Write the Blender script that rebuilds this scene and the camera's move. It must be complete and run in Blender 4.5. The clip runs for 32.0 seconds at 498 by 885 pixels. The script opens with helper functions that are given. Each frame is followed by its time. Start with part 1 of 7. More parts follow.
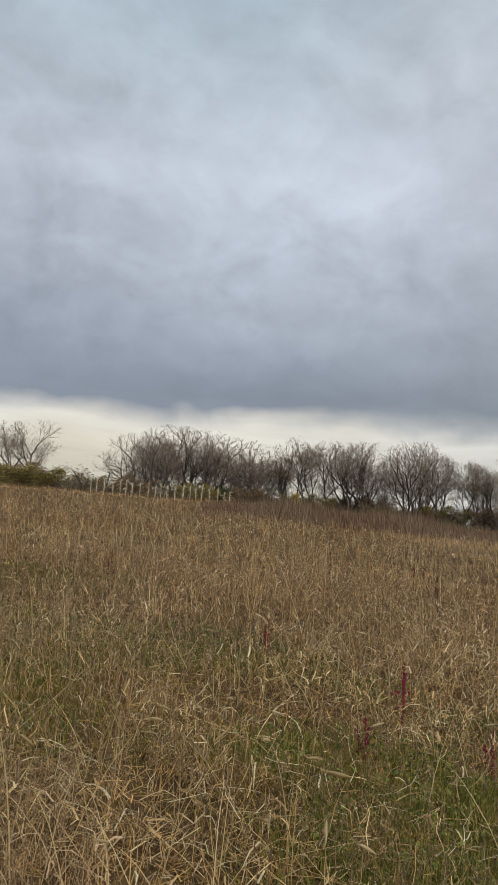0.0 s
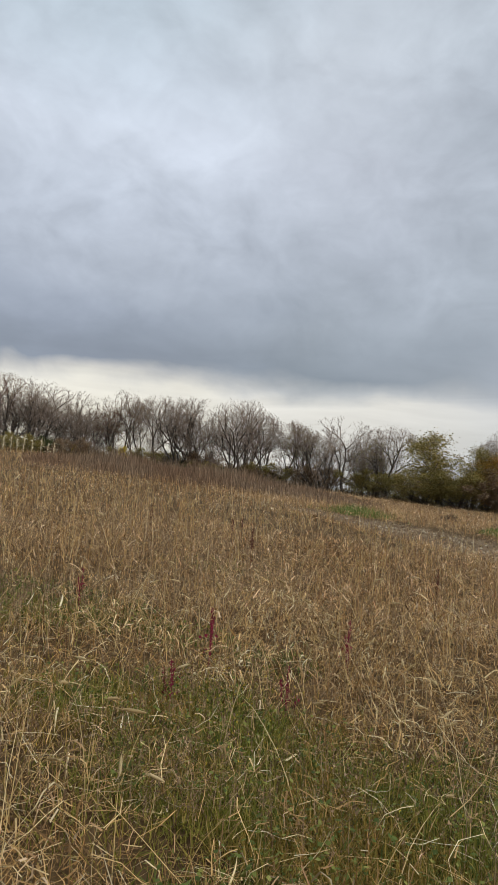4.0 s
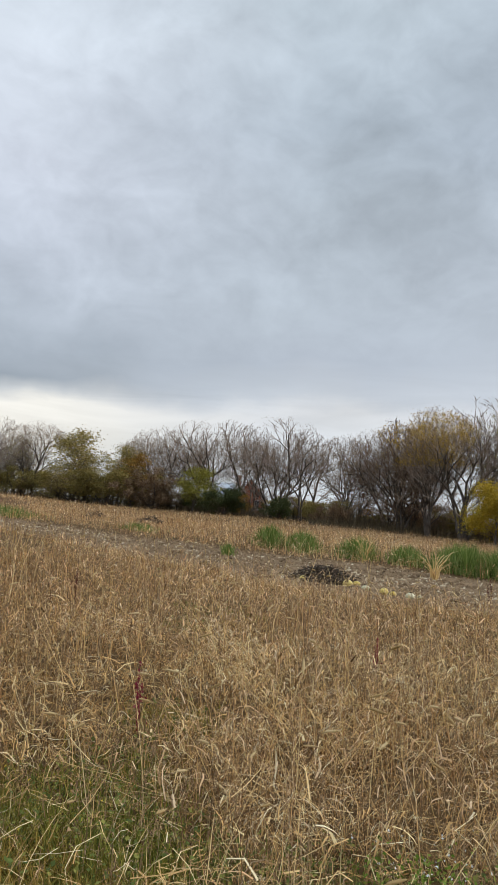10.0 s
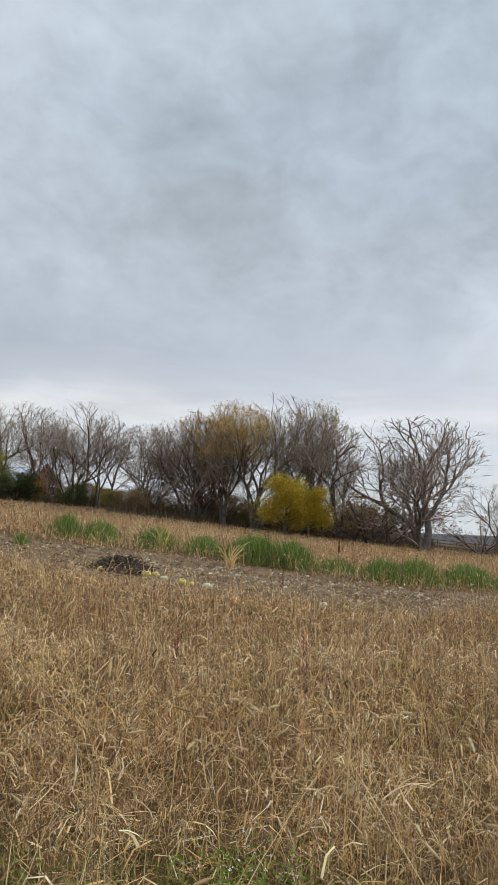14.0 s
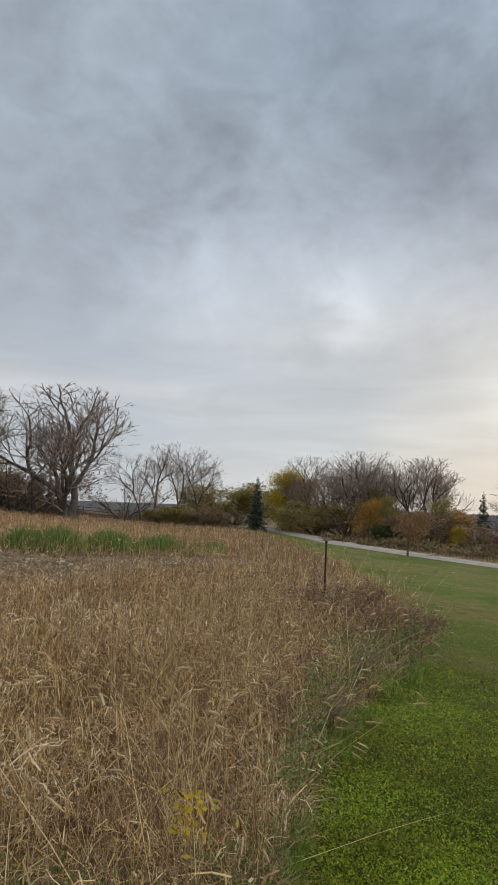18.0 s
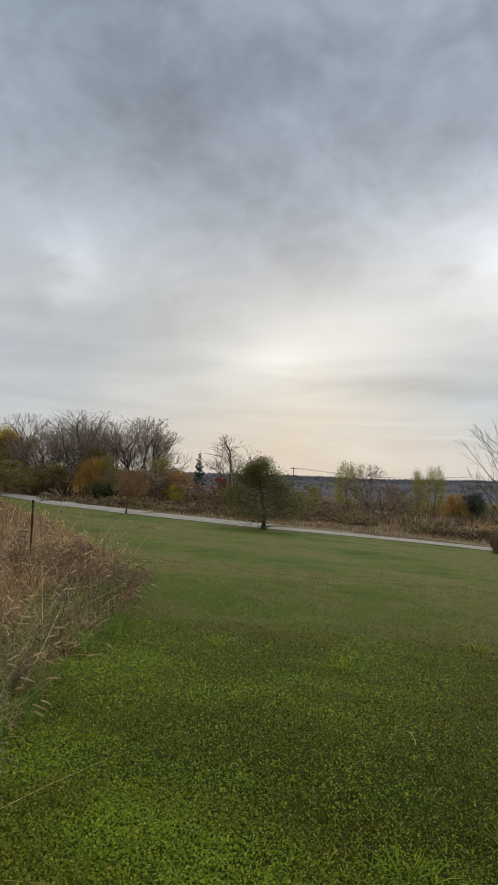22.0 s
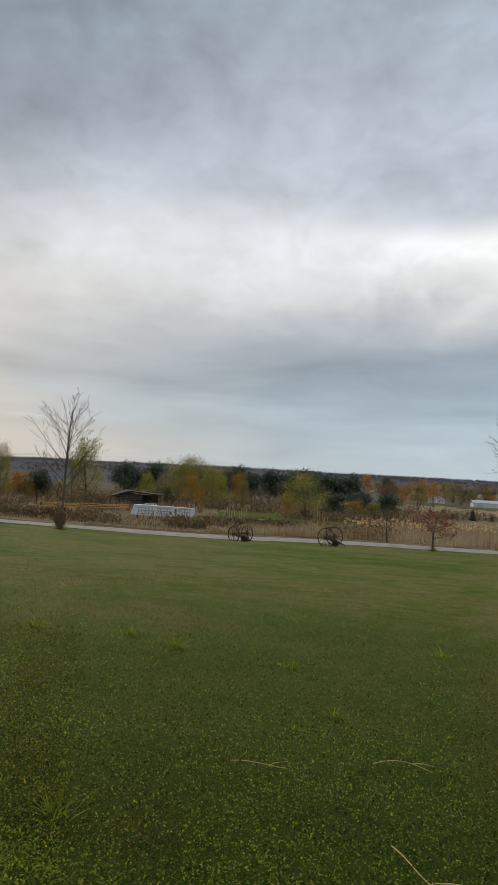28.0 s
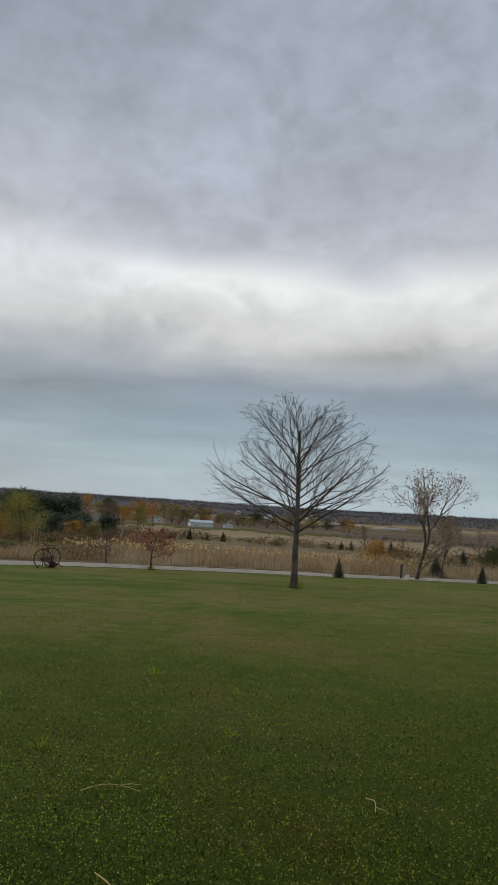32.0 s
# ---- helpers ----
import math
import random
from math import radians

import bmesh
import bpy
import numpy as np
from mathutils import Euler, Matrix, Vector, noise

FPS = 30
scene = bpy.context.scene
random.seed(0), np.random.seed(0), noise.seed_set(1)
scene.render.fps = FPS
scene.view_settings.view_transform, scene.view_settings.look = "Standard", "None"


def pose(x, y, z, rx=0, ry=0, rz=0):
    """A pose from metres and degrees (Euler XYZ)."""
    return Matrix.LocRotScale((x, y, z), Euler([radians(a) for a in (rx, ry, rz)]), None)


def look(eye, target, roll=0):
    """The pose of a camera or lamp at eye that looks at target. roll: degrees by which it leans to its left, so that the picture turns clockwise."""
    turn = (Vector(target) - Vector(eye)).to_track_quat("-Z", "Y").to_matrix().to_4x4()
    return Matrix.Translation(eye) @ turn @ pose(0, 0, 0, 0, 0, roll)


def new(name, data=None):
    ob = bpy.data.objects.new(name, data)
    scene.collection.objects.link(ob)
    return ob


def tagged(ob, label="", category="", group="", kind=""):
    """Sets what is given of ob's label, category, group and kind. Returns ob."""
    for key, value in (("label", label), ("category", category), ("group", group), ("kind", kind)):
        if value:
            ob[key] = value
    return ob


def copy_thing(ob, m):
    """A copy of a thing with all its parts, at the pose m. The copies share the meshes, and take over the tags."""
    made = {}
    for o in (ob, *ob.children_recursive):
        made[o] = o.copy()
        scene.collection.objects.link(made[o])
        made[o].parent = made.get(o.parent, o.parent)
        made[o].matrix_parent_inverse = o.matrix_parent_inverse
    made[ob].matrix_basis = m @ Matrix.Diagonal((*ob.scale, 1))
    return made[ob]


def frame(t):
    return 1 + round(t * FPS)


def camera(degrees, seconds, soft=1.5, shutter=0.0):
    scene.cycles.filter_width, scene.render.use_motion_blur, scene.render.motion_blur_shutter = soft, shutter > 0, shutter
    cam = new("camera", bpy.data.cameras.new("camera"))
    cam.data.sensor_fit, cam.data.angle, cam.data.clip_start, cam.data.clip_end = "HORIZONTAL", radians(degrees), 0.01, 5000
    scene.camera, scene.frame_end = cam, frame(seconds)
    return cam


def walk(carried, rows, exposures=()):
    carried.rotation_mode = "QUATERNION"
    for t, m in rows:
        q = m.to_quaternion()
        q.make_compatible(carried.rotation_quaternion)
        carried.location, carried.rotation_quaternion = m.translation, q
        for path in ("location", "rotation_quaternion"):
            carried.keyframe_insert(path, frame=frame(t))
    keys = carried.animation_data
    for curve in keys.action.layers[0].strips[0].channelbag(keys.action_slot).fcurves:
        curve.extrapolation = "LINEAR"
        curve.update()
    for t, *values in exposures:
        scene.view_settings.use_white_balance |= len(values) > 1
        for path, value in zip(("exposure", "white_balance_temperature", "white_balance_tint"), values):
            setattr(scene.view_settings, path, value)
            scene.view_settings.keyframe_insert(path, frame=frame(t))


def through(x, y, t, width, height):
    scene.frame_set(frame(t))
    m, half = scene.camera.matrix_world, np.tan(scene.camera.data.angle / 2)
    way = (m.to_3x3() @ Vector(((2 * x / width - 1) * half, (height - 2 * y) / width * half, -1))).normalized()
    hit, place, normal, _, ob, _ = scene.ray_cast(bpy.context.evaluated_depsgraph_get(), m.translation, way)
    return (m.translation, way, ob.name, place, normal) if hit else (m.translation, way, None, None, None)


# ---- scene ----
# Camera: held at eye height by somebody who turns on the spot.
cam = camera(38.97, 32.0, soft=1.5)
EYE = 1.6
walk(cam, [
    (0.0, pose(-0.120, 0.073, 1.568, 98.48, -3.72, -1.26)),
    (0.5, pose(-0.110, 0.069, 1.560, 98.44, -3.85, -3.05)),
    (1.0, pose(-0.099, 0.067, 1.548, 98.35, -3.87, -5.09)),
    (1.5, pose(-0.076, 0.064, 1.542, 98.07, -3.83, -7.33)),
    (2.0, pose(-0.054, 0.064, 1.542, 97.67, -3.81, -9.47)),
    (2.5, pose(-0.040, 0.065, 1.539, 97.25, -3.60, -11.23)),
    (4.5, pose(-0.033, 0.064, 1.534, 95.10, -4.21, -16.85)),
    (5.0, pose(-0.030, 0.068, 1.539, 94.35, -3.83, -18.91)),
    (5.5, pose(-0.018, 0.069, 1.548, 93.82, -3.42, -21.33)),
    (6.0, pose(-0.004, 0.071, 1.560, 93.68, -2.94, -24.01)),
    (6.5, pose(0.019, 0.072, 1.574, 94.08, -2.27, -26.83)),
    (7.0, pose(0.040, 0.072, 1.581, 94.76, -1.62, -29.83)),
    (7.5, pose(0.038, 0.078, 1.582, 95.53, -1.13, -32.70)),
    (8.0, pose(0.044, 0.075, 1.587, 96.07, -1.25, -35.25)),
    (8.5, pose(0.051, 0.068, 1.585, 96.47, -1.35, -37.43)),
    (9.0, pose(0.060, 0.059, 1.580, 96.76, -1.59, -39.37)),
    (9.5, pose(0.068, 0.050, 1.574, 96.96, -1.77, -41.22)),
    (10.0, pose(0.069, 0.066, 1.572, 97.03, -1.99, -43.24)),
    (10.5, pose(0.064, 0.094, 1.577, 96.94, -2.16, -45.33)),
    (11.0, pose(0.062, 0.112, 1.584, 96.81, -2.42, -47.30)),
    (11.5, pose(0.052, 0.119, 1.582, 96.78, -2.82, -48.94)),
    (12.0, pose(0.045, 0.122, 1.588, 96.87, -2.97, -50.41)),
    (12.5, pose(0.037, 0.130, 1.598, 97.01, -3.14, -51.91)),
    (13.0, pose(0.034, 0.132, 1.607, 97.03, -3.14, -53.82)),
    (13.5, pose(0.033, 0.137, 1.618, 96.94, -3.06, -56.41)),
    (14.0, pose(0.032, 0.147, 1.630, 96.70, -2.64, -59.55)),
    (14.5, pose(0.024, 0.159, 1.635, 96.53, -2.16, -63.12)),
    (15.0, pose(0.022, 0.163, 1.631, 96.33, -1.70, -66.91)),
    (15.5, pose(0.017, 0.162, 1.629, 96.15, -1.49, -70.73)),
    (17.5, pose(0.018, 0.145, 1.613, 95.74, -1.73, -84.39)),
    (18.0, pose(0.026, 0.113, 1.617, 95.30, -2.29, -87.63)),
    (18.5, pose(0.034, 0.076, 1.617, 94.88, -2.73, -90.79)),
    (19.0, pose(0.035, 0.052, 1.615, 94.41, -2.80, -93.63)),
    (19.5, pose(0.040, 0.024, 1.612, 93.96, -2.92, -96.20)),
    (20.0, pose(0.043, -0.001, 1.607, 93.52, -2.78, -98.75)),
    (20.5, pose(0.041, -0.038, 1.603, 93.16, -2.58, -101.55)),
    (21.0, pose(0.035, -0.064, 1.604, 92.88, -2.37, -104.55)),
    (21.5, pose(0.023, -0.090, 1.605, 92.79, -2.01, -107.39)),
    (22.0, pose(0.009, -0.118, 1.608, 92.76, -1.72, -109.87)),
    (22.5, pose(0.004, -0.133, 1.603, 92.76, -1.63, -111.95)),
    (23.0, pose(-0.001, -0.141, 1.602, 92.60, -1.61, -113.64)),
    (23.5, pose(-0.001, -0.148, 1.600, 92.30, -1.86, -115.31)),
    (24.0, pose(-0.010, -0.167, 1.599, 92.07, -2.15, -117.29)),
    (24.5, pose(-0.013, -0.178, 1.599, 92.00, -2.50, -119.97)),
    (25.0, pose(-0.002, -0.171, 1.606, 92.05, -2.31, -123.51)),
    (25.5, pose(0.011, -0.158, 1.613, 92.17, -2.15, -127.59)),
    (26.0, pose(0.028, -0.159, 1.616, 92.17, -2.02, -131.74)),
    (26.5, pose(0.035, -0.167, 1.619, 92.04, -2.01, -135.40)),
    (28.5, pose(0.053, -0.160, 1.611, 92.75, -3.04, -146.91)),
    (29.0, pose(0.044, -0.164, 1.616, 93.37, -2.96, -149.95)),
    (29.5, pose(0.037, -0.167, 1.620, 94.00, -3.08, -152.79)),
    (30.0, pose(0.032, -0.172, 1.623, 94.45, -2.97, -155.34)),
    (30.5, pose(0.026, -0.174, 1.623, 94.64, -2.96, -157.78)),
    (31.0, pose(0.026, -0.173, 1.621, 94.72, -3.07, -160.30)),
    (31.5, pose(0.029, -0.166, 1.614, 94.88, -3.24, -163.15)),
    (32.0, pose(0.027, -0.165, 1.617, 95.15, -3.48, -166.43)),
], exposures=[(0.0, 0.0), (2.5, 0.05), (6.0, 0.31), (9.0, 0.42), (13.0, 0.49), (15.0, 0.42), (19.0, 0.06), (22.0, 0.0), (26.0, -0.15), (28.5, -0.2), (30.0, -0.34), (32.0, -0.38)])


# ---- world: overcast sky, a bright gap along the horizon ----
class Nodes:
    """Small builder for node trees."""

    def __init__(self, tree):
        self.tree = tree
        tree.nodes.clear()

    def add(self, kind, ins=None):
        n = self.tree.nodes.new(kind)
        for k, v in (ins or {}).items():
            if isinstance(v, bpy.types.NodeSocket):
                self.tree.links.new(v, n.inputs[k])
            else:
                n.inputs[k].default_value = v
        return n

    def math(self, op, a, b=0.0, c=None, clamp=False):
        ins = {0: a, 1: b}
        if c is not None:
            ins[2] = c
        n = self.add("ShaderNodeMath", ins)
        n.operation, n.use_clamp = op, clamp
        return n.outputs[0]

    def step(self, x, lo, hi, a=0.0, b=1.0):
        n = self.add("ShaderNodeMapRange", {0: x, 1: lo, 2: hi, 3: a, 4: b})
        n.interpolation_type = "SMOOTHSTEP"
        return n.outputs[0]

    def mix(self, f, a, b, blend="MIX"):
        n = self.add("ShaderNodeMix", {0: f})
        n.data_type, n.blend_type = "RGBA", blend
        for key, v in ((6, a), (7, b)):
            if isinstance(v, bpy.types.NodeSocket):
                self.tree.links.new(v, n.inputs[key])
            else:
                n.inputs[key].default_value = (*v, 1.0)
        return n.outputs[2]

    def noise(self, vec, scale, detail=4.0, rough=0.5, dist=0.0):
        return self.add("ShaderNodeTexNoise", {"Vector": vec, "Scale": scale, "Detail": detail, "Roughness": rough, "Distortion": dist}).outputs[0]


SUN_AZ, SUN_EL = 118.0, 14.0
world = bpy.data.worlds.new("overcast_sky")
scene.world = world
world.use_nodes = True
w = Nodes(world.node_tree)
way = w.add("ShaderNodeTexCoord").outputs["Generated"]
xyz = w.add("ShaderNodeSeparateXYZ", {0: way})
dx, dy, dz = xyz.outputs
sx, sy = math.sin(radians(SUN_AZ)), math.cos(radians(SUN_AZ))
# compass bearing and height above the horizon, in degrees; the seam lies behind, in the west
c80, s80 = math.cos(radians(80)), math.sin(radians(80))
ahead = w.math("ADD", w.math("MULTIPLY", dx, s80), w.math("MULTIPLY", dy, c80))
aside = w.math("SUBTRACT", w.math("MULTIPLY", dx, c80), w.math("MULTIPLY", dy, s80))
bearing = w.math("ADD", w.math("MULTIPLY", w.math("ARCTAN2", aside, ahead), 57.2958), 80.0)
high = w.math("MULTIPLY", w.math("ARCSINE", dz), 57.2958)
# billows in the deck: the same size overhead, drawn out flat towards the horizon
up = w.math("MAXIMUM", dz, 0.0)
squeeze = w.math("ADD", w.math("MULTIPLY", up, 1.0), 0.32)
roof = w.add("ShaderNodeCombineXYZ", {0: w.math("DIVIDE", dx, squeeze), 1: w.math("DIVIDE", dy, squeeze), 2: w.math("MULTIPLY", up, 2.2)}).outputs[0]
big = w.noise(roof, 2.1, 2.0, 0.5, 0.3)
ball = w.add("ShaderNodeCombineXYZ", {0: dx, 1: dy, 2: w.math("MULTIPLY", dz, 1.5)}).outputs[0]
puff = w.noise(ball, 7.5, 4.0, 0.52, 0.6)
wisp = w.noise(ball, 24.0, 4.0, 0.55, 0.4)
level = w.add("ShaderNodeCombineXYZ", {0: dx, 1: dy, 2: w.math("MULTIPLY", dz, 7.0)}).outputs[0]
streak = w.noise(level, 4.2, 4.0, 0.55, 0.6)
wavy = w.math("ADD", w.math("MULTIPLY", w.math("SUBTRACT", big, 0.5), 7.0), w.math("ADD", w.math("MULTIPLY", w.math("SUBTRACT", puff, 0.5), 3.2), w.math("MULTIPLY", w.math("SUBTRACT", wisp, 0.5), 1.2)))
wavy = w.math("MULTIPLY", wavy, w.step(high, 2.0, 20.0, 0.28, 1.0))
tall = w.math("DIVIDE", w.math("ADD", w.math("ADD", high, wavy), 2.0), 46.0)


def tone(rgb, stops):
    """Scene light for a colour of the picture at an exposure."""
    return tuple(((v / 255 + 0.055) / 1.055) ** 2.4 / 2 ** stops for v in rgb)


def column(stops, *marks):
    """The deck's tones over the height, for one bearing."""
    n = w.add("ShaderNodeValToRGB", {0: tall})
    r = n.color_ramp
    while len(r.elements) < len(marks):
        r.elements.new(0.5)
    for e, (h_, rgb) in zip(r.elements, marks):
        e.position, e.color = (h_ + 2) / 46, (*tone(rgb, stops), 1.0)
    return n.outputs[0]


north_gap = column(-0.08, (3, (199, 194, 178)), (7.2, (214, 208, 192)), (9.2, (232, 229, 218)), (10.2, (196, 196, 195)), (11.3, (146, 155, 169)), (15, (152, 161, 176)), (20, (168, 176, 189)), (29, (184, 192, 204)), (36, (178, 190, 201)), (42, (166, 181, 193)))
north_east = column(0.09, (2, (206, 206, 204)), (6.5, (216, 214, 207)), (9.3, (231, 229, 222)), (10.3, (192, 196, 199)), (11.8, (150, 160, 171)), (15.5, (162, 171, 182)), (20, (174, 182, 194)), (27, (187, 194, 206)), (36, (190, 198, 208)), (42, (186, 196, 206)))
east_hedge = column(0.33, (2, (202, 209, 216)), (7, (212, 217, 222)), (9.6, (218, 221, 225)), (11, (196, 203, 212)), (13.5, (180, 189, 201)), (18, (182, 192, 203)), (25, (181, 192, 203)), (30, (176, 188, 200)), (36, (184, 196, 207)), (42, (190, 203, 213)))
east_tree = column(0.28, (2, (206, 213, 219)), (6, (202, 209, 217)), (8.5, (216, 219, 224)), (11, (196, 203, 213)), (15, (186, 195, 206)), (21, (180, 190, 202)), (29, (172, 183, 196)), (36, (168, 180, 192)), (42, (168, 180, 192)))
east = column(0.05, (1, (206, 207, 205)), (4.5, (200, 204, 206)), (9, (192, 198, 204)), (14, (202, 206, 210)), (18, (184, 190, 198)), (23, (160, 169, 180)), (28, (146, 156, 168)), (34, (134, 146, 159)), (42, (126, 138, 152)))
sun_side = column(-0.03, (0, (206, 203, 195)), (3, (217, 209, 196)), (6, (218, 214, 204)), (9, (222, 220, 213)), (13, (214, 214, 211)), (17, (188, 193, 198)), (22, (155, 164, 174)), (28, (138, 148, 160)), (34, (140, 151, 162)), (42, (136, 148, 160)))
south_east = column(-0.12, (0, (204, 205, 202)), (3, (201, 205, 205)), (6, (190, 199, 204)), (9.5, (200, 204, 206)), (13, (219, 220, 217)), (17, (208, 211, 212)), (21, (178, 184, 191)), (26, (150, 159, 169)), (32, (136, 146, 157)), (42, (134, 145, 157)))
garden = column(-0.2, (0, (190, 203, 209)), (3.5, (180, 196, 205)), (7, (164, 178, 188)), (10, (178, 187, 194)), (14, (222, 223, 222)), (18, (212, 215, 217)), (22, (178, 183, 190)), (28, (158, 165, 174)), (34, (146, 155, 165)), (42, (140, 150, 161)))
south = column(-0.33, (0, (192, 207, 213)), (3, (184, 200, 207)), (6.5, (162, 179, 190)), (9.5, (158, 170, 181)), (11.5, (186, 192, 197)), (14, (225, 226, 223)), (18, (224, 225, 223)), (20.5, (182, 187, 194)), (26, (160, 166, 176)), (33, (152, 161, 171)))
body = north_gap
for a0, a1, band in ((2, 20, north_east), (24, 46, east_hedge), (52, 70, east_tree), (76, 94, east), (93, 112, sun_side), (114, 128, south_east), (130, 146, garden), (146, 162, south), (205, 250, north_gap)):
    f_ = w.add("ShaderNodeMapRange", {0: w.math("ADD", bearing, w.math("MULTIPLY", w.math("SUBTRACT", big, 0.5), 16.0)), 1: a0, 2: a1}).outputs[0]
    body = w.mix(f_, body, band)
# the lumps themselves, strongest in the deck, mere streaks low down
lump = w.math("ADD", w.math("MULTIPLY", w.math("SUBTRACT", puff, 0.5), 0.95), w.math("ADD", w.math("MULTIPLY", w.math("SUBTRACT", wisp, 0.5), 0.38), w.math("MULTIPLY", w.math("SUBTRACT", big, 0.5), 0.4)))
lump = w.math("MULTIPLY", lump, w.math("MULTIPLY", w.step(high, 8.0, 22.0), w.step(bearing, 60.0, 95.0, 0.62, 1.0)))
line_ = w.math("MULTIPLY", w.math("MULTIPLY", w.math("SUBTRACT", streak, 0.5), w.step(high, 16.0, 8.0)), w.step(bearing, 60.0, 95.0, 0.45, 0.4))
gain = w.math("ADD", w.math("ADD", lump, line_), w.math("ADD", w.math("ADD", w.step(high, 12.0, 22.0, 0.97, 1.03), w.math("MULTIPLY", w.step(high, 20.0, 12.0), w.step(bearing, 92.0, 112.0, 0.0, -0.09))), w.math("MULTIPLY", w.step(high, 14.0, 24.0), w.step(bearing, 70.0, 100.0, 0.0, 0.17))))
# single clouds and holes: bearing, height, half widths, how much lighter
CLOUDS_N = ((-0.5, 12.2, 23.3, 2.7, -0.1), (-13.9, 28.5, 2.8, 1.8, 0.07), (-18.2, 22.5, 4.9, 4.5, -0.09), (5.1, 28.7, 11.4, 4.6, 0.05), (-18.4, 34.5, 9.4, 4.3, -0.05), (13.5, 26.9, 7.9, 4.3, 0.07), (29.8, 30.8, 6, 4.9, -0.05), (54.7, 26.6, 10.8, 7.2, -0.07), (30.4, 32.2, 6.8, 4.7, 0.05), (95.3, 16.7, 2.6, 3.3, 0.16), (76.1, 24.7, 6.7, 6.4, -0.1), (100.7, 27.7, 6.9, 6, -0.1), (82.9, 17.8, 5.1, 4.8, 0.1), (111.5, 9.2, 4.5, 3, 0.1))
CLOUDS_S = ((90.9, 31.3, 4.3, 3.4, 0.08), (100.4, 11.3, 13.1, 1.8, -0.04), (110.6, 21.1, 8.6, 4.9, -0.12), (116.5, 11.9, 7.8, 2.7, 0.1), (132.4, 18.5, 6.6, 5.6, 0.12), (122.2, 7.5, 6.9, 1, -0.1), (126.1, 26.5, 6.9, 2.7, -0.06), (163, 17.5, 10.6, 1.7, 0.09), (144.6, 17.5, 6.7, 3.8, 0.08), (175.9, 13.0, 8.0, 1.2, -0.14), (164.6, 23.3, 11.9, 2.5, -0.07), (149.7, 27.1, 8, 3.5, 0.06), (147.9, 8.2, 11.9, 1.3, -0.06), (144.2, 4.8, 6.6, 0.7, 0.05))
near_b = w.math("ADD", bearing, w.math("MULTIPLY", w.math("SUBTRACT", puff, 0.5), 7.0))
near_h = w.math("ADD", high, w.math("MULTIPLY", wavy, 0.45))
for a0, h0, wa, wh, g in CLOUDS_N + CLOUDS_S:
    u_ = w.math("DIVIDE", w.math("SUBTRACT", near_b, a0), wa)
    v_ = w.math("DIVIDE", w.math("SUBTRACT", near_h, h0), wh)
    r2 = w.math("ADD", w.math("MULTIPLY", u_, u_), w.math("MULTIPLY", v_, v_))
    gain = w.math("ADD", gain, w.math("MULTIPLY", w.math("EXPONENT", w.math("MULTIPLY", r2, -1.0)), g * 1.9))
body = w.mix(1.0, body, w.add("ShaderNodeCombineXYZ", {0: gain, 1: gain, 2: w.math("MULTIPLY", gain, w.step(bearing, 90.0, 115.0, 1.0, 1.02))}).outputs[0], "MULTIPLY")
nishita = w.add("ShaderNodeTexSky")
nishita.sky_type, nishita.sun_disc = "NISHITA", False
nishita.sun_elevation, nishita.sun_rotation = radians(SUN_EL), radians(SUN_AZ)
veil = w.mix(0.97, w.mix(1.0, nishita.outputs[0], (0.10, 0.10, 0.10), "MULTIPLY"), body)
# an overcast sky is brightest overhead
dome = w.mix(1.0, veil, w.mix(w.step(dz, 0.68, 1.0), (1.0, 1.0, 1.0), (2.1, 2.1, 2.1)), "MULTIPLY")
ground_side = w.mix(w.step(dz, -0.02, 0.0), (0.16, 0.15, 0.13), dome)
back = w.add("ShaderNodeBackground", {0: ground_side, 1: 1.0})
w.add("ShaderNodeOutputWorld", {0: back.outputs[0]})

sun_data = bpy.data.lights.new("sun", "SUN")
sun_data.energy, sun_data.angle, sun_data.color = 1.5, radians(30), (1.0, 0.95, 0.87)
sun = new("sun", sun_data)
toward_sun = Vector((sx * math.cos(radians(SUN_EL + 12)), sy * math.cos(radians(SUN_EL + 12)), math.sin(radians(SUN_EL + 12))))
sun.matrix_world = look(toward_sun * 300, (0, 0, 0))


# ---- materials ----
def material(name, rough=0.9, spec=0.2):
    m = bpy.data.materials.new(name)
    m.use_nodes = True
    k = Nodes(m.node_tree)
    bsdf = k.add("ShaderNodeBsdfPrincipled", {"Roughness": rough, "Specular IOR Level": spec})
    k.add("ShaderNodeOutputMaterial", {0: bsdf.outputs[0]})
    return m, k, bsdf


def place(k):
    return k.add("ShaderNodeNewGeometry").outputs["Position"]


def ramp(k, fac, stops):
    n = k.add("ShaderNodeValToRGB", {0: fac})
    r = n.color_ramp
    while len(r.elements) < len(stops):
        r.elements.new(0.5)
    for e, (p, c) in zip(r.elements, stops):
        e.position, e.color = p, (*c, 1.0)
    return n.outputs[0]


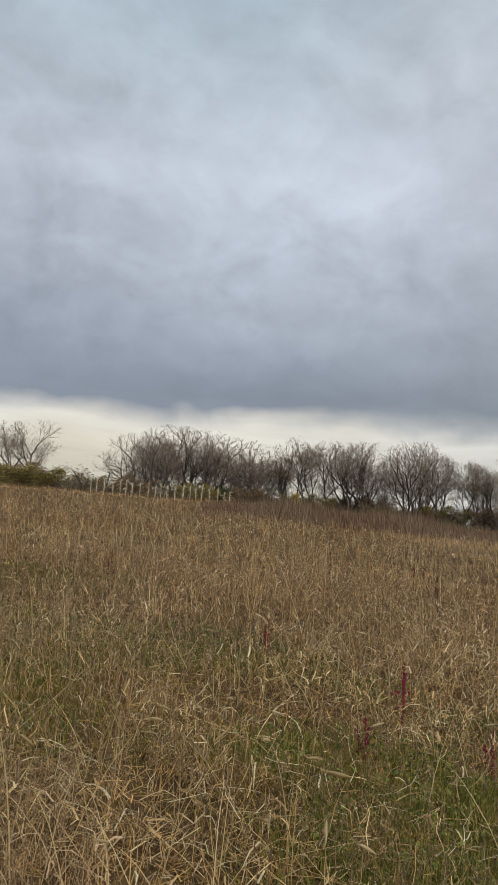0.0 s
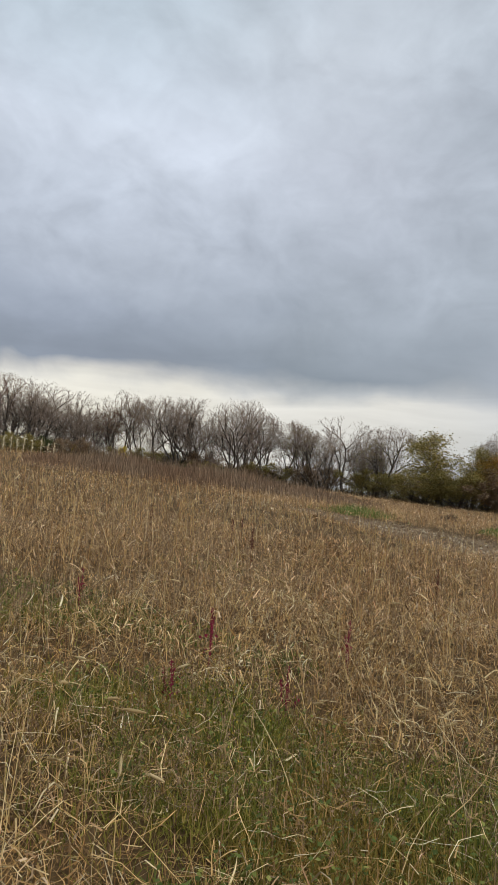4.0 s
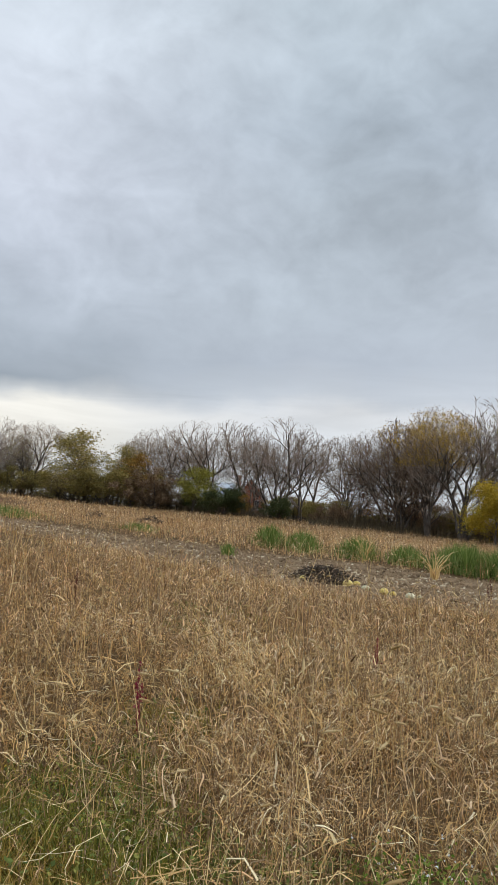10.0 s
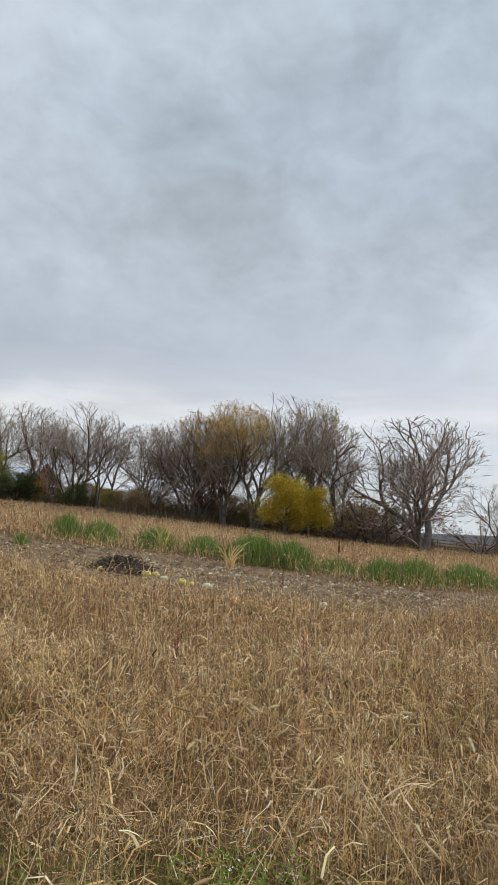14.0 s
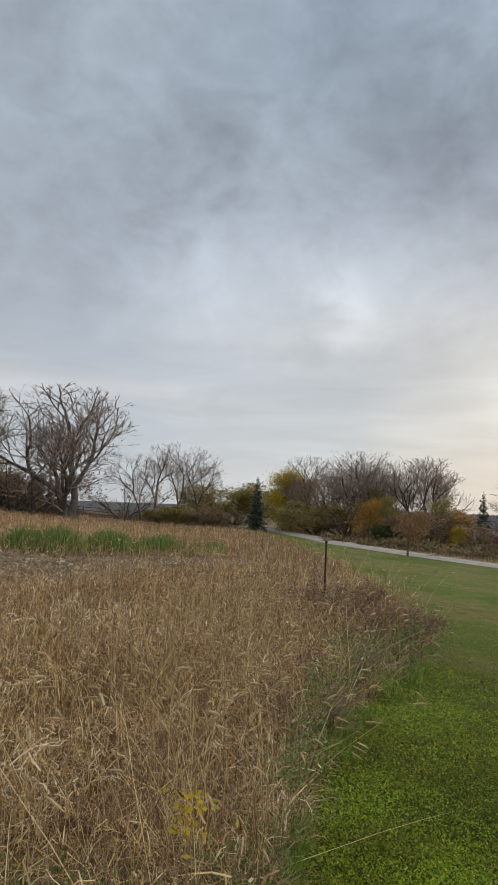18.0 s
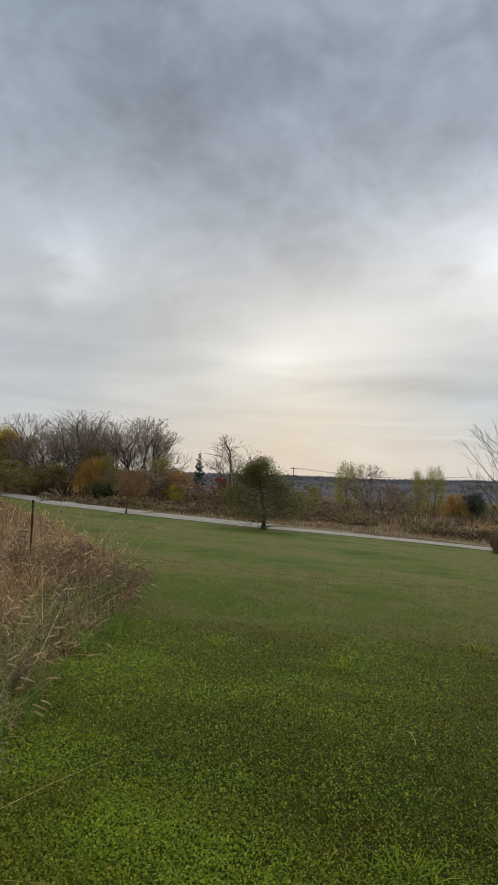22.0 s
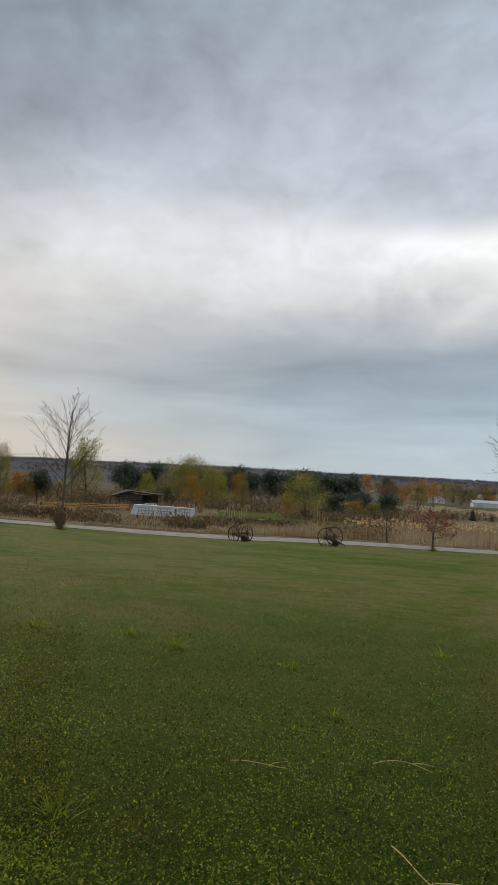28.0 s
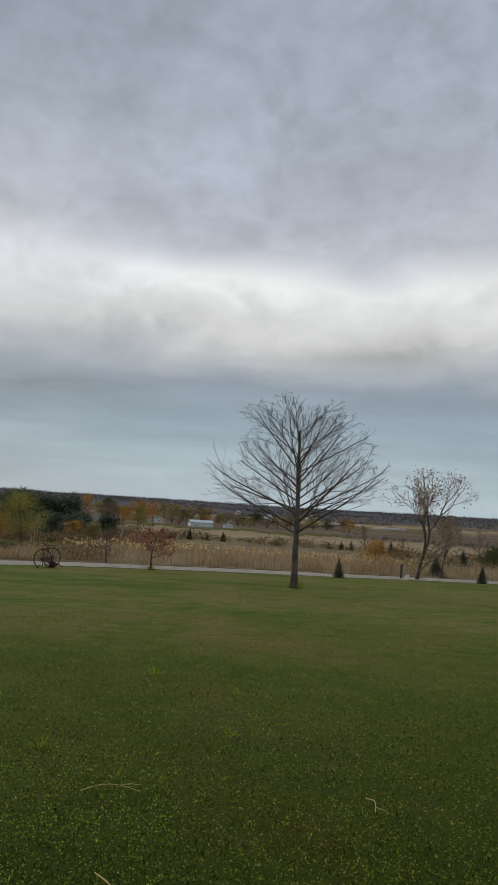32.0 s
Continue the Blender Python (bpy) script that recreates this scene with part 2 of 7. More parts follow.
def plain(name, a, b, scale=3.0, rough=0.85, spec=0.2, bump=0.0, metal=0.0):
    """Two tones mixed by coarse and fine noise."""
    m, k, bsdf = material(name, rough, spec)
    p = place(k)
    f = k.math("ADD", k.math("MULTIPLY", k.noise(p, scale, 5.0, 0.6), 0.6), k.math("MULTIPLY", k.noise(p, scale * 9, 3.0), 0.4))
    k.tree.links.new(k.mix(k.step(f, 0.35, 0.65), a, b), bsdf.inputs["Base Color"])
    bsdf.inputs["Metallic"].default_value = metal
    if bump:
        h = k.add("ShaderNodeBump", {"Height": k.noise(p, scale * 12, 4.0), "Strength": bump, "Distance": 0.02})
        k.tree.links.new(h.outputs[0], bsdf.inputs["Normal"])
    return m


def stalks(name, stops, patch=None, rough=0.75, through=0.25, spec=0.2, second=None):
    """Blades, leaves and twigs joined into one mesh: each island takes a tone of its own."""
    m, k, bsdf = material(name, rough, spec)
    r = k.add("ShaderNodeNewGeometry").outputs["Random Per Island"]
    c = ramp(k, r, stops)
    for zone in (patch, second):
        if zone:
            n = k.noise(place(k), zone[0], 4.0, 0.6)
            c = k.mix(k.step(n, zone[1], zone[2]), c, zone[3], "MULTIPLY")
    k.tree.links.new(c, bsdf.inputs["Base Color"])
    if through:
        t = k.add("ShaderNodeBsdfTranslucent", {0: c})
        s = k.add("ShaderNodeMixShader", {0: through, 1: bsdf.outputs[0], 2: t.outputs[0]})
        out = [n for n in k.tree.nodes if n.type == "OUTPUT_MATERIAL"][0]
        k.tree.links.new(s.outputs[0], out.inputs[0])
    return m
# tones: bark, leaves, grass
BARK = plain("bark", (0.085, 0.07, 0.058), (0.18, 0.152, 0.13), 2.0, 0.95, 0.1, 0.5)
TWIG = stalks("twig_bark", [(0.0, (0.179, 0.138, 0.108)), (1.0, (0.403, 0.314, 0.254))], None, 0.9, 0.0, 0.1)
TWIG_DARK = stalks("dark_twigs", [(0.0, (0.04, 0.033, 0.028)), (1.0, (0.10, 0.083, 0.07))], None, 0.9, 0.0, 0.1)
TWIG_RED = stalks("reddish_twigs", [(0.0, (0.11, 0.07, 0.052)), (1.0, (0.24, 0.15, 0.11))], None, 0.9, 0.0, 0.1)
LEAF = {
    "yellow": stalks("yellow_leaves", [(0.0, (0.42, 0.28, 0.03)), (0.6, (0.66, 0.47, 0.05)), (1.0, (0.38, 0.33, 0.05))]),
    "gold": stalks("golden_orange_leaves", [(0.0, (0.40, 0.24, 0.035)), (0.6, (0.66, 0.41, 0.06)), (1.0, (0.42, 0.30, 0.06))]),
    "olive": stalks("olive_leaves", [(0.0, (0.18, 0.155, 0.05)), (0.6, (0.34, 0.27, 0.085)), (1.0, (0.44, 0.31, 0.095))]),
    "lime": stalks("yellow_green_leaves", [(0.0, (0.24, 0.23, 0.04)), (0.6, (0.42, 0.38, 0.07)), (1.0, (0.28, 0.22, 0.05))]),
    "green": stalks("green_leaves", [(0.0, (0.045, 0.065, 0.025)), (0.6, (0.085, 0.105, 0.035)), (1.0, (0.14, 0.13, 0.05))]),
    "orchard": stalks("orchard_leaves", [(0.0, (0.09, 0.10, 0.032)), (0.6, (0.165, 0.165, 0.05)), (1.0, (0.27, 0.22, 0.07))]),
    "orange": stalks("orange_leaves", [(0.0, (0.36, 0.18, 0.035)), (0.6, (0.54, 0.29, 0.045)), (1.0, (0.32, 0.18, 0.05))]),
    "rust": stalks("rust_brown_leaves", [(0.0, (0.20, 0.10, 0.04)), (0.6, (0.33, 0.175, 0.06)), (1.0, (0.27, 0.16, 0.065))]),
    "brown": stalks("brown_leaves", [(0.0, (0.17, 0.105, 0.062)), (0.6, (0.30, 0.195, 0.115)), (1.0, (0.39, 0.265, 0.14))]),
    "red": stalks("red_leaves", [(0.0, (0.22, 0.05, 0.035)), (0.6, (0.32, 0.085, 0.05)), (1.0, (0.25, 0.12, 0.05))]),
    "conifer": stalks("conifer_needles", [(0.0, (0.060, 0.080, 0.055)), (1.0, (0.13, 0.15, 0.10))], None, 0.8, 0.1),
    # far leaves: distance haze is put into the colour, greyer and lighter
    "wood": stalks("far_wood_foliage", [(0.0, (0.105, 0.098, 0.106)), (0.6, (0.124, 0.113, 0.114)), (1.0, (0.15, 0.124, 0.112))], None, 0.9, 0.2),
}
DRY = stalks("dry_grass", [(0.0, (0.141, 0.0744, 0.0349)), (0.3, (0.412, 0.228, 0.0958)), (0.55, (0.776, 0.473, 0.202)), (0.78, (0.98, 0.685, 0.316)), (0.88, (0.236, 0.122, 0.0545)), (1.0, (0.98, 0.818, 0.458))], (0.25, 0.40, 0.62, (0.80, 0.74, 0.68)), 0.75, 0.12, 0.1, second=(0.9, 0.45, 0.62, (0.88, 0.88, 0.86)))
GOLDEN = stalks("golden_grass", [(0.0, (0.396, 0.228, 0.109)), (0.5, (0.792, 0.498, 0.247)), (1.0, (0.946, 0.657, 0.362))], (0.15, 0.4, 0.6, (0.70, 0.64, 0.58)), second=(0.5, 0.45, 0.6, (0.84, 0.85, 0.85)))
STRAW = stalks("straw", [(0.0, (0.122, 0.0654, 0.0288)), (0.32, (0.397, 0.236, 0.0906)), (0.58, (0.839, 0.543, 0.227)), (0.78, (0.98, 0.795, 0.433)), (0.90, (0.98, 0.874, 0.587)), (1.0, (0.221, 0.116, 0.0494))], (0.5, 0.40, 0.62, (0.80, 0.74, 0.66)), 0.6, 0.14, 0.15, second=(1.6, 0.46, 0.62, (0.86, 0.84, 0.80)))
THATCH = stalks("matted_thatch", [(0.0, (0.128, 0.0675, 0.0238)), (0.4, (0.33, 0.182, 0.0653)), (0.75, (0.6, 0.357, 0.13)), (1.0, (0.93, 0.594, 0.237))], (0.6, 0.40, 0.62, (0.74, 0.70, 0.66)), 0.8, 0.05, 0.05)
FOXTAIL = stalks("foxtail_bristles", [(0.0, (0.40, 0.27, 0.11)), (0.5, (0.58, 0.42, 0.20)), (1.0, (0.74, 0.59, 0.34))], None, 0.7, 0.35)
PALE = stalks("pale_stalks", [(0.0, (0.537, 0.345, 0.126)), (0.5, (0.708, 0.494, 0.21)), (1.0, (0.83, 0.632, 0.336))], None, 0.6, 0.3)
CURLED = stalks("curled_blades", [(0.0, (0.454, 0.267, 0.123)), (0.4, (0.749, 0.494, 0.258)), (0.8, (0.936, 0.731, 0.482)), (1.0, (0.543, 0.306, 0.146))], (0.5, 0.4, 0.62, (0.85, 0.78, 0.72)), 0.6, 0.25, 0.15)
MAIZE = stalks("dry_maize", [(0.0, (0.58, 0.47, 0.27)), (0.5, (0.78, 0.68, 0.45)), (1.0, (0.90, 0.82, 0.60))], None, 0.7, 0.3)
HUSK = stalks("pale_husks", [(0.0, (0.36, 0.27, 0.16)), (0.5, (0.52, 0.42, 0.28)), (1.0, (0.68, 0.59, 0.43))], None, 0.7, 0.1)
REED = stalks("dry_reeds", [(0.0, (0.30, 0.215, 0.12)), (0.4, (0.50, 0.39, 0.235)), (0.8, (0.68, 0.56, 0.37)), (1.0, (0.34, 0.20, 0.10))], (0.35, 0.42, 0.6, (0.74, 0.64, 0.56)))
FIELD = stalks("bleached_field_grass", [(0.0, (0.296, 0.16, 0.0786)), (0.25, (0.682, 0.406, 0.204)), (0.6, (0.98, 0.682, 0.38)), (0.85, (0.98, 0.821, 0.55)), (1.0, (0.501, 0.261, 0.138))], (0.25, 0.40, 0.62, (0.92, 0.82, 0.74)), 0.7, 0.12, 0.1, second=(0.12, 0.45, 0.60, (0.88, 0.86, 0.84)))
LUSH = stalks("lush_clover", [(0.0, (0.137, 0.192, 0.0123)), (0.5, (0.231, 0.309, 0.0213)), (0.88, (0.326, 0.402, 0.0302)), (1.0, (0.575, 0.495, 0.0617))], (1.1, 0.42, 0.60, (0.84, 0.72, 0.8)), 0.7, 0.3, 0.08)
BELT = stalks("grey_brown_belt", [(0.0, (0.138, 0.0935, 0.0605)), (0.5, (0.276, 0.187, 0.116)), (1.0, (0.46, 0.325, 0.204))], (0.2, 0.4, 0.6, (0.85, 0.75, 0.7)))
BRUSH = stalks("brush", [(0.0, (0.075, 0.058, 0.04)), (0.5, (0.15, 0.115, 0.07)), (1.0, (0.24, 0.18, 0.10))])
WEED = stalks("brown_weeds", [(0.0, (0.127, 0.0802, 0.0454)), (0.4, (0.29, 0.193, 0.109)), (0.75, (0.512, 0.359, 0.206)), (1.0, (0.698, 0.502, 0.305))], (0.3, 0.35, 0.65, (0.80, 0.74, 0.68)), 0.75, 0.12, 0.1)
THICKET = stalks("thicket_leaves", [(0.0, (0.10, 0.075, 0.048)), (0.35, (0.20, 0.14, 0.085)), (0.6, (0.31, 0.205, 0.10)), (0.8, (0.20, 0.175, 0.07)), (1.0, (0.37, 0.22, 0.085))], (0.12, 0.4, 0.6, (0.75, 0.72, 0.7)))
MOWN = stalks("mown_grass_blades", [(0.0, (0.104, 0.123, 0.0194)), (0.5, (0.15, 0.162, 0.0275)), (0.85, (0.226, 0.206, 0.0486)), (1.0, (0.352, 0.285, 0.113))], (0.3, 0.46, 0.58, (1.5, 0.97, 1.5)), 0.8, 0.3, 0.05, second=(1.2, 0.45, 0.6, (0.80, 0.82, 0.8)))
CLUMP = stalks("tall_green_grass", [(0.0, (0.085, 0.13, 0.025)), (0.6, (0.16, 0.23, 0.05)), (1.0, (0.30, 0.33, 0.10))])
SEDGE = stalks("olive_green_weeds", [(0.0, (0.075, 0.102, 0.0216)), (0.6, (0.163, 0.198, 0.042)), (1.0, (0.325, 0.312, 0.072))])
HOLLOW = stalks("hollow_grass", [(0.0, (0.105, 0.109, 0.0216)), (0.5, (0.24, 0.237, 0.0432)), (0.85, (0.375, 0.358, 0.066)), (1.0, (0.57, 0.435, 0.144))], (1.2, 0.42, 0.6, (1.3, 0.95, 1.2)), 0.8, 0.3, 0.05)
GREEN = stalks("green_grass", [(0.0, (0.09, 0.16, 0.02)), (0.6, (0.18, 0.29, 0.04)), (1.0, (0.34, 0.38, 0.07))])
TURF = stalks("lawn_blades", [(0.0, (0.030, 0.046, 0.006)), (0.42, (0.062, 0.088, 0.009)), (0.78, (0.108, 0.136, 0.013)), (0.92, (0.20, 0.225, 0.028)), (1.0, (0.34, 0.31, 0.08))], (0.45, 0.46, 0.62, (1.35, 0.90, 1.0)), 0.8, 0.25, 0.05, second=(1.9, 0.44, 0.60, (0.72, 0.74, 0.8)))

SOIL = plain("field_soil", (0.065, 0.038, 0.017), (0.165, 0.102, 0.046), 2.2, 0.95, 0.05, 0.8)
GRAVEL = plain("gravel_road", (0.26, 0.225, 0.175), (0.39, 0.345, 0.28), 1.2, 0.95, 0.05, 0.4)


# ---- shape of the land, round the camera: compass bearing in degrees and distance in metres ----
ROAD_AZ = (-400, 74, 80, 87, 94, 100, 111, 121, 133, 143, 150, 159, 174, 186, 200, 230, 400)
ROAD_D = (100, 100, 104, 104, 66, 57, 50, 52, 56.5, 57, 59.5, 60.5, 70, 84, 100, 100, 100)


def smooth(t):
    t = np.clip(t, 0, 1)
    return t * t * (3 - 2 * t)


def slope(x, y):
    z = -0.02 * x + 0.00005 * x * np.abs(x) + 0.066 * y + np.where(y > 0, 0.0002 * y * y, 0.0)
    return 6.6 - 0.5 * np.logaddexp(0, (6.6 - z) / 0.5)


def road_distance(az):
    return np.interp(az, ROAD_AZ, ROAD_D)


def ground(x, y):
    """Height of the land."""
    x, y = np.asarray(x, float), np.asarray(y, float)
    d, az = np.hypot(x, y), np.degrees(np.arctan2(x, y))
    az = np.where(az < -120, az + 360, az)
    dr = road_distance(az)
    inner = np.minimum(d, dr) / np.maximum(d, 1e-6)
    z = slope(x * inner, y * inner)
    z = z - 0.40 * np.exp(-((az - 138) / 13) ** 2) * smooth((np.minimum(d, dr) - 14) / 38)
    dip = np.interp(az, (4, 13, 20, 30, 36, 43, 50, 60, 70, 80, 87), (0.0, 0.4, 0.7, 0.95, 0.9, 0.7, 0.55, 0.5, 0.45, 0.35, 0.0))
    z = z - np.radians(dip) * np.minimum(d, dr) * smooth((d - 22) / 45)
    fall = np.interp(az, (60, 95, 110), (0.03, 0.012, 0.022))
    z = z - fall * np.clip(d - dr - 5, 0, 400)
    z = z + (-8.5 - z) * smooth((d - 200) / 400)
    a = np.radians(az)
    hills = 1.6 + 0.0021 * d * (1 + 0.35 * np.sin(3.1 * a + 0.6) + 0.35 * np.sin(8 * a + 0.5) + 0.15 * np.sin(23 * a))
    z = z + (hills - z) * smooth((d - 900) / 1500)
    return z + 0.03 * np.sin(x * 0.9 + 1.3) * np.sin(y * 0.8) * smooth(d / 6) * smooth((60 - d) / 30)


def spot(az, d):
    a = radians(az)
    x, y = d * math.sin(a), d * math.cos(a)
    return Vector((x, y, float(ground(x, y))))


def mesh_of(name, co, faces, mat):
    """A mesh from arrays: faces all have the same number of corners."""
    me = bpy.data.meshes.new(name)
    k, n = faces.shape[1], len(faces)
    me.vertices.add(len(co))
    me.vertices.foreach_set("co", np.asarray(co, np.float32).ravel())
    me.loops.add(n * k)
    me.loops.foreach_set("vertex_index", np.asarray(faces, np.int32).ravel())
    me.polygons.add(n)
    me.polygons.foreach_set("loop_start", np.arange(0, n * k, k, dtype=np.int32))
    me.materials.append(mat)
    me.update(calc_edges=True)
    return me


def part(name, bm, mat, parent, label=""):
    me = bpy.data.meshes.new(name)
    bm.to_mesh(me)
    bm.free()
    me.materials.append(mat)
    ob = new(name, me)
    ob.parent = parent
    if label:
        ob["label"] = label
    return ob


def part_mesh(name, me, parent, label=""):
    ob = new(name, me)
    ob.parent = parent
    if label:
        ob["label"] = label
    return ob


def grid_faces(rows, cols):
    i = np.arange((rows - 1) * (cols - 1))
    a = i // (cols - 1) * cols + i % (cols - 1)
    return np.stack([a, a + 1, a + cols + 1, a + cols], 1)


def sheet(name, az, near, far, lift, mat, label, category, steps=40, rough=0.0):
    """A piece of the ground's surface between two distances, over a stretch of bearings."""
    az = np.asarray(az, float)
    t = np.linspace(0, 1, steps)[:, None] ** 1.3
    wob = rough * (np.sin(az * 2.3) * 0.5 + np.sin(az * 5.9 + 1) * 0.3 + np.sin(az * 13.7) * 0.2)
    d = (near + wob * near)[None] * (1 - t) + (far + wob * far)[None] * t
    x, y = d * np.sin(np.radians(az)), d * np.cos(np.radians(az))
    co = np.stack([x, y, ground(x, y) + lift], -1).reshape(-1, 3)
    f = grid_faces(steps, len(az))[:, ::-1]
    ob = new(name, mesh_of(name, co, f, mat))
    ob.data.polygons.foreach_set("use_smooth", np.ones(len(f), bool))
    return tagged(ob, label, category, kind="structure")


# the land itself
ring = np.concatenate([[0.0], 0.6 * 1.085 ** np.arange(57), 62 * 1.035 ** np.arange(83), 1080 * 1.07 ** np.arange(22)])
turn = np.radians(np.arange(0, 360.01, 0.75))
gx, gy = ring[:, None] * np.sin(turn), ring[:, None] * np.cos(turn)
land = new("ground", mesh_of("ground", np.stack([gx, gy, ground(gx, gy)], -1).reshape(-1, 3), grid_faces(len(ring), len(turn))[:, ::-1], SOIL))
land.data.polygons.foreach_set("use_smooth", np.ones(len(land.data.polygons), bool))
# fields and wooded slopes of the valley are tones of the same ground
TAN = plain("stubble_field", (0.25, 0.18, 0.105), (0.34, 0.255, 0.155), 0.05, 1.0, 0.0)
MEADOW = plain("green_meadow", (0.085, 0.095, 0.03), (0.13, 0.125, 0.045), 0.08, 1.0, 0.0)
FALLOW = plain("brown_fallow", (0.125, 0.092, 0.065), (0.19, 0.145, 0.10), 0.03, 1.0, 0.0)
# bluish-grey haze painted into the far slope's colour
HAZY_WOODED = plain("far_wooded_slope", (0.112, 0.106, 0.114), (0.135, 0.124, 0.122), 0.012, 1.0, 0.0)
VERGE = plain("valley_floor", (0.15, 0.112, 0.068), (0.27, 0.205, 0.12), 0.2, 1.0, 0.0)
for tone in (VERGE, TAN, MEADOW, FALLOW, HAZY_WOODED):
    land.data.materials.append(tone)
rm, tm = (ring[1:] + ring[:-1]) / 2, np.degrees(turn[1:] + turn[:-1]) / 2
pd, pa = np.meshgrid(rm, tm, indexing="ij")
pw = pd * (1 + 0.05 * np.sin(pa * 0.9) + 0.03 * np.sin(pa * 2.7 + 1))
slot = np.where((pa > 84) & (pa < 215) & (pd > road_distance(pa) + 4), 1, 0)
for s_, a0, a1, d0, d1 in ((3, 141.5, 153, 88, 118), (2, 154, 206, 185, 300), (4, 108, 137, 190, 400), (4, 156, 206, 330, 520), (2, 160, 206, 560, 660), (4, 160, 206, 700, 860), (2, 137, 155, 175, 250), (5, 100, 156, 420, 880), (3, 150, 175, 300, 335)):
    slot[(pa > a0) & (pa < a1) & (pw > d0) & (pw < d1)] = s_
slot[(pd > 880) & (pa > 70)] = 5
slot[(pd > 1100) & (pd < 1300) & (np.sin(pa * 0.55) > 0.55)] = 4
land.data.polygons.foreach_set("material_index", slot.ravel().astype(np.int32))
tagged(land, "brown soil with dry thatch, falling to a valley", "ground", kind="structure")

# lawn, gravel road, tilled bed
LAWN, kl, bl = material("lawn_ground", 0.95, 0.03)
lp = place(kl)
lf = kl.math("ADD", kl.math("MULTIPLY", kl.noise(lp, 0.16, 5.0, 0.62), 0.6), kl.math("MULTIPLY", kl.noise(lp, 1.6, 4.0, 0.7), 0.4))
lc = ramp(kl, lf, [(0.40, (0.082, 0.118, 0.017)), (0.46, (0.127, 0.156, 0.029)), (0.51, (0.18, 0.175, 0.043)), (0.555, (0.25, 0.195, 0.08)), (0.62, (0.135, 0.135, 0.034))])
# clover thatch, painted darker close by for shade between leaves; lighter grass further out
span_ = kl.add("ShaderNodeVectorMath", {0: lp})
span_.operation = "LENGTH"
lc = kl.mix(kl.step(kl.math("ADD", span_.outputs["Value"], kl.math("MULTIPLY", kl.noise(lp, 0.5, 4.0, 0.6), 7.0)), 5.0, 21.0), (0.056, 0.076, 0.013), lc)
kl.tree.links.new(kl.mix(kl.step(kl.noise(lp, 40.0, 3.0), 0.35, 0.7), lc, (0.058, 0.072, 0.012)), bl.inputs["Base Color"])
kl.tree.links.new(kl.add("ShaderNodeBump", {"Height": kl.noise(lp, 30.0, 4.0, 0.7), "Strength": 0.8, "Distance": 0.03}).outputs[0], bl.inputs["Normal"])


def lawn_edge(az):
    return (1 + 0.035 * np.sin(np.asarray(az) * 3.3) + 0.03 * np.sin(np.asarray(az) * 7.9)) * np.interp(az, (80, 89, 90, 91, 93.3, 95.6, 99, 101.5, 102.2, 103.2), (2.0, 3.0, 3.3, 4.0, 5.2, 6.6, 8.6, 10.0, 10.6, 11.0))


def lawn_back(az):
    return np.interp(az, (86, 89, 92, 95, 97, 100, 102.2, 103.2), (98, 75, 48, 32, 24, 16, 11.2, 11.0))


A1 = np.arange(86, 101.61, 0.4)
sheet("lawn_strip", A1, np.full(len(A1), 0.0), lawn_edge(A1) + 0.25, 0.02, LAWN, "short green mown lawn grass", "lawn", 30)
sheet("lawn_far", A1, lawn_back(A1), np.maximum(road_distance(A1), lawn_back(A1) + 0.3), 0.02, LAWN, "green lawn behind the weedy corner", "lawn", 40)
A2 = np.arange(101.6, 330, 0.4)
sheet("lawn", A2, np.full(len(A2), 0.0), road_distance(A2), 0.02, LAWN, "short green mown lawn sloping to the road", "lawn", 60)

ra = np.arange(84, 200.1, 0.5)
edge = np.array([spot(a, float(road_distance(a)) - 1.5) for a in ra])
run = np.gradient(edge, axis=0)
out = np.stack([run[:, 1], -run[:, 0]], 1)
out /= np.linalg.norm(out, axis=1)[:, None]
out *= np.sign((out * edge[:, :2]).sum(1))[:, None]
cross = np.linspace(0, 3.4, 6)
rx = edge[:, None, 0] + out[:, None, 0] * cross
ry = edge[:, None, 1] + out[:, None, 1] * cross
rz = np.maximum(edge[:, None, 2] + 0.05, ground(rx, ry) + 0.04) + 0.04 * np.sin(cross / 3.4 * math.pi)
road = new("road", mesh_of("road", np.stack([rx, ry, rz], -1).reshape(-1, 3), grid_faces(len(ra), 6), GRAVEL))
tagged(road, "pale grey gravel lane curving along the lawn", "road", kind="structure")

BED_AZ = (16, 20, 25, 34, 43, 52, 60, 66, 73, 80, 88)
BED_NEAR = (31, 27, 22, 17.0, 14.6, 13.2, 12.6, 12.4, 13.6, 17.5, 26)
BED_FAR = (32, 31, 29, 25, 22.5, 22, 21.5, 20.5, 20, 24, 28)
ab = np.arange(16, 88.1, 0.5)
BED = plain("tilled_bed", (0.135, 0.088, 0.050), (0.275, 0.19, 0.115), 1.4, 0.95, 0.05, 0.9)
sheet("garden_bed", ab, np.interp(ab, BED_AZ, BED_NEAR), np.interp(ab, BED_AZ, BED_FAR), 0.03, BED, "tilled garden bed with straw and dead vines", "garden bed", 24, 0.01)


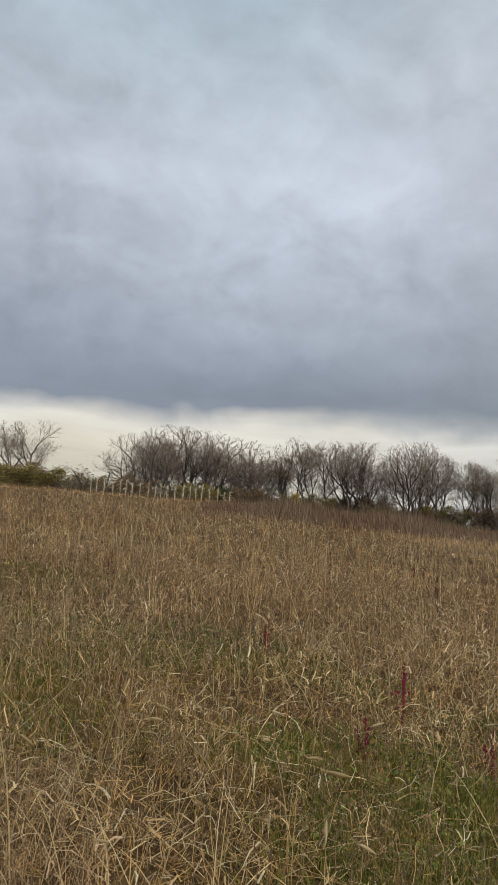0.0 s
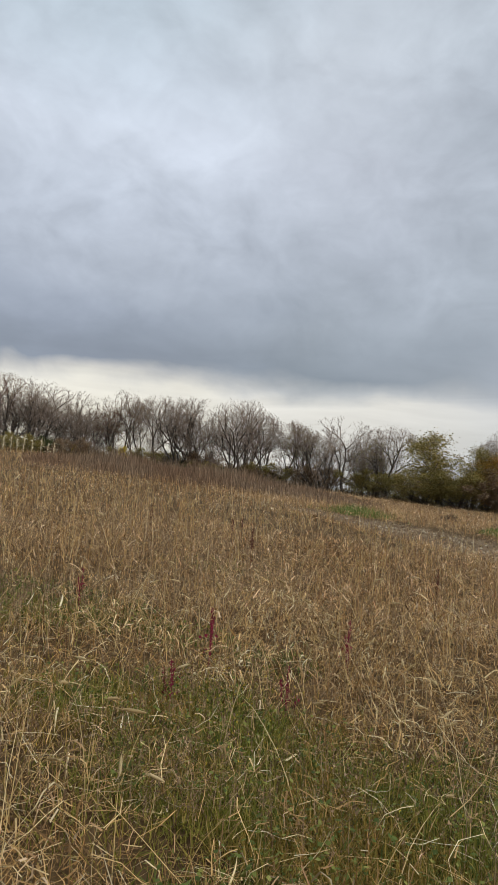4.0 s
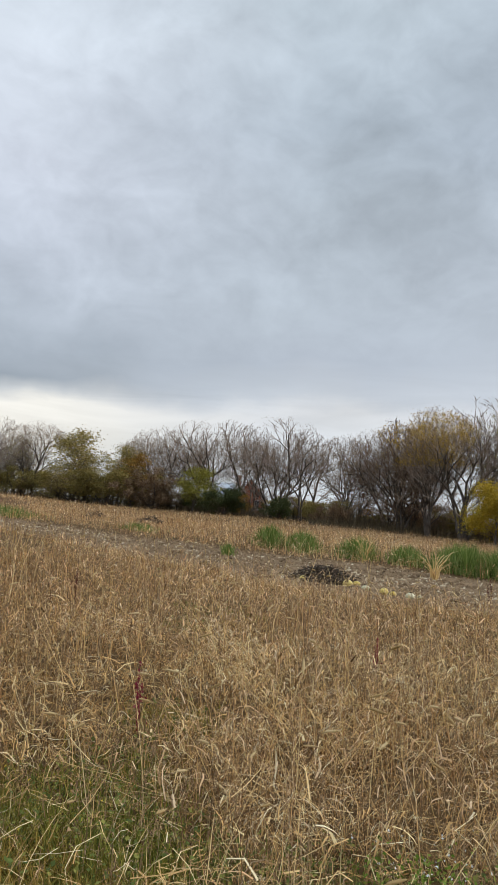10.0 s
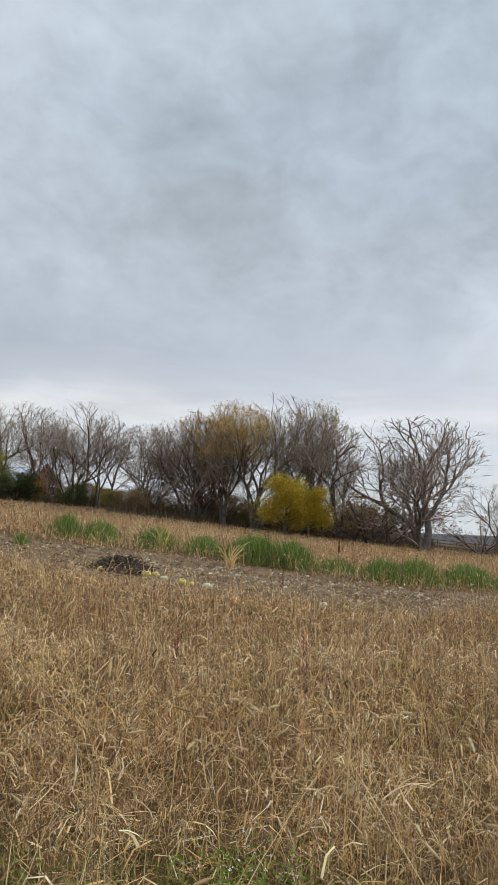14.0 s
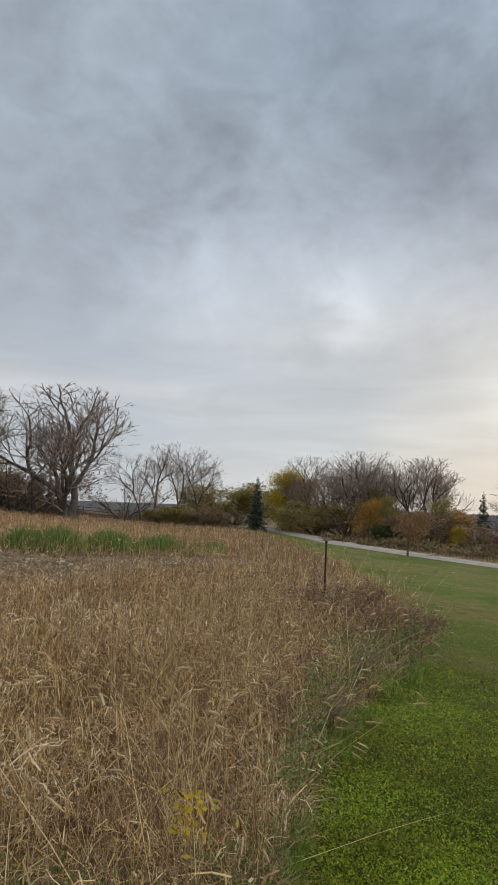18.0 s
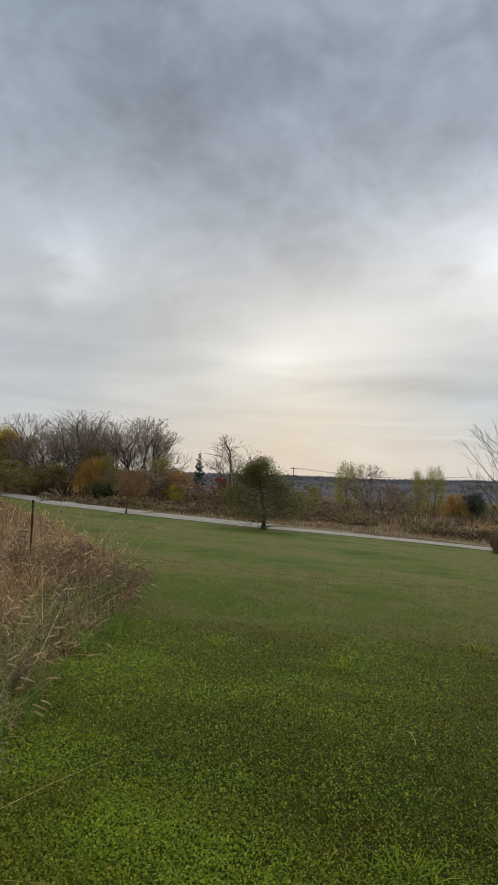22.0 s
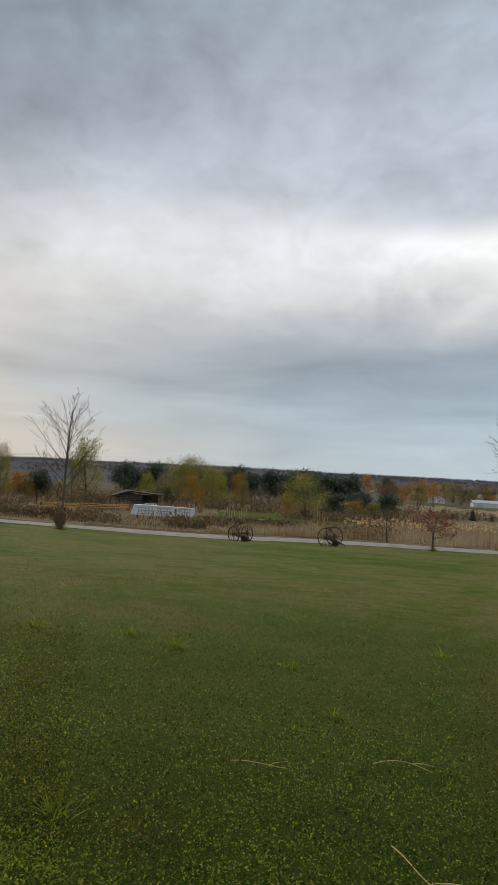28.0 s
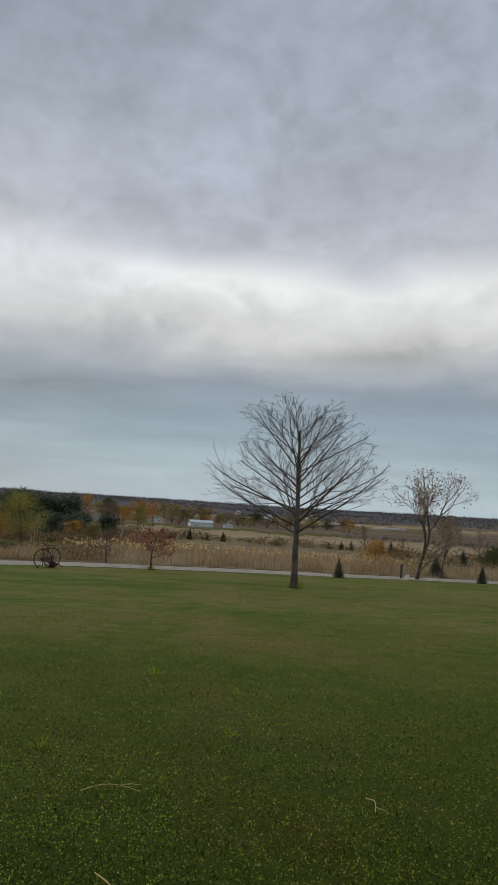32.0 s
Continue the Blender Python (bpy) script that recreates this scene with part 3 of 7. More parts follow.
# ---- grasses ----
def ribbons(rng_, x, y, z, heading, rise, length, width, curl, seg, sway=0.25):
    """Bent, tapering strips: they set out at a heading and a rise (radians) and bow over by curl at each step."""
    n = len(x)
    p = np.stack([x, y, z], 1)
    facing = heading + np.pi / 2 + rng_.uniform(-0.6, 0.6, n)
    side_ = np.stack([np.cos(facing), np.sin(facing), rng_.normal(0, 0.25, n)], 1) * (width / 2)[:, None]
    pts, el, hd = [p], rise.copy(), heading.copy()
    for q in range(seg):
        step = np.stack([np.cos(hd) * np.cos(el), np.sin(hd) * np.cos(el), np.sin(el)], 1)
        p = p + step * (length / seg)[:, None]
        pts.append(p)
        el = el - curl
        hd = hd + rng_.normal(0, sway, n)
    cols = []
    for q in range(seg):
        t = 1 - 0.55 * q / seg
        cols += [pts[q] - side_ * t, pts[q] + side_ * t]
    cols.append(pts[-1])
    k = 2 * seg + 1
    co_ = np.stack(cols, 1).reshape(-1, 3)
    tri = []
    for q in range(seg - 1):
        b = 2 * q
        tri += [[b, b + 1, b + 3], [b, b + 3, b + 2]]
    tri.append([2 * seg - 2, 2 * seg - 1, 2 * seg])
    f_ = (np.arange(n)[:, None, None] * k + np.array(tri)[None]).reshape(-1, 3)
    return co_, f_, pts


def scatter(rng_, n, az0, az1, d0, d1, power=1.0):
    """Random bearings and distances; power 2 is even over the ground, less crowds them near."""
    u = rng_.random(n)
    d = (d0 ** power + u * (d1 ** power - d0 ** power)) ** (1 / power)
    return rng_.uniform(az0, az1, n), d


def xy(az, d):
    return d * np.sin(np.radians(az)), d * np.cos(np.radians(az))


def patchy(x, y, size, shift=0.0):
    """Slow, uneven pattern over the ground, about 0 to 1."""
    u, v = x / size + shift, y / size - shift
    return np.clip(0.5 + 0.2 * (np.sin(u * 2.1 + np.sin(v * 1.7)) + np.sin(v * 2.7 + 1.3 * np.sin(u * 1.3 + 2)) + 0.6 * np.sin(u * 5.3 + v * 4.1) + 0.4 * np.sin(u * 9.7 - v * 8.3)), 0, 1)


def in_field(az, d):
    ok = (az < 82) | ((d > lawn_edge(az)) & (d < lawn_back(az)) & (az < 101.4))
    bed = (az > 16) & (az < 88) & (d > np.interp(az, BED_AZ, BED_NEAR)) & (d < np.interp(az, BED_AZ, BED_FAR))
    return ok & ~bed


def weed_height(az, d):
    """Knee-high in the field, waist-high along the lawn, lower where the soil shows."""
    h = np.interp(az, (40, 60, 78, 90, 97, 103), (1.0, 1.05, 1.2, 1.35, 1.45, 1.45))
    low = np.interp(az, (-24, -12, 2, 30, 46), (0.85, 0.8, 0.55, 0.58, 1.0))
    return h * np.interp(d, (1.0, 2.5, 5, 12, 40), (0.4, 0.72, 0.85, 1.0, 1.05)) * (low + (1 - low) * np.interp(d, (5.0, 9.0), (0.0, 1.0)))


def thick_at(d):
    return np.interp(d, (3, 6, 12, 25, 90), (1.0, 1.25, 1.8, 2.9, 7.5))


def stuff(name, co, f, mat, label, category):
    return tagged(new(name, mesh_of(name, co, f, mat)), label, category, kind="stuff")


def bits(rng_, n, az0, az1, d0, d1, power, keep=None):
    az, d = scatter(rng_, n, az0, az1, d0, d1, power)
    ok = in_field(az, d)
    if keep is not None:
        ok &= keep(*xy(az, d))
    az, d = az[ok], d[ok]
    x, y = xy(az, d)
    return az, d, x, y, len(d)


def lush(x, y):
    """Hollows where green weeds or bare mud show between the dead grass."""
    s = 0.0
    for az_, d_, r_ in ((13.0, 4.2, 0.75), (7.5, 4.8, 0.45), (17.5, 3.3, 0.6), (21.5, 3.5, 0.6), (26.5, 3.4, 0.55), (31.0, 3.2, 0.5), (1.5, 4.7, 0.4), (35.8, 3.1, 0.4), (-3.0, 7.6, 0.9), (16.0, 23.0, 2.0), (-17.5, 6.0, 0.9), (-17.0, 8.5, 1.3), (-15.5, 12.0, 1.8), (-13.5, 5.0, 0.5), (34.0, 4.3, 0.3), (38.0, 5.2, 0.3), (51.0, 3.0, 0.35), (58.0, 3.1, 0.45), (66.0, 2.9, 0.4), (74.0, 2.9, 0.4), (19.5, 18.0, 1.5), (24.0, 20.0, 1.5)):
        s = s + np.exp(-((x - d_ * math.sin(radians(az_))) ** 2 + (y - d_ * math.cos(radians(az_))) ** 2) / r_ ** 2)
    return s


def mud(x, y):
    return np.exp(-((x - 0.50) ** 2 / 0.12 + (y - 2.95) ** 2 / 0.06)) + np.exp(-((x - 0.1) ** 2 + (y - 3.9) ** 2) / 0.05)


def clear_of(rng_, x, y, how):
    """Thins out dead grass over hollows and bare mud."""
    return rng_.random(len(x)) > np.clip(how * lush(x, y) + 0.7 * mud(x, y), 0, 0.9)


rng = np.random.default_rng(5)
# upright stems
az, d, x, y, n = bits(rng, 66000, -24, 103.2, 1.0, 92, 0.48, lambda x, y: clear_of(rng, x, y, 0.72))
h = (0.26 + 0.40 * rng.random(n) ** 1.4) * weed_height(az, d) * (0.45 + 0.50 * patchy(x, y, 2.2) + 0.55 * patchy(x, y, 0.55, 3.0))
co, f, _ = ribbons(rng, x, y, ground(x, y), rng.uniform(0, 6.28, n), radians(90) - np.abs(rng.normal(0, 1, n)) * np.interp(az, (20, 60, 85), (0.48, 0.46, 0.72)), h, (0.0022 + 0.003 * rng.random(n)) * thick_at(d), rng.normal(0.1, 0.25, n), 2)
stuff("dry_stems", co, f, DRY, "brown and straw-coloured dry weed stems", "dry weeds")
# curled leaves hanging on the stems and lying between them
for count, d0, d1, power, seg, name, mat in ((76000, 0.9, 8, 1.1, 3, "straw_leaves", STRAW), (120000, 7, 92, 0.4, 2, "dry_grass_leaves", FIELD)):
    az, d, x, y, n = bits(rng, count, -24, 103.2, d0, d1, power, lambda x, y: ((patchy(x, y, 0.7, 9.0) > 0.40) | (np.hypot(x, y) > 9)) & ((np.arctan2(x, y) > 0.2) | (rng.random(len(x)) < 0.55)) & clear_of(rng, x, y, 0.9) & (rng.random(len(x)) > np.interp(np.degrees(np.arctan2(x, y)), (70, 82), (0.0, 0.6))))
    hi = weed_height(az, d) * (0.3 + 0.6 * patchy(x, y, 2.2) + 0.5 * patchy(x, y, 0.55, 3.0))
    z = ground(x, y) + rng.random(n) ** 1.4 * 0.40 * hi
    co, f, _ = ribbons(rng, x, y, z, rng.uniform(0, 6.28, n), rng.uniform(-0.3, 0.95, n), (0.06 + 0.22 * rng.random(n)) * np.interp(d, (3, 20, 90), (1, 1.15, 1.5)), (0.0024 + 0.011 * rng.random(n) ** 4) * thick_at(d), rng.uniform(0.1, 1.25, n) * 3 / seg, seg, 0.45)
    stuff(name, co, f, mat, "pale curled dead grass leaves, tangled", "dry grass")
# a mat of short broken blades over the soil, thicker along the bed
az, d, x, y, n = bits(rng, 90000, -24, 101, 1.5, 17, 1.15, lambda x, y: clear_of(rng, x, y, 0.45))
co, f, _ = ribbons(rng, x, y, ground(x, y) + rng.uniform(0.0, 0.09, n), rng.uniform(0, 6.28, n), rng.normal(0.15, 0.35, n), 0.05 + 0.13 * rng.random(n), (0.003 + 0.005 * rng.random(n) ** 2) * np.interp(d, (3, 8, 17), (1.0, 1.5, 2.4)), rng.normal(0.1, 0.4, n), 2, 0.5)
stuff("thatch", co, f, THATCH, "matted brown dead grass over the soil", "dead grass")
az = rng.uniform(17, 86, 7000)
d = np.interp(az, BED_AZ, BED_NEAR) * (1 + rng.normal(-0.005, 0.02, 7000))
x, y = xy(az, d)
co, f, _ = ribbons(rng, x, y, ground(x, y), rng.uniform(0, 6.28, 7000), rng.uniform(0.3, 1.4, 7000), (0.10 + 0.25 * rng.random(7000)) * (0.4 + 0.9 * patchy(x, y, 1.2)), 0.005 + 0.006 * rng.random(7000), rng.normal(0.2, 0.3, 7000), 2, 0.4)
stuff("bed_edge_weeds", co, f, DRY, "dead weeds along the edge of the bed", "dry weeds")
# straw lying flat in all directions, and a few long fallen stalks
az, d, x, y, n = bits(rng, 9500, -24, 100, 0.8, 9, 1.0)
co, f, _ = ribbons(rng, x, y, ground(x, y) + rng.uniform(0.02, 0.22, n), rng.uniform(0, 6.28, n), rng.normal(0.05, 0.25, n), 0.12 + 0.25 * rng.random(n), 0.0022 + 0.003 * rng.random(n), rng.normal(0.0, 0.3, n), 3, 0.5)
stuff("fallen_straw", co, f, STRAW, "bleached straw lying flat and tangled", "straw")
az, d, x, y, n = bits(rng, 420, -22, 98, 2.4, 13, 0.7, lambda x, y: clear_of(rng, x, y, 0.8))
co, f, _ = ribbons(rng, x, y, ground(x, y) + 0.08, rng.uniform(0, 6.28, n), rng.uniform(0.15, 0.6, n), 0.6 + 0.6 * rng.random(n), 0.0035 + 0.0025 * rng.random(n) + 0.0003 * d, rng.normal(0.02, 0.04, n), 4, 0.05)
stuff("leaning_stalks", co, f, PALE, "long bleached stalks leaning across the weeds", "dry stalks")
# broad withered blades, curled and pale
az, d, x, y, n = bits(rng, 15000, -24, 99, 2.2, 15, 0.7, lambda x, y: (patchy(x, y, 1.1, 9.0) > 0.38) & clear_of(rng, x, y, 0.9) & (rng.random(len(x)) < np.interp(np.degrees(np.arctan2(x, y)), (-10, 5, 25, 45, 70, 82), (0.35, 0.22, 0.35, 1.0, 0.9, 0.25))))
co, f, _ = ribbons(rng, x, y, ground(x, y) + rng.uniform(0.05, 0.5, n) * weed_height(az, d), rng.uniform(0, 6.28, n), rng.uniform(-0.3, 1.1, n), 0.10 + 0.22 * rng.random(n), (0.004 + 0.007 * rng.random(n) ** 2) * np.interp(d, (3, 15), (1.0, 1.8)), rng.uniform(0.2, 1.0, n), 4, 0.5)
stuff("withered_blades", co, f, CURLED, "broad curled tan grass blades among the stalks", "dry grass")
# long arching stalks: all over the field, and shorter ones close together by the lawn
for count, a0, a1, d0, d1, tallness, share in ((3000, -24, 103.2, 2.5, 24, 1.0, 1.0), (1100, 78, 98, 4.4, 14, 0.62, 1.5)):
    az, d, x, y, n = bits(rng, count, a0, a1, d0, d1, 0.6, lambda x, y: clear_of(rng, x, y, 0.75))
    co, f, pts = ribbons(rng, x, y, ground(x, y), rng.uniform(0, 6.28, n), rng.uniform(0.7, 1.45, n), tallness * (0.5 + 0.65 * rng.random(n)) * np.sqrt(weed_height(az, d)), 0.0042 * thick_at(d), rng.uniform(0.04, 0.22, n), 5, 0.08)
    stuff("arching_stalks", co, f, PALE, "long pale arching grass stalks", "dry grass")
    # bristly seed heads on most of them
    sel = rng.random(n) < share * np.interp(d, (3, 8, 24), (0.5, 0.42, 0.3)) * np.interp(az, (-24, 10, 40), (0.45, 0.6, 1.0))
    tip, way_ = pts[-1][sel], (pts[-1] - pts[-2])[sel]
    way_ /= np.linalg.norm(way_, axis=1)[:, None]
    way_[:, 2] -= 0.45
    way_ /= np.linalg.norm(way_, axis=1)[:, None]
    e1 = np.cross(way_, np.array([0.3, 0.2, 1.0]))
    e1 /= np.linalg.norm(e1, axis=1)[:, None]
    e2 = np.cross(way_, e1)
    m = len(tip)
    long_ = rng.uniform(0.06, 0.115, m)[:, None]
    rad_ = (rng.uniform(0.0055, 0.008, m) * np.interp(d[sel], (3, 10, 26), (1.0, 1.3, 2.0)))[:, None]
    rings = []
    for t, s in ((0.0, 0.4), (0.3, 1.0), (0.7, 0.85)):
        for q in range(5):
            a = q * 2 * np.pi / 5
            rings.append(tip + way_ * long_ * t + (e1 * math.cos(a) + e2 * math.sin(a)) * rad_ * s)
    rings.append(tip + way_ * long_ + np.array([0, 0, -0.008]))
    co = np.stack(rings, 1).reshape(-1, 3)
    tri = [[r * 5 + q, r * 5 + (q + 1) % 5, r * 5 + 5 + (q + 1) % 5] for r in range(2) for q in range(5)]
    tri += [[r * 5 + q, r * 5 + 5 + (q + 1) % 5, r * 5 + 5 + q] for r in range(2) for q in range(5)]
    tri += [[10 + q, 10 + (q + 1) % 5, 15] for q in range(5)]
    f = (np.arange(m)[:, None, None] * 16 + np.array(tri)[None]).reshape(-1, 3)
    hair = 60
    base = np.repeat(tip, hair, 0) + np.repeat(way_ * long_, hair, 0) * rng.random((m * hair, 1))
    aa = rng.uniform(0, 6.28, (m * hair, 1))
    spike = (np.repeat(e1, hair, 0) * np.cos(aa) + np.repeat(e2, hair, 0) * np.sin(aa)) * rng.uniform(0.009, 0.017, (m * hair, 1)) + np.repeat(way_, hair, 0) * 0.014
    thin = np.cross(spike, np.repeat(way_, hair, 0)) * 0.07
    co2 = np.stack([base - thin, base + thin, base + spike], 1).reshape(-1, 3)
    f = np.concatenate([f, np.arange(m * hair * 3).reshape(-1, 3) + len(co)])
    co = np.concatenate([co, co2])
    stuff("foxtail_heads", co, f, FOXTAIL, "straw-coloured bristly foxtail seed heads", "seed heads")
# dark dead weeds with small seed clusters
az, d, x, y, n = bits(rng, 9500, -24, 103.2, 3.0, 60, 0.6, lambda x, y: patchy(x, y, 3.1, 7.0) > 0.45)
h = (0.30 + 0.42 * rng.random(n)) * weed_height(az, d)
g0 = ground(x, y)
co, f, pts = ribbons(rng, x, y, g0, rng.uniform(0, 6.28, n), radians(88) - np.abs(rng.normal(0, 0.15, n)), h, 0.004 * thick_at(d), rng.normal(0, 0.05, n), 2)
rep = 5
c = np.repeat(np.stack([x, y, g0], 1), rep, 0) + (np.repeat(pts[-1] - pts[0], rep, 0)) * rng.uniform(0.45, 1.02, (n * rep, 1)) + rng.normal(0, 0.025, (n * rep, 3))
s = (rng.uniform(0.003, 0.008, n * rep) * np.repeat(np.interp(d, (3, 12, 60), (1, 1.6, 5)), rep))[:, None]
u = rng.normal(0, 1, (n * rep, 3))
v = rng.normal(0, 1, (n * rep, 3))
c2 = np.stack([c + u * s, c + v * s, c - u * s * 0.8], 1).reshape(-1, 3)
co = np.concatenate([co, c2])
f = np.concatenate([f, np.arange(n * rep * 3).reshape(-1, 3) + len(pts[0]) * 5])
stuff("dead_weeds", co, f, WEED, "dark brown dead weeds with seed clusters", "dead weeds")
# branching dead weeds: a stem, twigs at all heights, seeds on the twigs
az, d, x, y, n = bits(rng, 13000, -24, 101, 1.6, 16, 0.75, lambda x, y: (patchy(x, y, 1.4, 2.0) > 0.36) & ((np.arctan2(x, y) < 0.25) | (np.arctan2(x, y) > 1.3) | (rng.random(len(x)) < 0.6)))
h = (0.20 + 0.34 * rng.random(n)) * weed_height(az, d)
g0 = ground(x, y)
fat = np.interp(d, (3, 8, 16), (1.0, 1.6, 2.6))
co, f, pts = ribbons(rng, x, y, g0, rng.uniform(0, 6.28, n), radians(90) - np.abs(rng.normal(0, 0.28, n)), h, 0.0035 * fat, rng.normal(0, 0.12, n), 2)
rep = 9
t_ = rng.uniform(0.15, 1.0, (n * rep, 1))
at = np.repeat(pts[0], rep, 0) * (1 - t_) + np.repeat(pts[-1], rep, 0) * t_
co2, f2, tips = ribbons(rng, at[:, 0], at[:, 1], at[:, 2], rng.uniform(0, 6.28, n * rep), rng.uniform(0.2, 1.2, n * rep), np.repeat(h, rep) * rng.uniform(0.15, 0.38, n * rep), 0.0019 * np.repeat(fat, rep), rng.normal(0, 0.3, n * rep), 2)
end = np.repeat(tips[-1], 3, 0)
seed_at = end + (np.repeat(tips[1], 3, 0) - end) * rng.random((len(end), 1)) + rng.normal(0, 0.006, end.shape)
u, v = rng.normal(0, 1, seed_at.shape), rng.normal(0, 1, seed_at.shape)
s = (rng.uniform(0.002, 0.005, len(seed_at)) * np.repeat(np.repeat(fat, rep), 3))[:, None]
co3 = np.stack([seed_at + u * s, seed_at + v * s, seed_at - u * s * 0.8], 1).reshape(-1, 3)
f3 = np.arange(len(co3)).reshape(-1, 3)
stuff("branched_weeds", np.concatenate([co, co2, co3]), np.concatenate([f, f2 + len(co), f3 + len(co) + len(co2)]), WEED, "fine brown branching dead weeds with tiny seeds", "dead weeds")
# green growth close to the ground
az, d, x, y, n = bits(rng, 90000, -24, 96, 2.0, 14, 0.8, lambda x, y: (0.60 * patchy(x, y, 1.9, 3.0) + 0.6 * lush(x, y) > 0.53) & (mud(x, y) < 0.35))
co, f, _ = ribbons(rng, x, y, ground(x, y), rng.uniform(0, 6.28, n), rng.uniform(0.5, 1.5, n), 0.04 + 0.12 * rng.random(n) ** 1.5, (0.003 + 0.005 * rng.random(n)) * np.interp(d, (3, 14), (1, 2)), rng.uniform(0.0, 0.4, n), 2)
ok = rng.random(n) < np.interp(d, (5, 9, 14), (0.6, 0.35, 0.25))
at = np.stack([x, y, ground(x, y) + rng.uniform(0.02, 0.15, n)], 1)[ok]
u = rng.normal(0, 1, at.shape) * [1, 1, 0.5]
v = np.cross(u, rng.normal(0, 0.3, at.shape) + [0, 0, 1])
s = (rng.uniform(0.006, 0.017, n) * np.interp(d, (4, 14), (1.0, 2.2)))[ok][:, None]
u, v = u / np.linalg.norm(u, axis=1)[:, None] * s, v / np.linalg.norm(v, axis=1)[:, None] * s * 0.7
# low fresh growth filling the green hollows
az2, d2, x2, y2, n2 = bits(rng, 150000, -20, 42, 2.0, 7.5, 0.9, lambda x, y: rng.random(len(x)) < 0.85 * lush(x, y) * (0.25 + patchy(x, y, 0.5, 1.0)))
c2, f2, _ = ribbons(rng, x2, y2, ground(x2, y2), rng.uniform(0, 6.28, n2), rng.uniform(0.4, 1.5, n2), 0.03 + 0.13 * rng.random(n2) ** 1.6, 0.003 + 0.005 * rng.random(n2), rng.uniform(0.0, 0.5, n2), 2)
stuff("hollow_grass", c2, f2, HOLLOW, "low olive-green grass and moss in the hollows", "grass")
# dots of yellow flowers over the green hollows
m = 260
fa, fd = np.concatenate([rng.normal(13, 3.2, m), rng.uniform(-8, 34, 120)]), np.concatenate([rng.normal(4.6, 0.55, m), rng.uniform(3.0, 6.0, 120)])
fx, fy = xy(fa, fd)
c = np.stack([fx, fy, ground(fx, fy) + rng.uniform(0.10, 0.30, len(fx))], 1)
p_, q_ = rng.normal(0, 1, c.shape), rng.normal(0, 1, c.shape)
p_, q_ = [k_ / np.linalg.norm(k_, axis=1)[:, None] * rng.uniform(0.004, 0.0075, (len(c), 1)) for k_ in (p_, q_)]
stuff("yellow_flowers", np.stack([c - p_, c + q_, c + p_, c - q_], 1).reshape(-1, 3), np.arange(len(c) * 4).reshape(-1, 4), LEAF["yellow"], "tiny yellow flowers on low green weeds", "flowers")
stuff("weed_leaves", np.stack([at - u, at + v, at + u * 1.1, at - v], 1).reshape(-1, 3), np.arange(len(at) * 4).reshape(-1, 4), SEDGE, "small broad green weed leaves near the soil", "weeds")
stuff("green_undergrowth", co, f, SEDGE, "fresh green grass among the dead stalks", "grass")
# golden grass behind the bed, and the tall green clumps at its far edge
az, d = scatter(rng, 60000, 14, 88, 24, 88, 1.1)
ok = in_field(az, d) & (d > np.interp(az, BED_AZ, BED_FAR) + 2)
az, d = az[ok], d[ok]
x, y = xy(az, d)
n = len(d)
co, f, _ = ribbons(rng, x, y, ground(x, y), rng.uniform(0, 6.28, n), radians(75) - np.abs(rng.normal(0, 0.4, n)), (0.14 + 0.26 * rng.random(n)) * (0.5 + 0.9 * patchy(x, y, 3.0)), 0.0023 * thick_at(d), rng.normal(0.2, 0.25, n), 2)
stuff("golden_grass", co, f, GOLDEN, "golden dry grass beyond the tilled bed", "dry grass")
parts_ = []
for a0, dd, wa, wd, hh, cnt in ((34.5, 30, 1.4, 1.5, 0.35, 500), (45.0, 27, 1.0, 1.2, 0.85, 900), (47.6, 26.5, 1.3, 1.4, 0.75, 900), (52.0, 25.5, 1.5, 1.4, 0.75, 1000), (55.8, 25, 1.4, 1.2, 0.7, 800), (60.0, 24, 2.2, 1.3, 0.95, 2200), (62.8, 23.5, 1.6, 1.2, 0.9, 1400), (66.5, 23.5, 1.8, 1.0, 0.45, 700), (70.0, 23, 1.5, 1.2, 0.7, 900), (72.6, 24, 1.8, 1.4, 0.8, 1100), (76.5, 26, 2.0, 1.5, 0.75, 1000), (80.5, 29, 2.0, 1.5, 0.7, 900), (84.5, 32, 1.5, 2.0, 0.5, 500), (41.6, 20.5, 0.45, 0.3, 0.4, 200), (24.0, 33, 3.0, 2.0, 0.5, 700)):
    az, d = rng.normal(a0, wa * 0.5, cnt), rng.normal(dd, wd * 0.5, cnt)
    x, y = xy(az, d)
    bell = np.exp(-((az - a0) / wa) ** 2 * 1.5)
    co, f, _ = ribbons(rng, x, y, ground(x, y), rng.uniform(0, 6.28, cnt), rng.uniform(0.95, 1.55, cnt), hh * (0.55 + 0.5 * bell) * rng.uniform(0.6, 1.15, cnt), np.full(cnt, 0.022), rng.uniform(0.02, 0.3, cnt), 3)
    parts_.append((co, f))
co, f, k_ = [], [], 0
for c, t in parts_:
    co.append(c)
    f.append(t + k_)
    k_ += len(c)
stuff("green_grass_clumps", np.concatenate(co), np.concatenate(f), CLUMP, "tall fresh green grass clumps beside the bed", "grass")
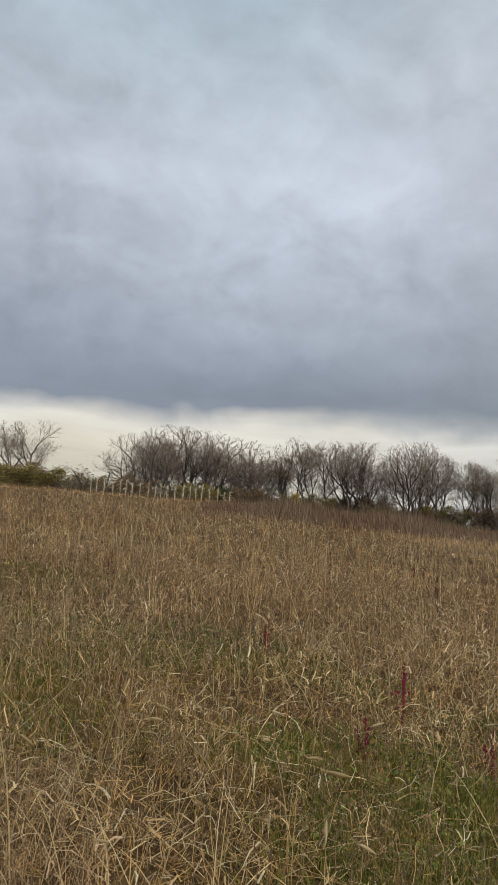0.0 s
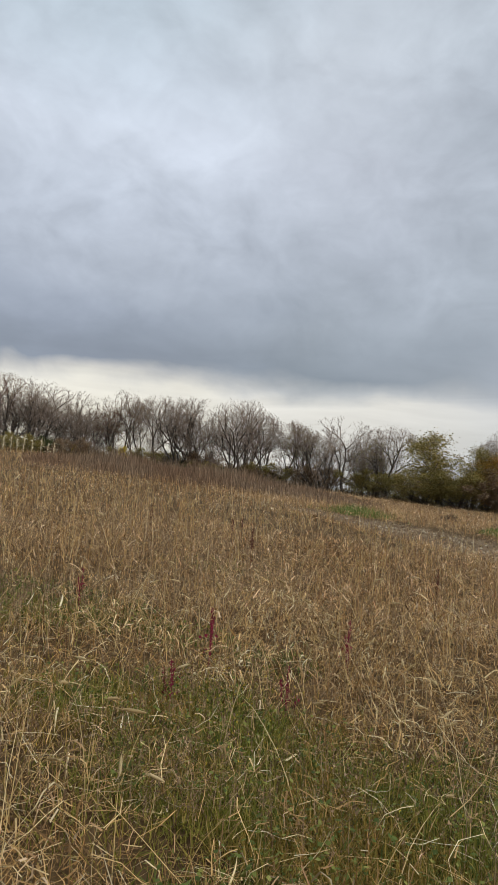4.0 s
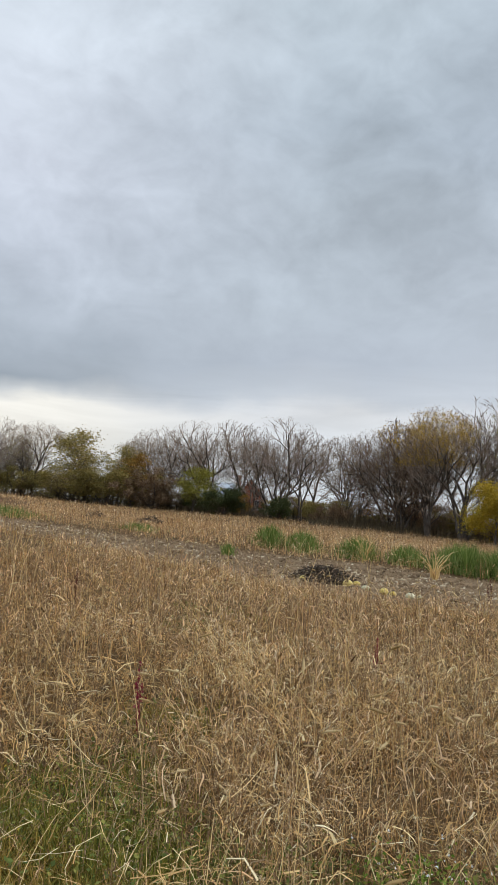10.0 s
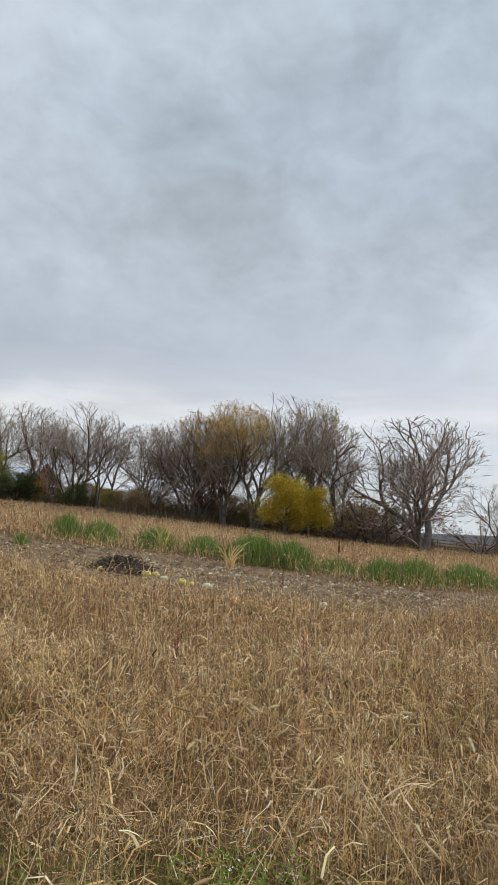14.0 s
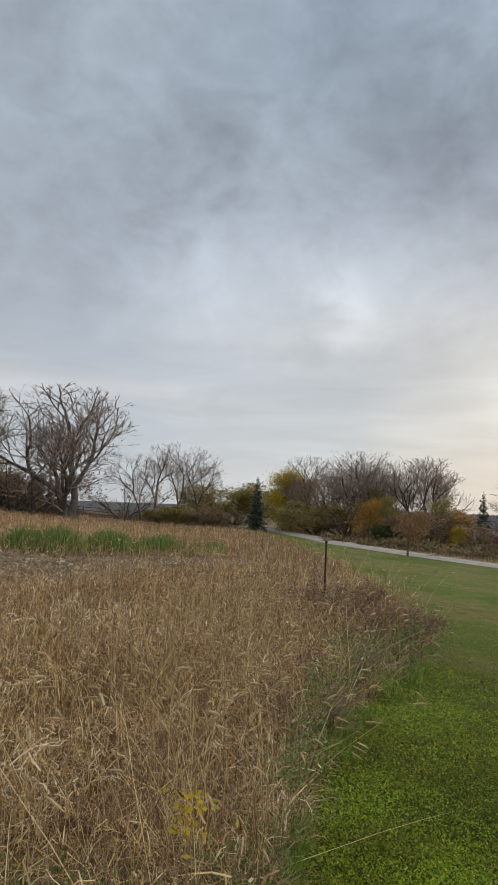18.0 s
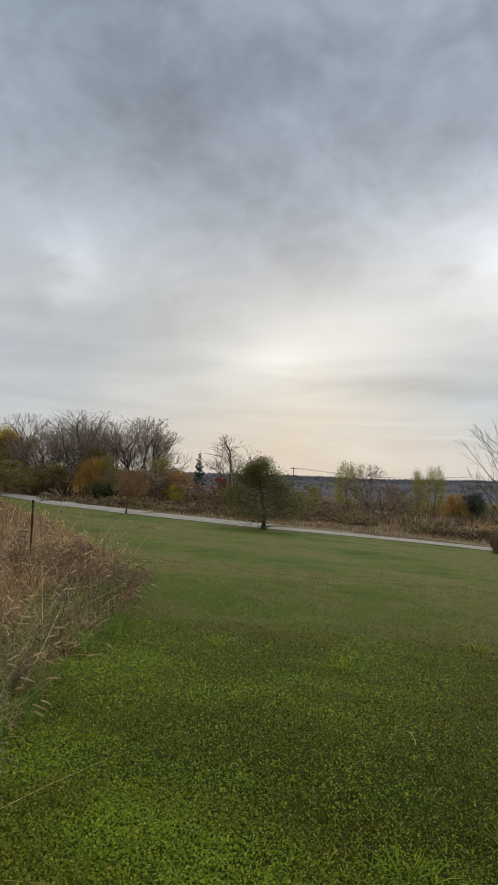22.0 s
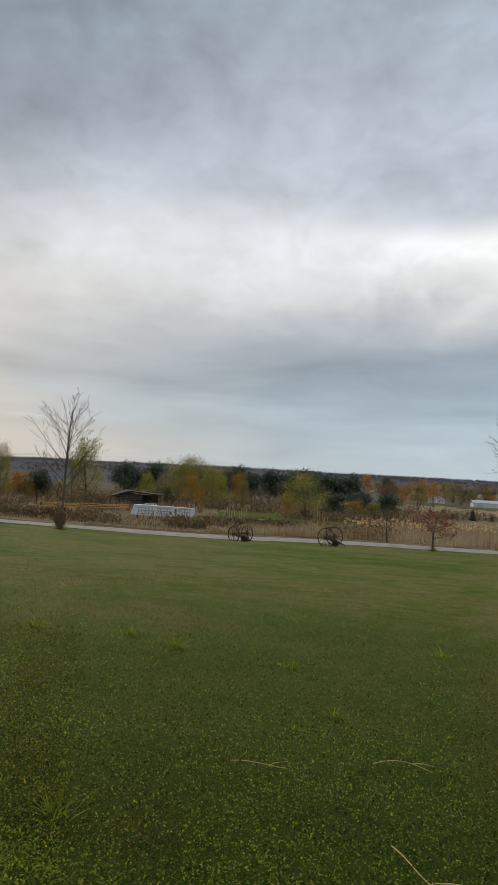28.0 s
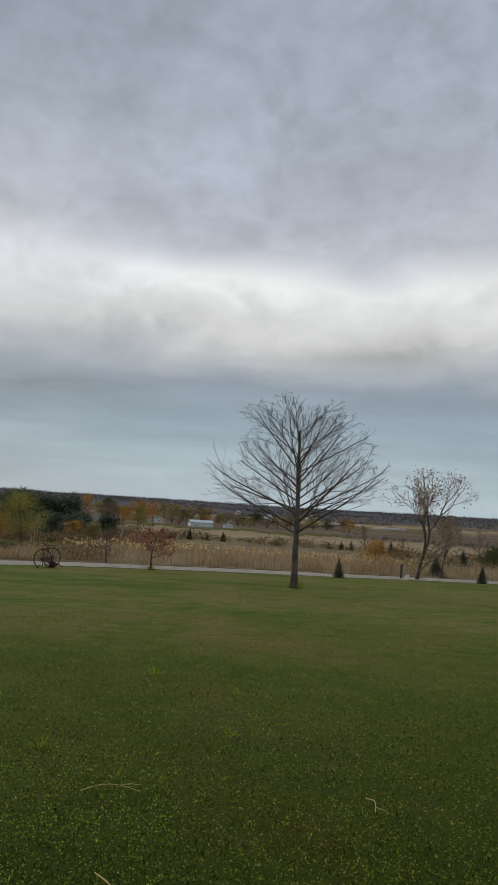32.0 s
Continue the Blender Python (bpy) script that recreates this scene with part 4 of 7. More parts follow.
# weeds on the rise below the hedgerow
az, d = scatter(rng, 24000, -3, 26, 44, 62, 2)
x, y = xy(az, d)
n = len(d)
hh = np.interp(az, (-3, 2, 15, 20, 26), (0.4, 1.25, 1.4, 0.9, 0.3)) * np.interp(d, (46, 49, 62), (0.6, 1.0, 1.1))
hh = hh * (0.45 + 0.9 * patchy(x, y, 2.6, 5.0))
co, f, _ = ribbons(rng, x, y, ground(x, y), rng.uniform(0, 6.28, n), radians(86) - np.abs(rng.normal(0, 0.32, n)), hh * rng.uniform(0.5, 1.2, n), np.full(n, 0.04), rng.normal(0.06, 0.14, n), 2)
stuff("brush_belt", co, f, BELT, "grey-brown dead weeds along the rise", "dead weeds")
# brush under the hedgerow
az, d = scatter(rng, 30000, -22, 86, 94, 106, 2)
x, y = xy(az, d)
n = len(d)
hh = (0.7 + 2.8 * patchy(x, y, 4.0) * patchy(x, y, 11.0, 2.0) ** 0.4) * np.interp(az, (-22, 50, 66, 74, 86), (1.1, 1.0, 0.8, 0.35, 0.4))
co, f, _ = ribbons(rng, x, y, ground(x, y), rng.uniform(0, 6.28, n), radians(80) - np.abs(rng.normal(0, 0.5, n)), hh * rng.uniform(0.4, 1.2, n), np.full(n, 0.055), rng.normal(0.05, 0.15, n), 2)
az2, d2 = scatter(rng, 14000, 48, 74, 80, 88, 2)
x, y = xy(az2, d2)
n = len(d2)
c2, f2, _ = ribbons(rng, x, y, ground(x, y), rng.uniform(0, 6.28, n), radians(82) - np.abs(rng.normal(0, 0.45, n)), (0.5 + 2.6 * patchy(x, y, 3.0) * patchy(x, y, 9.0, 2.0) ** 0.4) * rng.uniform(0.4, 1.2, n), np.full(n, 0.045), rng.normal(0.05, 0.15, n), 2)
co, f = np.concatenate([co, c2]), np.concatenate([f, f2 + len(co)])
stuff("hedge_undergrowth", co, f, BRUSH, "dark tangled brush under the hedgerow trees", "brush")
# lawn: clover leaves and short blades, thinner round about and behind
az, d = scatter(rng, 300000, 86, 188, 2.6, 19, -0.45)
az2, d2 = scatter(rng, 130000, 88, 334, 0.05, 8, 1.3)
ok = (d2 < 2.6) | (az2 > 188)
az3, d3 = scatter(rng, 110000, 86, 132, 2.6, 9.5, 0.6)
az, d = np.concatenate([az, az2[ok], az3]), np.concatenate([d, d2[ok], d3])
ok = (az > 103.2) | (d < lawn_edge(az)) | (d > lawn_back(az))
az, d = az[ok], d[ok]
x, y = xy(az, d)
n = len(d)
big_ = np.interp(d, (3, 8, 30, 60), (1.0, 1.25, 2.2, 3.0))
c = np.stack([x, y, ground(x, y) + 0.02 + rng.uniform(0.004, 0.035, n) + 0.04 * patchy(x, y, 0.35) * rng.random(n)], 1)
a = rng.uniform(0, 6.28, n)
s = (rng.uniform(0.003, 0.0080, n) * big_ * np.where((d < 2.6) | (az > 188), 2.2, 1.0))[:, None]
u = np.stack([np.cos(a), np.sin(a), rng.normal(0, 0.55, n)], 1) * s
v = np.stack([-np.sin(a), np.cos(a), rng.normal(0, 0.55, n)], 1) * s
co = np.stack([c - u, c + v * 0.9, c + u, c - v * 0.9], 1).reshape(-1, 3)
green_ = (rng.random(n) < np.interp(az, (86, 104, 122, 140, 190), (1.0, 0.95, 0.6, 0.25, 0.2)) * np.interp(d, (3, 10, 18), (1, 0.85, 0.0)) * np.interp(patchy(x, y, 1.3, 8.0), (0.3, 0.7), (0.6, 1.15)))
quad = co.reshape(-1, 4, 3)
# leaves further out take the paler tone
outer_ = ~green_ & (d > 4 + 9 * rng.random(n))
for name, pick, mat, words in (("sparse_clover", outer_, MOWN, "pale clover and grass leaves further out"), ("clover_leaves", ~green_ & ~outer_, TURF, "small clover leaves covering the lawn"), ("lush_clover", green_, LUSH, "bright green lush clover along the field edge")):
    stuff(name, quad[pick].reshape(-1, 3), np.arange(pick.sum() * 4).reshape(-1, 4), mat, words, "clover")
az, d = scatter(rng, 130000, 86, 188, 2.6, 60, 0.3)
ok = (az > 103.2) | (d < lawn_edge(az)) | (d > lawn_back(az))
az, d = az[ok], d[ok]
x, y = xy(az, d)
n = len(d)
tuft_ = patchy(x, y, 0.9, 4.0) ** 2
co, f, _ = ribbons(rng, x, y, ground(x, y), rng.uniform(0, 6.28, n), rng.uniform(0.3, 1.4, n), 0.03 + 0.075 * rng.random(n) * (0.4 + tuft_), (0.003 + 0.002 * rng.random(n)) * np.interp(d, (3, 10, 60), (1, 1.6, 4)), rng.uniform(0.1, 0.5, n), 2)
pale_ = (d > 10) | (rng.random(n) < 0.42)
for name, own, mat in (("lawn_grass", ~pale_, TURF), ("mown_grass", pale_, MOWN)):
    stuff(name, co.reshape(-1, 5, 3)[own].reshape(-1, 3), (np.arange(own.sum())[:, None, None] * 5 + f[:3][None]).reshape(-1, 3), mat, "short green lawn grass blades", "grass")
# verge and reeds beyond the lane
az, d = scatter(rng, 22000, 84, 146, 0, 1, 1)
d = road_distance(az) + 5 + 17 * d
x, y = xy(az, d)
n = len(d)
co, f, _ = ribbons(rng, x, y, ground(x, y), rng.uniform(0, 6.28, n), radians(84) - np.abs(rng.normal(0, 0.4, n)), (0.15 + 0.7 * patchy(x, y, 2.2) * patchy(x, y, 7.0, 3.0)) * rng.uniform(0.4, 1.3, n), np.full(n, 0.035), rng.normal(0.05, 0.1, n), 2)
stuff("verge_weeds", co, f, WEED, "brown dead weeds along the far side of the lane", "dead weeds")
az, d = scatter(rng, 46000, 141, 192, 0, 1, 1)
d = road_distance(az) + 5 + np.interp(az, (141, 150, 160, 192), (8, 14, 26, 30)) * d
x, y = xy(az, d)
n = len(d)
co, f, _ = ribbons(rng, x, y, ground(x, y), rng.uniform(0, 6.28, n), radians(86) - np.abs(rng.normal(0, 0.26, n)), np.interp(az, (141, 150, 156, 192), (0.6, 0.9, 1.25, 1.3)) * (0.3 + 0.6 * patchy(x, y, 5.0) + 0.45 * patchy(x, y, 1.6, 3.0)) * rng.uniform(0.55, 1.2, n), np.full(n, 0.03), rng.normal(0.08, 0.12, n), 2)
stuff("reed_bed", co, f, REED, "tan dry reeds and tall grass along the lane", "reeds")

# leaning weeds and fresh green along the mown edge
for name, count, mat, low, high, words in (("edge_weeds", 7000, STRAW, 0.10, 0.42, "dry weeds leaning over the mown lawn edge"), ("edge_brush", 3000, WEED, 0.2, 0.7, "brown dead weeds along the mown edge")):
    az = rng.uniform(80, 101.4, count)
    d = lawn_edge(az) * (1.02 + np.abs(rng.normal(0, 0.05, count))) + 0.04
    x, y = xy(az, d)
    co, f, _ = ribbons(rng, x, y, ground(x, y), rng.uniform(0, 6.28, count), rng.uniform(0.3, 1.45, count), (low + (high - low) * rng.random(count) ** 1.5) * np.interp(az, (84, 95, 103), (0.8, 1.0, 1.25)) * (0.5 + 0.8 * patchy(x, y, 0.6)) * np.interp(d, (2.5, 6), (0.55, 1.0)), 0.0026 + 0.007 * rng.random(count) ** 3 + 0.0004 * d, rng.uniform(0.1, 1.1, count), 3, 0.4)
    stuff(name, co, f, mat, words, "dry weeds")
az = rng.uniform(84, 101.6, 13000)
d = lawn_edge(az) * rng.normal(0.985, 0.045, 13000)
keep_ = patchy(*xy(az, d), 0.8, 2.0) > 0.42
az, d = az[keep_], d[keep_]
x, y = xy(az, d)
n = len(d)
co, f, _ = ribbons(rng, x, y, ground(x, y), rng.uniform(0, 6.28, n), rng.uniform(0.5, 1.5, n), (0.06 + 0.2 * rng.random(n) ** 1.5) * np.interp(d, (2.5, 6), (0.6, 1.0)), 0.005 + 0.008 * rng.random(n), rng.uniform(0.1, 0.5, n), 2)
stuff("edge_grass", co, f, GREEN, "tall green grass and weeds along the mown edge", "grass")
# coarse tufts in the lawn
co, f, k_ = [], [], 0
for a0, dd, sz, cnt in ((124.6, 3.35, 0.20, 110), (131.5, 3.9, 0.2, 60), (139.5, 8.6, 0.22, 90), (135.8, 9.2, 0.2, 70), (118.6, 7.6, 0.2, 70), (128.6, 9.4, 0.2, 70), (148.5, 8.0, 0.16, 60), (108.5, 8.2, 0.2, 70), (166.0, 6.6, 0.14, 50), (152.0, 6.2, 0.14, 50), (160.0, 9.5, 0.18, 60), (170.4, 38, 0.6, 200), (158.9, 57, 0.6, 140), (129.5, 50, 0.6, 150), (111.3, 47, 0.5, 140)):
    a_, r_ = rng.uniform(0, 6.28, cnt), np.abs(rng.normal(0, 0.35, cnt)) * sz
    x0, y0 = xy(a0, dd)
    x, y = x0 + np.cos(a_) * r_, y0 + np.sin(a_) * r_
    c, t, _ = ribbons(rng, x, y, ground(x, y), a_ + rng.normal(0, 0.5, cnt), rng.uniform(0.4, 1.3, cnt), sz * rng.uniform(0.5, 1.15, cnt), np.full(cnt, 0.0055) * (1 + dd * 0.06), rng.uniform(0.1, 0.5, cnt), 3)
    co.append(c)
    f.append(t + k_)
    k_ += len(c)
for _ in range(150):
    a0, dd, cnt = rng.uniform(104, 186), rng.uniform(4.5, 26), 26
    sz = rng.uniform(0.06, 0.13)
    a_, r_ = rng.uniform(0, 6.28, cnt), np.abs(rng.normal(0, 0.5, cnt)) * sz
    x0, y0 = xy(a0, dd)
    x, y = x0 + np.cos(a_) * r_, y0 + np.sin(a_) * r_
    c, t, _ = ribbons(rng, x, y, ground(x, y), a_ + rng.normal(0, 0.5, cnt), rng.uniform(0.2, 1.2, cnt), sz * rng.uniform(0.5, 1.15, cnt), np.full(cnt, 0.004) * (1 + dd * 0.06), rng.uniform(0.1, 0.5, cnt), 3)
    co.append(c)
    f.append(t + k_)
    k_ += len(c)
stuff("lawn_tufts", np.concatenate(co), np.concatenate(f), LUSH, "coarse dark green grass tufts in the lawn", "grass")

# green weeds standing among the dead ones near the mown edge
n = 17000
az = rng.uniform(80, 101.3, n)
d = lawn_edge(az) * (1.0 + 0.45 * rng.random(n) ** 1.4)
x, y = xy(az, d)
ok = patchy(x, y, 0.9, 6.0) > 0.38
x, y, d = x[ok], y[ok], d[ok]
at = np.stack([x, y, ground(x, y) + rng.random(len(x)) ** 1.3 * np.interp(d, (3, 4.5, 8), (0.12, 0.34, 0.5))], 1)
u = rng.normal(0, 1, at.shape) * [1, 1, 0.6]
v = np.cross(u, rng.normal(0, 0.4, at.shape) + [0, 0, 1])
s_ = (rng.uniform(0.006, 0.017, len(at)) * np.interp(d, (3, 10), (1.0, 1.9)))[:, None]
u, v = u / np.linalg.norm(u, axis=1)[:, None] * s_, v / np.linalg.norm(v, axis=1)[:, None] * s_ * 0.5
stuff("green_weeds", np.stack([at - u, at + v, at + u * 1.1, at - v], 1).reshape(-1, 3), np.arange(len(at) * 4).reshape(-1, 4), CLUMP, "leafy green weeds among dead stalks by the lawn", "weeds")


# ---- trees ----
def tube(path, radii, k):
    """Corners and faces of a tapering tube along a path."""
    path = np.asarray(path)
    n = len(path)
    run_ = np.gradient(path, axis=0)
    run_ /= np.linalg.norm(run_, axis=1)[:, None] + 1e-9
    ref = np.where(np.abs(run_[:, 2:3]) > 0.9, np.array([[1.0, 0, 0]]), np.array([[0, 0, 1.0]]))
    u = np.cross(run_, ref)
    u /= np.linalg.norm(u, axis=1)[:, None] + 1e-9
    v = np.cross(run_, u)
    ang = np.arange(k) * 2 * np.pi / k
    co_ = path[:, None] + np.asarray(radii)[:, None, None] * (u[:, None] * np.cos(ang)[None, :, None] + v[:, None] * np.sin(ang)[None, :, None])
    i, j = np.meshgrid(np.arange(n - 1), np.arange(k), indexing="ij")
    a_, b_ = i * k + j, i * k + (j + 1) % k
    return co_.reshape(-1, 3), np.stack([a_, b_, b_ + k, a_ + k], -1).reshape(-1, 4)


class Growth:
    """Grows limbs and twigs; gathers the tubes of wood and of twigs, and where leaves may sit."""

    def __init__(self, seed):
        self.rng = np.random.default_rng(seed)
        self.wood, self.twig, self.ends = [], [], []

    def limb(self, start, heading, length, radius, level, spec):
        rng_ = self.rng
        seg = (9, 6, 4, 2, 1)[level]
        wander = spec["wander"][level]
        pts, h = [np.array(start)], np.array(heading) / np.linalg.norm(heading)
        for _ in range(seg):
            h = h + rng_.normal(0, wander, 3) + np.array([0, 0, spec["rise"][level]])
            h /= np.linalg.norm(h)
            pts.append(pts[-1] + h * length / seg)
        pts = np.array(pts)
        last = level == spec["levels"] - 1
        t = np.linspace(0, 1, seg + 1)
        radii = radius * (1 - t * (0.72 if not last else 0.6))
        radii = np.maximum(radii, spec["fine"])
        if level == 0:
            radii[0] *= 1.35
        if last and seg == 1:
            wide_ = np.cross(pts[1] - pts[0], rng_.normal(0, 1, 3))
            wide_ *= 1.15 / (np.linalg.norm(wide_) + 1e-9)
            self.twig.append((np.array([pts[0] - wide_ * radii[0], pts[0] + wide_ * radii[0], pts[1] + wide_ * radii[1], pts[1] - wide_ * radii[1]]), np.array([[0, 1, 2, 3]])))
        else:
            (self.wood if level <= 1 else self.twig).append(tube(pts, radii, (7, 5, 3, 3, 3)[level]))
        if level >= spec["levels"] - 2:
            self.ends.extend(pts[1:])
        if last:
            return
        count = spec["count"][level]
        lo = spec["clear"][level]
        spin = rng_.uniform(0, 6.28)
        for q in range(count):
            s = lo + (1 - lo) * (q + rng_.uniform(0.1, 0.9)) / count
            at = min(int(s * seg), seg - 1)
            u = s * seg - at
            p = pts[at] * (1 - u) + pts[at + 1] * u
            d = pts[at + 1] - pts[at]
            d /= np.linalg.norm(d)
            spin += 2.4 + rng_.normal(0, 0.5)
            ref = np.array([1.0, 0, 0]) if abs(d[2]) > 0.9 else np.array([0, 0, 1.0])
            e1 = np.cross(d, ref)
            e1 /= np.linalg.norm(e1)
            e2 = np.cross(d, e1)
            ang = radians(spec["angle"][level] + rng_.normal(0, 9) + (spec["droop"] * (1 - s) if level == 0 else 0))
            hd = d * math.cos(ang) + (e1 * math.cos(spin) + e2 * math.sin(spin)) * math.sin(ang)
            shape = spec["shape"](s) if level == 0 else (1 - 0.55 * s)
            r0 = radius * (1 - 0.72 * s)
            self.limb(p, hd, length * spec["ratio"][level] * shape * rng_.uniform(0.75, 1.2), max(r0 * spec["thin"], spec["fine"]), level + 1, spec)


    def fork(self, start, heading, length, radius, depth, spec):
        """A limb that ends in two or three lesser ones, with a shoot on its side."""
        rng_ = self.rng
        h = np.array(heading) / np.linalg.norm(heading)
        pts = [np.array(start)]
        seg = 3 if depth < 4 else 2
        for _ in range(seg):
            h = h + rng_.normal(0, spec["bend"], 3) + np.array([0, 0, spec["lift"]])
            h /= np.linalg.norm(h)
            pts.append(pts[-1] + h * length / seg)
        pts = np.array(pts)
        last = depth >= spec["depth"]
        r1 = radius * (0.5 if last else 0.8)
        radii = np.maximum(np.linspace(radius, r1, seg + 1), spec["fine"])
        if depth == 0:
            radii[0] *= 1.35
        if depth > 5:
            wide_ = np.cross(pts[-1] - pts[0], rng_.normal(0, 1, 3))
            wide_ *= 1.1 / (np.linalg.norm(wide_) + 1e-9)
            self.twig.append((np.array([pts[0] - wide_ * radii[0], pts[0] + wide_ * radii[0], pts[1] + wide_ * radii[1], pts[1] - wide_ * radii[1], pts[-1] + wide_ * radii[-1], pts[-1] - wide_ * radii[-1]]), np.array([[0, 1, 2, 3], [3, 2, 4, 5]])))
        else:
            (self.wood if depth < 4 else self.twig).append(tube(pts, radii, 6 if depth < 2 else (5 if depth < 4 else 3)))
        if depth >= spec["depth"] - 2:
            self.ends.extend(pts[1:])
        if last:
            return
        e1 = np.cross(h, rng_.normal(0, 1, 3))
        e1 /= np.linalg.norm(e1)
        e2 = np.cross(h, e1)
        n = 3 if rng_.random() < spec["three"] else 2
        spin = rng_.uniform(0, 6.28)
        for q in range(n):
            a = radians(spec["open"] * rng_.uniform(0.55, 1.3)) * (0.55 if q == 0 else 1.0)
            spin += 6.28 / n + rng_.normal(0, 0.4)
            hd = h * math.cos(a) + (e1 * math.cos(spin) + e2 * math.sin(spin)) * math.sin(a)
            self.fork(pts[-1], hd, length * spec["shrink"] * rng_.uniform(0.8, 1.15) * (1.05 if q == 0 else 0.93), radius * (0.78 if q == 0 else 0.60), depth + 1, spec)
        for q in range(spec["shoots"] if depth >= 2 else 1):
            at = pts[rng_.integers(1, seg + 1)] * 0.6 + pts[1] * 0.4
            a, spin = radians(rng_.uniform(35, 65)), rng_.uniform(0, 6.28)
            hd = h * math.cos(a) + (e1 * math.cos(spin) + e2 * math.sin(spin)) * math.sin(a)
            self.fork(at, hd, length * rng_.uniform(0.45, 0.75), radius * 0.42, max(depth + 2, spec["depth"] - (3 if depth > 1 else 4)), spec)


def joined(tubes):
    co_, f_, n = [], [], 0
    for c, f in tubes:
        co_.append(c)
        f_.append(f + n)
        n += len(c)
    return np.concatenate(co_), np.concatenate(f_)


def leaf_cards(rng_, at, size, spread, per):
    """Small folded leaf blades round the given places."""
    at = np.repeat(at, per, 0)
    n = len(at)
    c = at + rng_.normal(0, spread, (n, 3))
    u = rng_.normal(0, 1, (n, 3))
    u /= np.linalg.norm(u, axis=1)[:, None]
    v = np.cross(u, rng_.normal(0, 1, (n, 3)))
    v /= np.linalg.norm(v, axis=1)[:, None]
    s = size * rng_.uniform(0.6, 1.3, n)[:, None]
    co_ = np.stack([c - u * s, c + v * s * 0.55, c + u * s, c - v * s * 0.55], 1).reshape(-1, 3)
    return co_, np.arange(n * 4).reshape(-1, 4)


def spec_of(kind):
    base = dict(levels=5, wander=(0.045, 0.08, 0.09, 0.09, 0.1), rise=(0.01, 0.05, 0.05, 0.03, 0.02), count=(14, 10, 8, 6), clear=(0.22, 0.15, 0.1, 0.08),
                angle=(42, 36, 34, 32), ratio=(0.54, 0.56, 0.56, 0.62), fine=0.0055, thin=0.5, shape=lambda s: 1.15 - 0.75 * s, stems=1, tilt=0.0, length=0.9, girth=0.0135, droop=0.0)
    forked = dict(fork=True, depth=8, bend=0.10, lift=0.045, open=31, shrink=0.80, three=0.24, shoots=1, bole=0.20, girth=0.016, fine=0.0046, tilt=0.1)
    if kind == "vase":
        base.update(forked, stems=1, bole=0.24, three=0.32)
    if kind == "thicket":
        base.update(forked, stems=5, tilt=0.36, depth=7, girth=0.0108, bole=0.22, three=0.22)
    if kind == "fan":
        base.update(forked, stems=4, tilt=0.26, depth=7, girth=0.012, bole=0.24, open=25, lift=0.06, three=0.36)
    if kind == "crown":
        base.update(forked, stems=3, tilt=0.50, girth=0.018, bole=0.2, open=32, lift=0.06, bend=0.12, depth=8, three=0.17, fine=0.0058)
    if kind == "spreading":
        base.update(forked, stems=2, tilt=0.4, girth=0.015, bole=0.22, open=30, three=0.25)
    if kind == "apple":
        base.update(levels=4, count=(26, 8, 5), clear=(0.08, 0.15, 0.1), angle=(66, 44, 42), ratio=(0.56, 0.5, 0.5), girth=0.02, shape=lambda s: 1.12 - 0.95 * s, length=0.92, fine=0.012)
    if kind == "oak":
        base.update(thin=0.45, count=(42, 9, 4, 2), clear=(0.34, 0.10, 0.1, 0.1), droop=48, angle=(40, 28, 26, 24), ratio=(0.58, 0.56, 0.56, 0.6), rise=(0.0, 0.024, 0.03, 0.02, 0.01), wander=(0.02, 0.03, 0.035, 0.04, 0.045),
                    shape=lambda s: 1.14 - 1.0 * (s - 0.37), girth=0.0185, length=0.86, fine=0.0048)
    if kind == "sapling":
        base.update(levels=4, count=(26, 6, 3), clear=(0.24, 0.15, 0.2), angle=(44, 26, 26), ratio=(0.56, 0.5, 0.55), wander=(0.02, 0.04, 0.05, 0.05), girth=0.0095, length=0.92, fine=0.0065, shape=lambda s: 1.0 - 0.6 * s)
    if kind == "round":
        base.update(levels=4, count=(13, 6, 4), clear=(0.10, 0.2, 0.1), angle=(52, 45, 45), ratio=(0.50, 0.55, 0.55), girth=0.018, shape=lambda s: 1.05 - 0.6 * s, length=0.88)
    if kind == "small":
        base.update(levels=4, count=(11, 7, 5), clear=(0.34, 0.15, 0.1), angle=(56, 42, 42), ratio=(0.62, 0.55, 0.55), girth=0.02, shape=lambda s: 1.0 - 0.5 * s, length=0.85, fine=0.012)
    if kind == "bush":
        base.update(levels=4, stems=8, tilt=0.75, count=(6, 5, 4), clear=(0.08, 0.15, 0.1), angle=(38, 44, 45), ratio=(0.5, 0.5, 0.5), girth=0.011, length=0.92, fine=0.012)
    return base


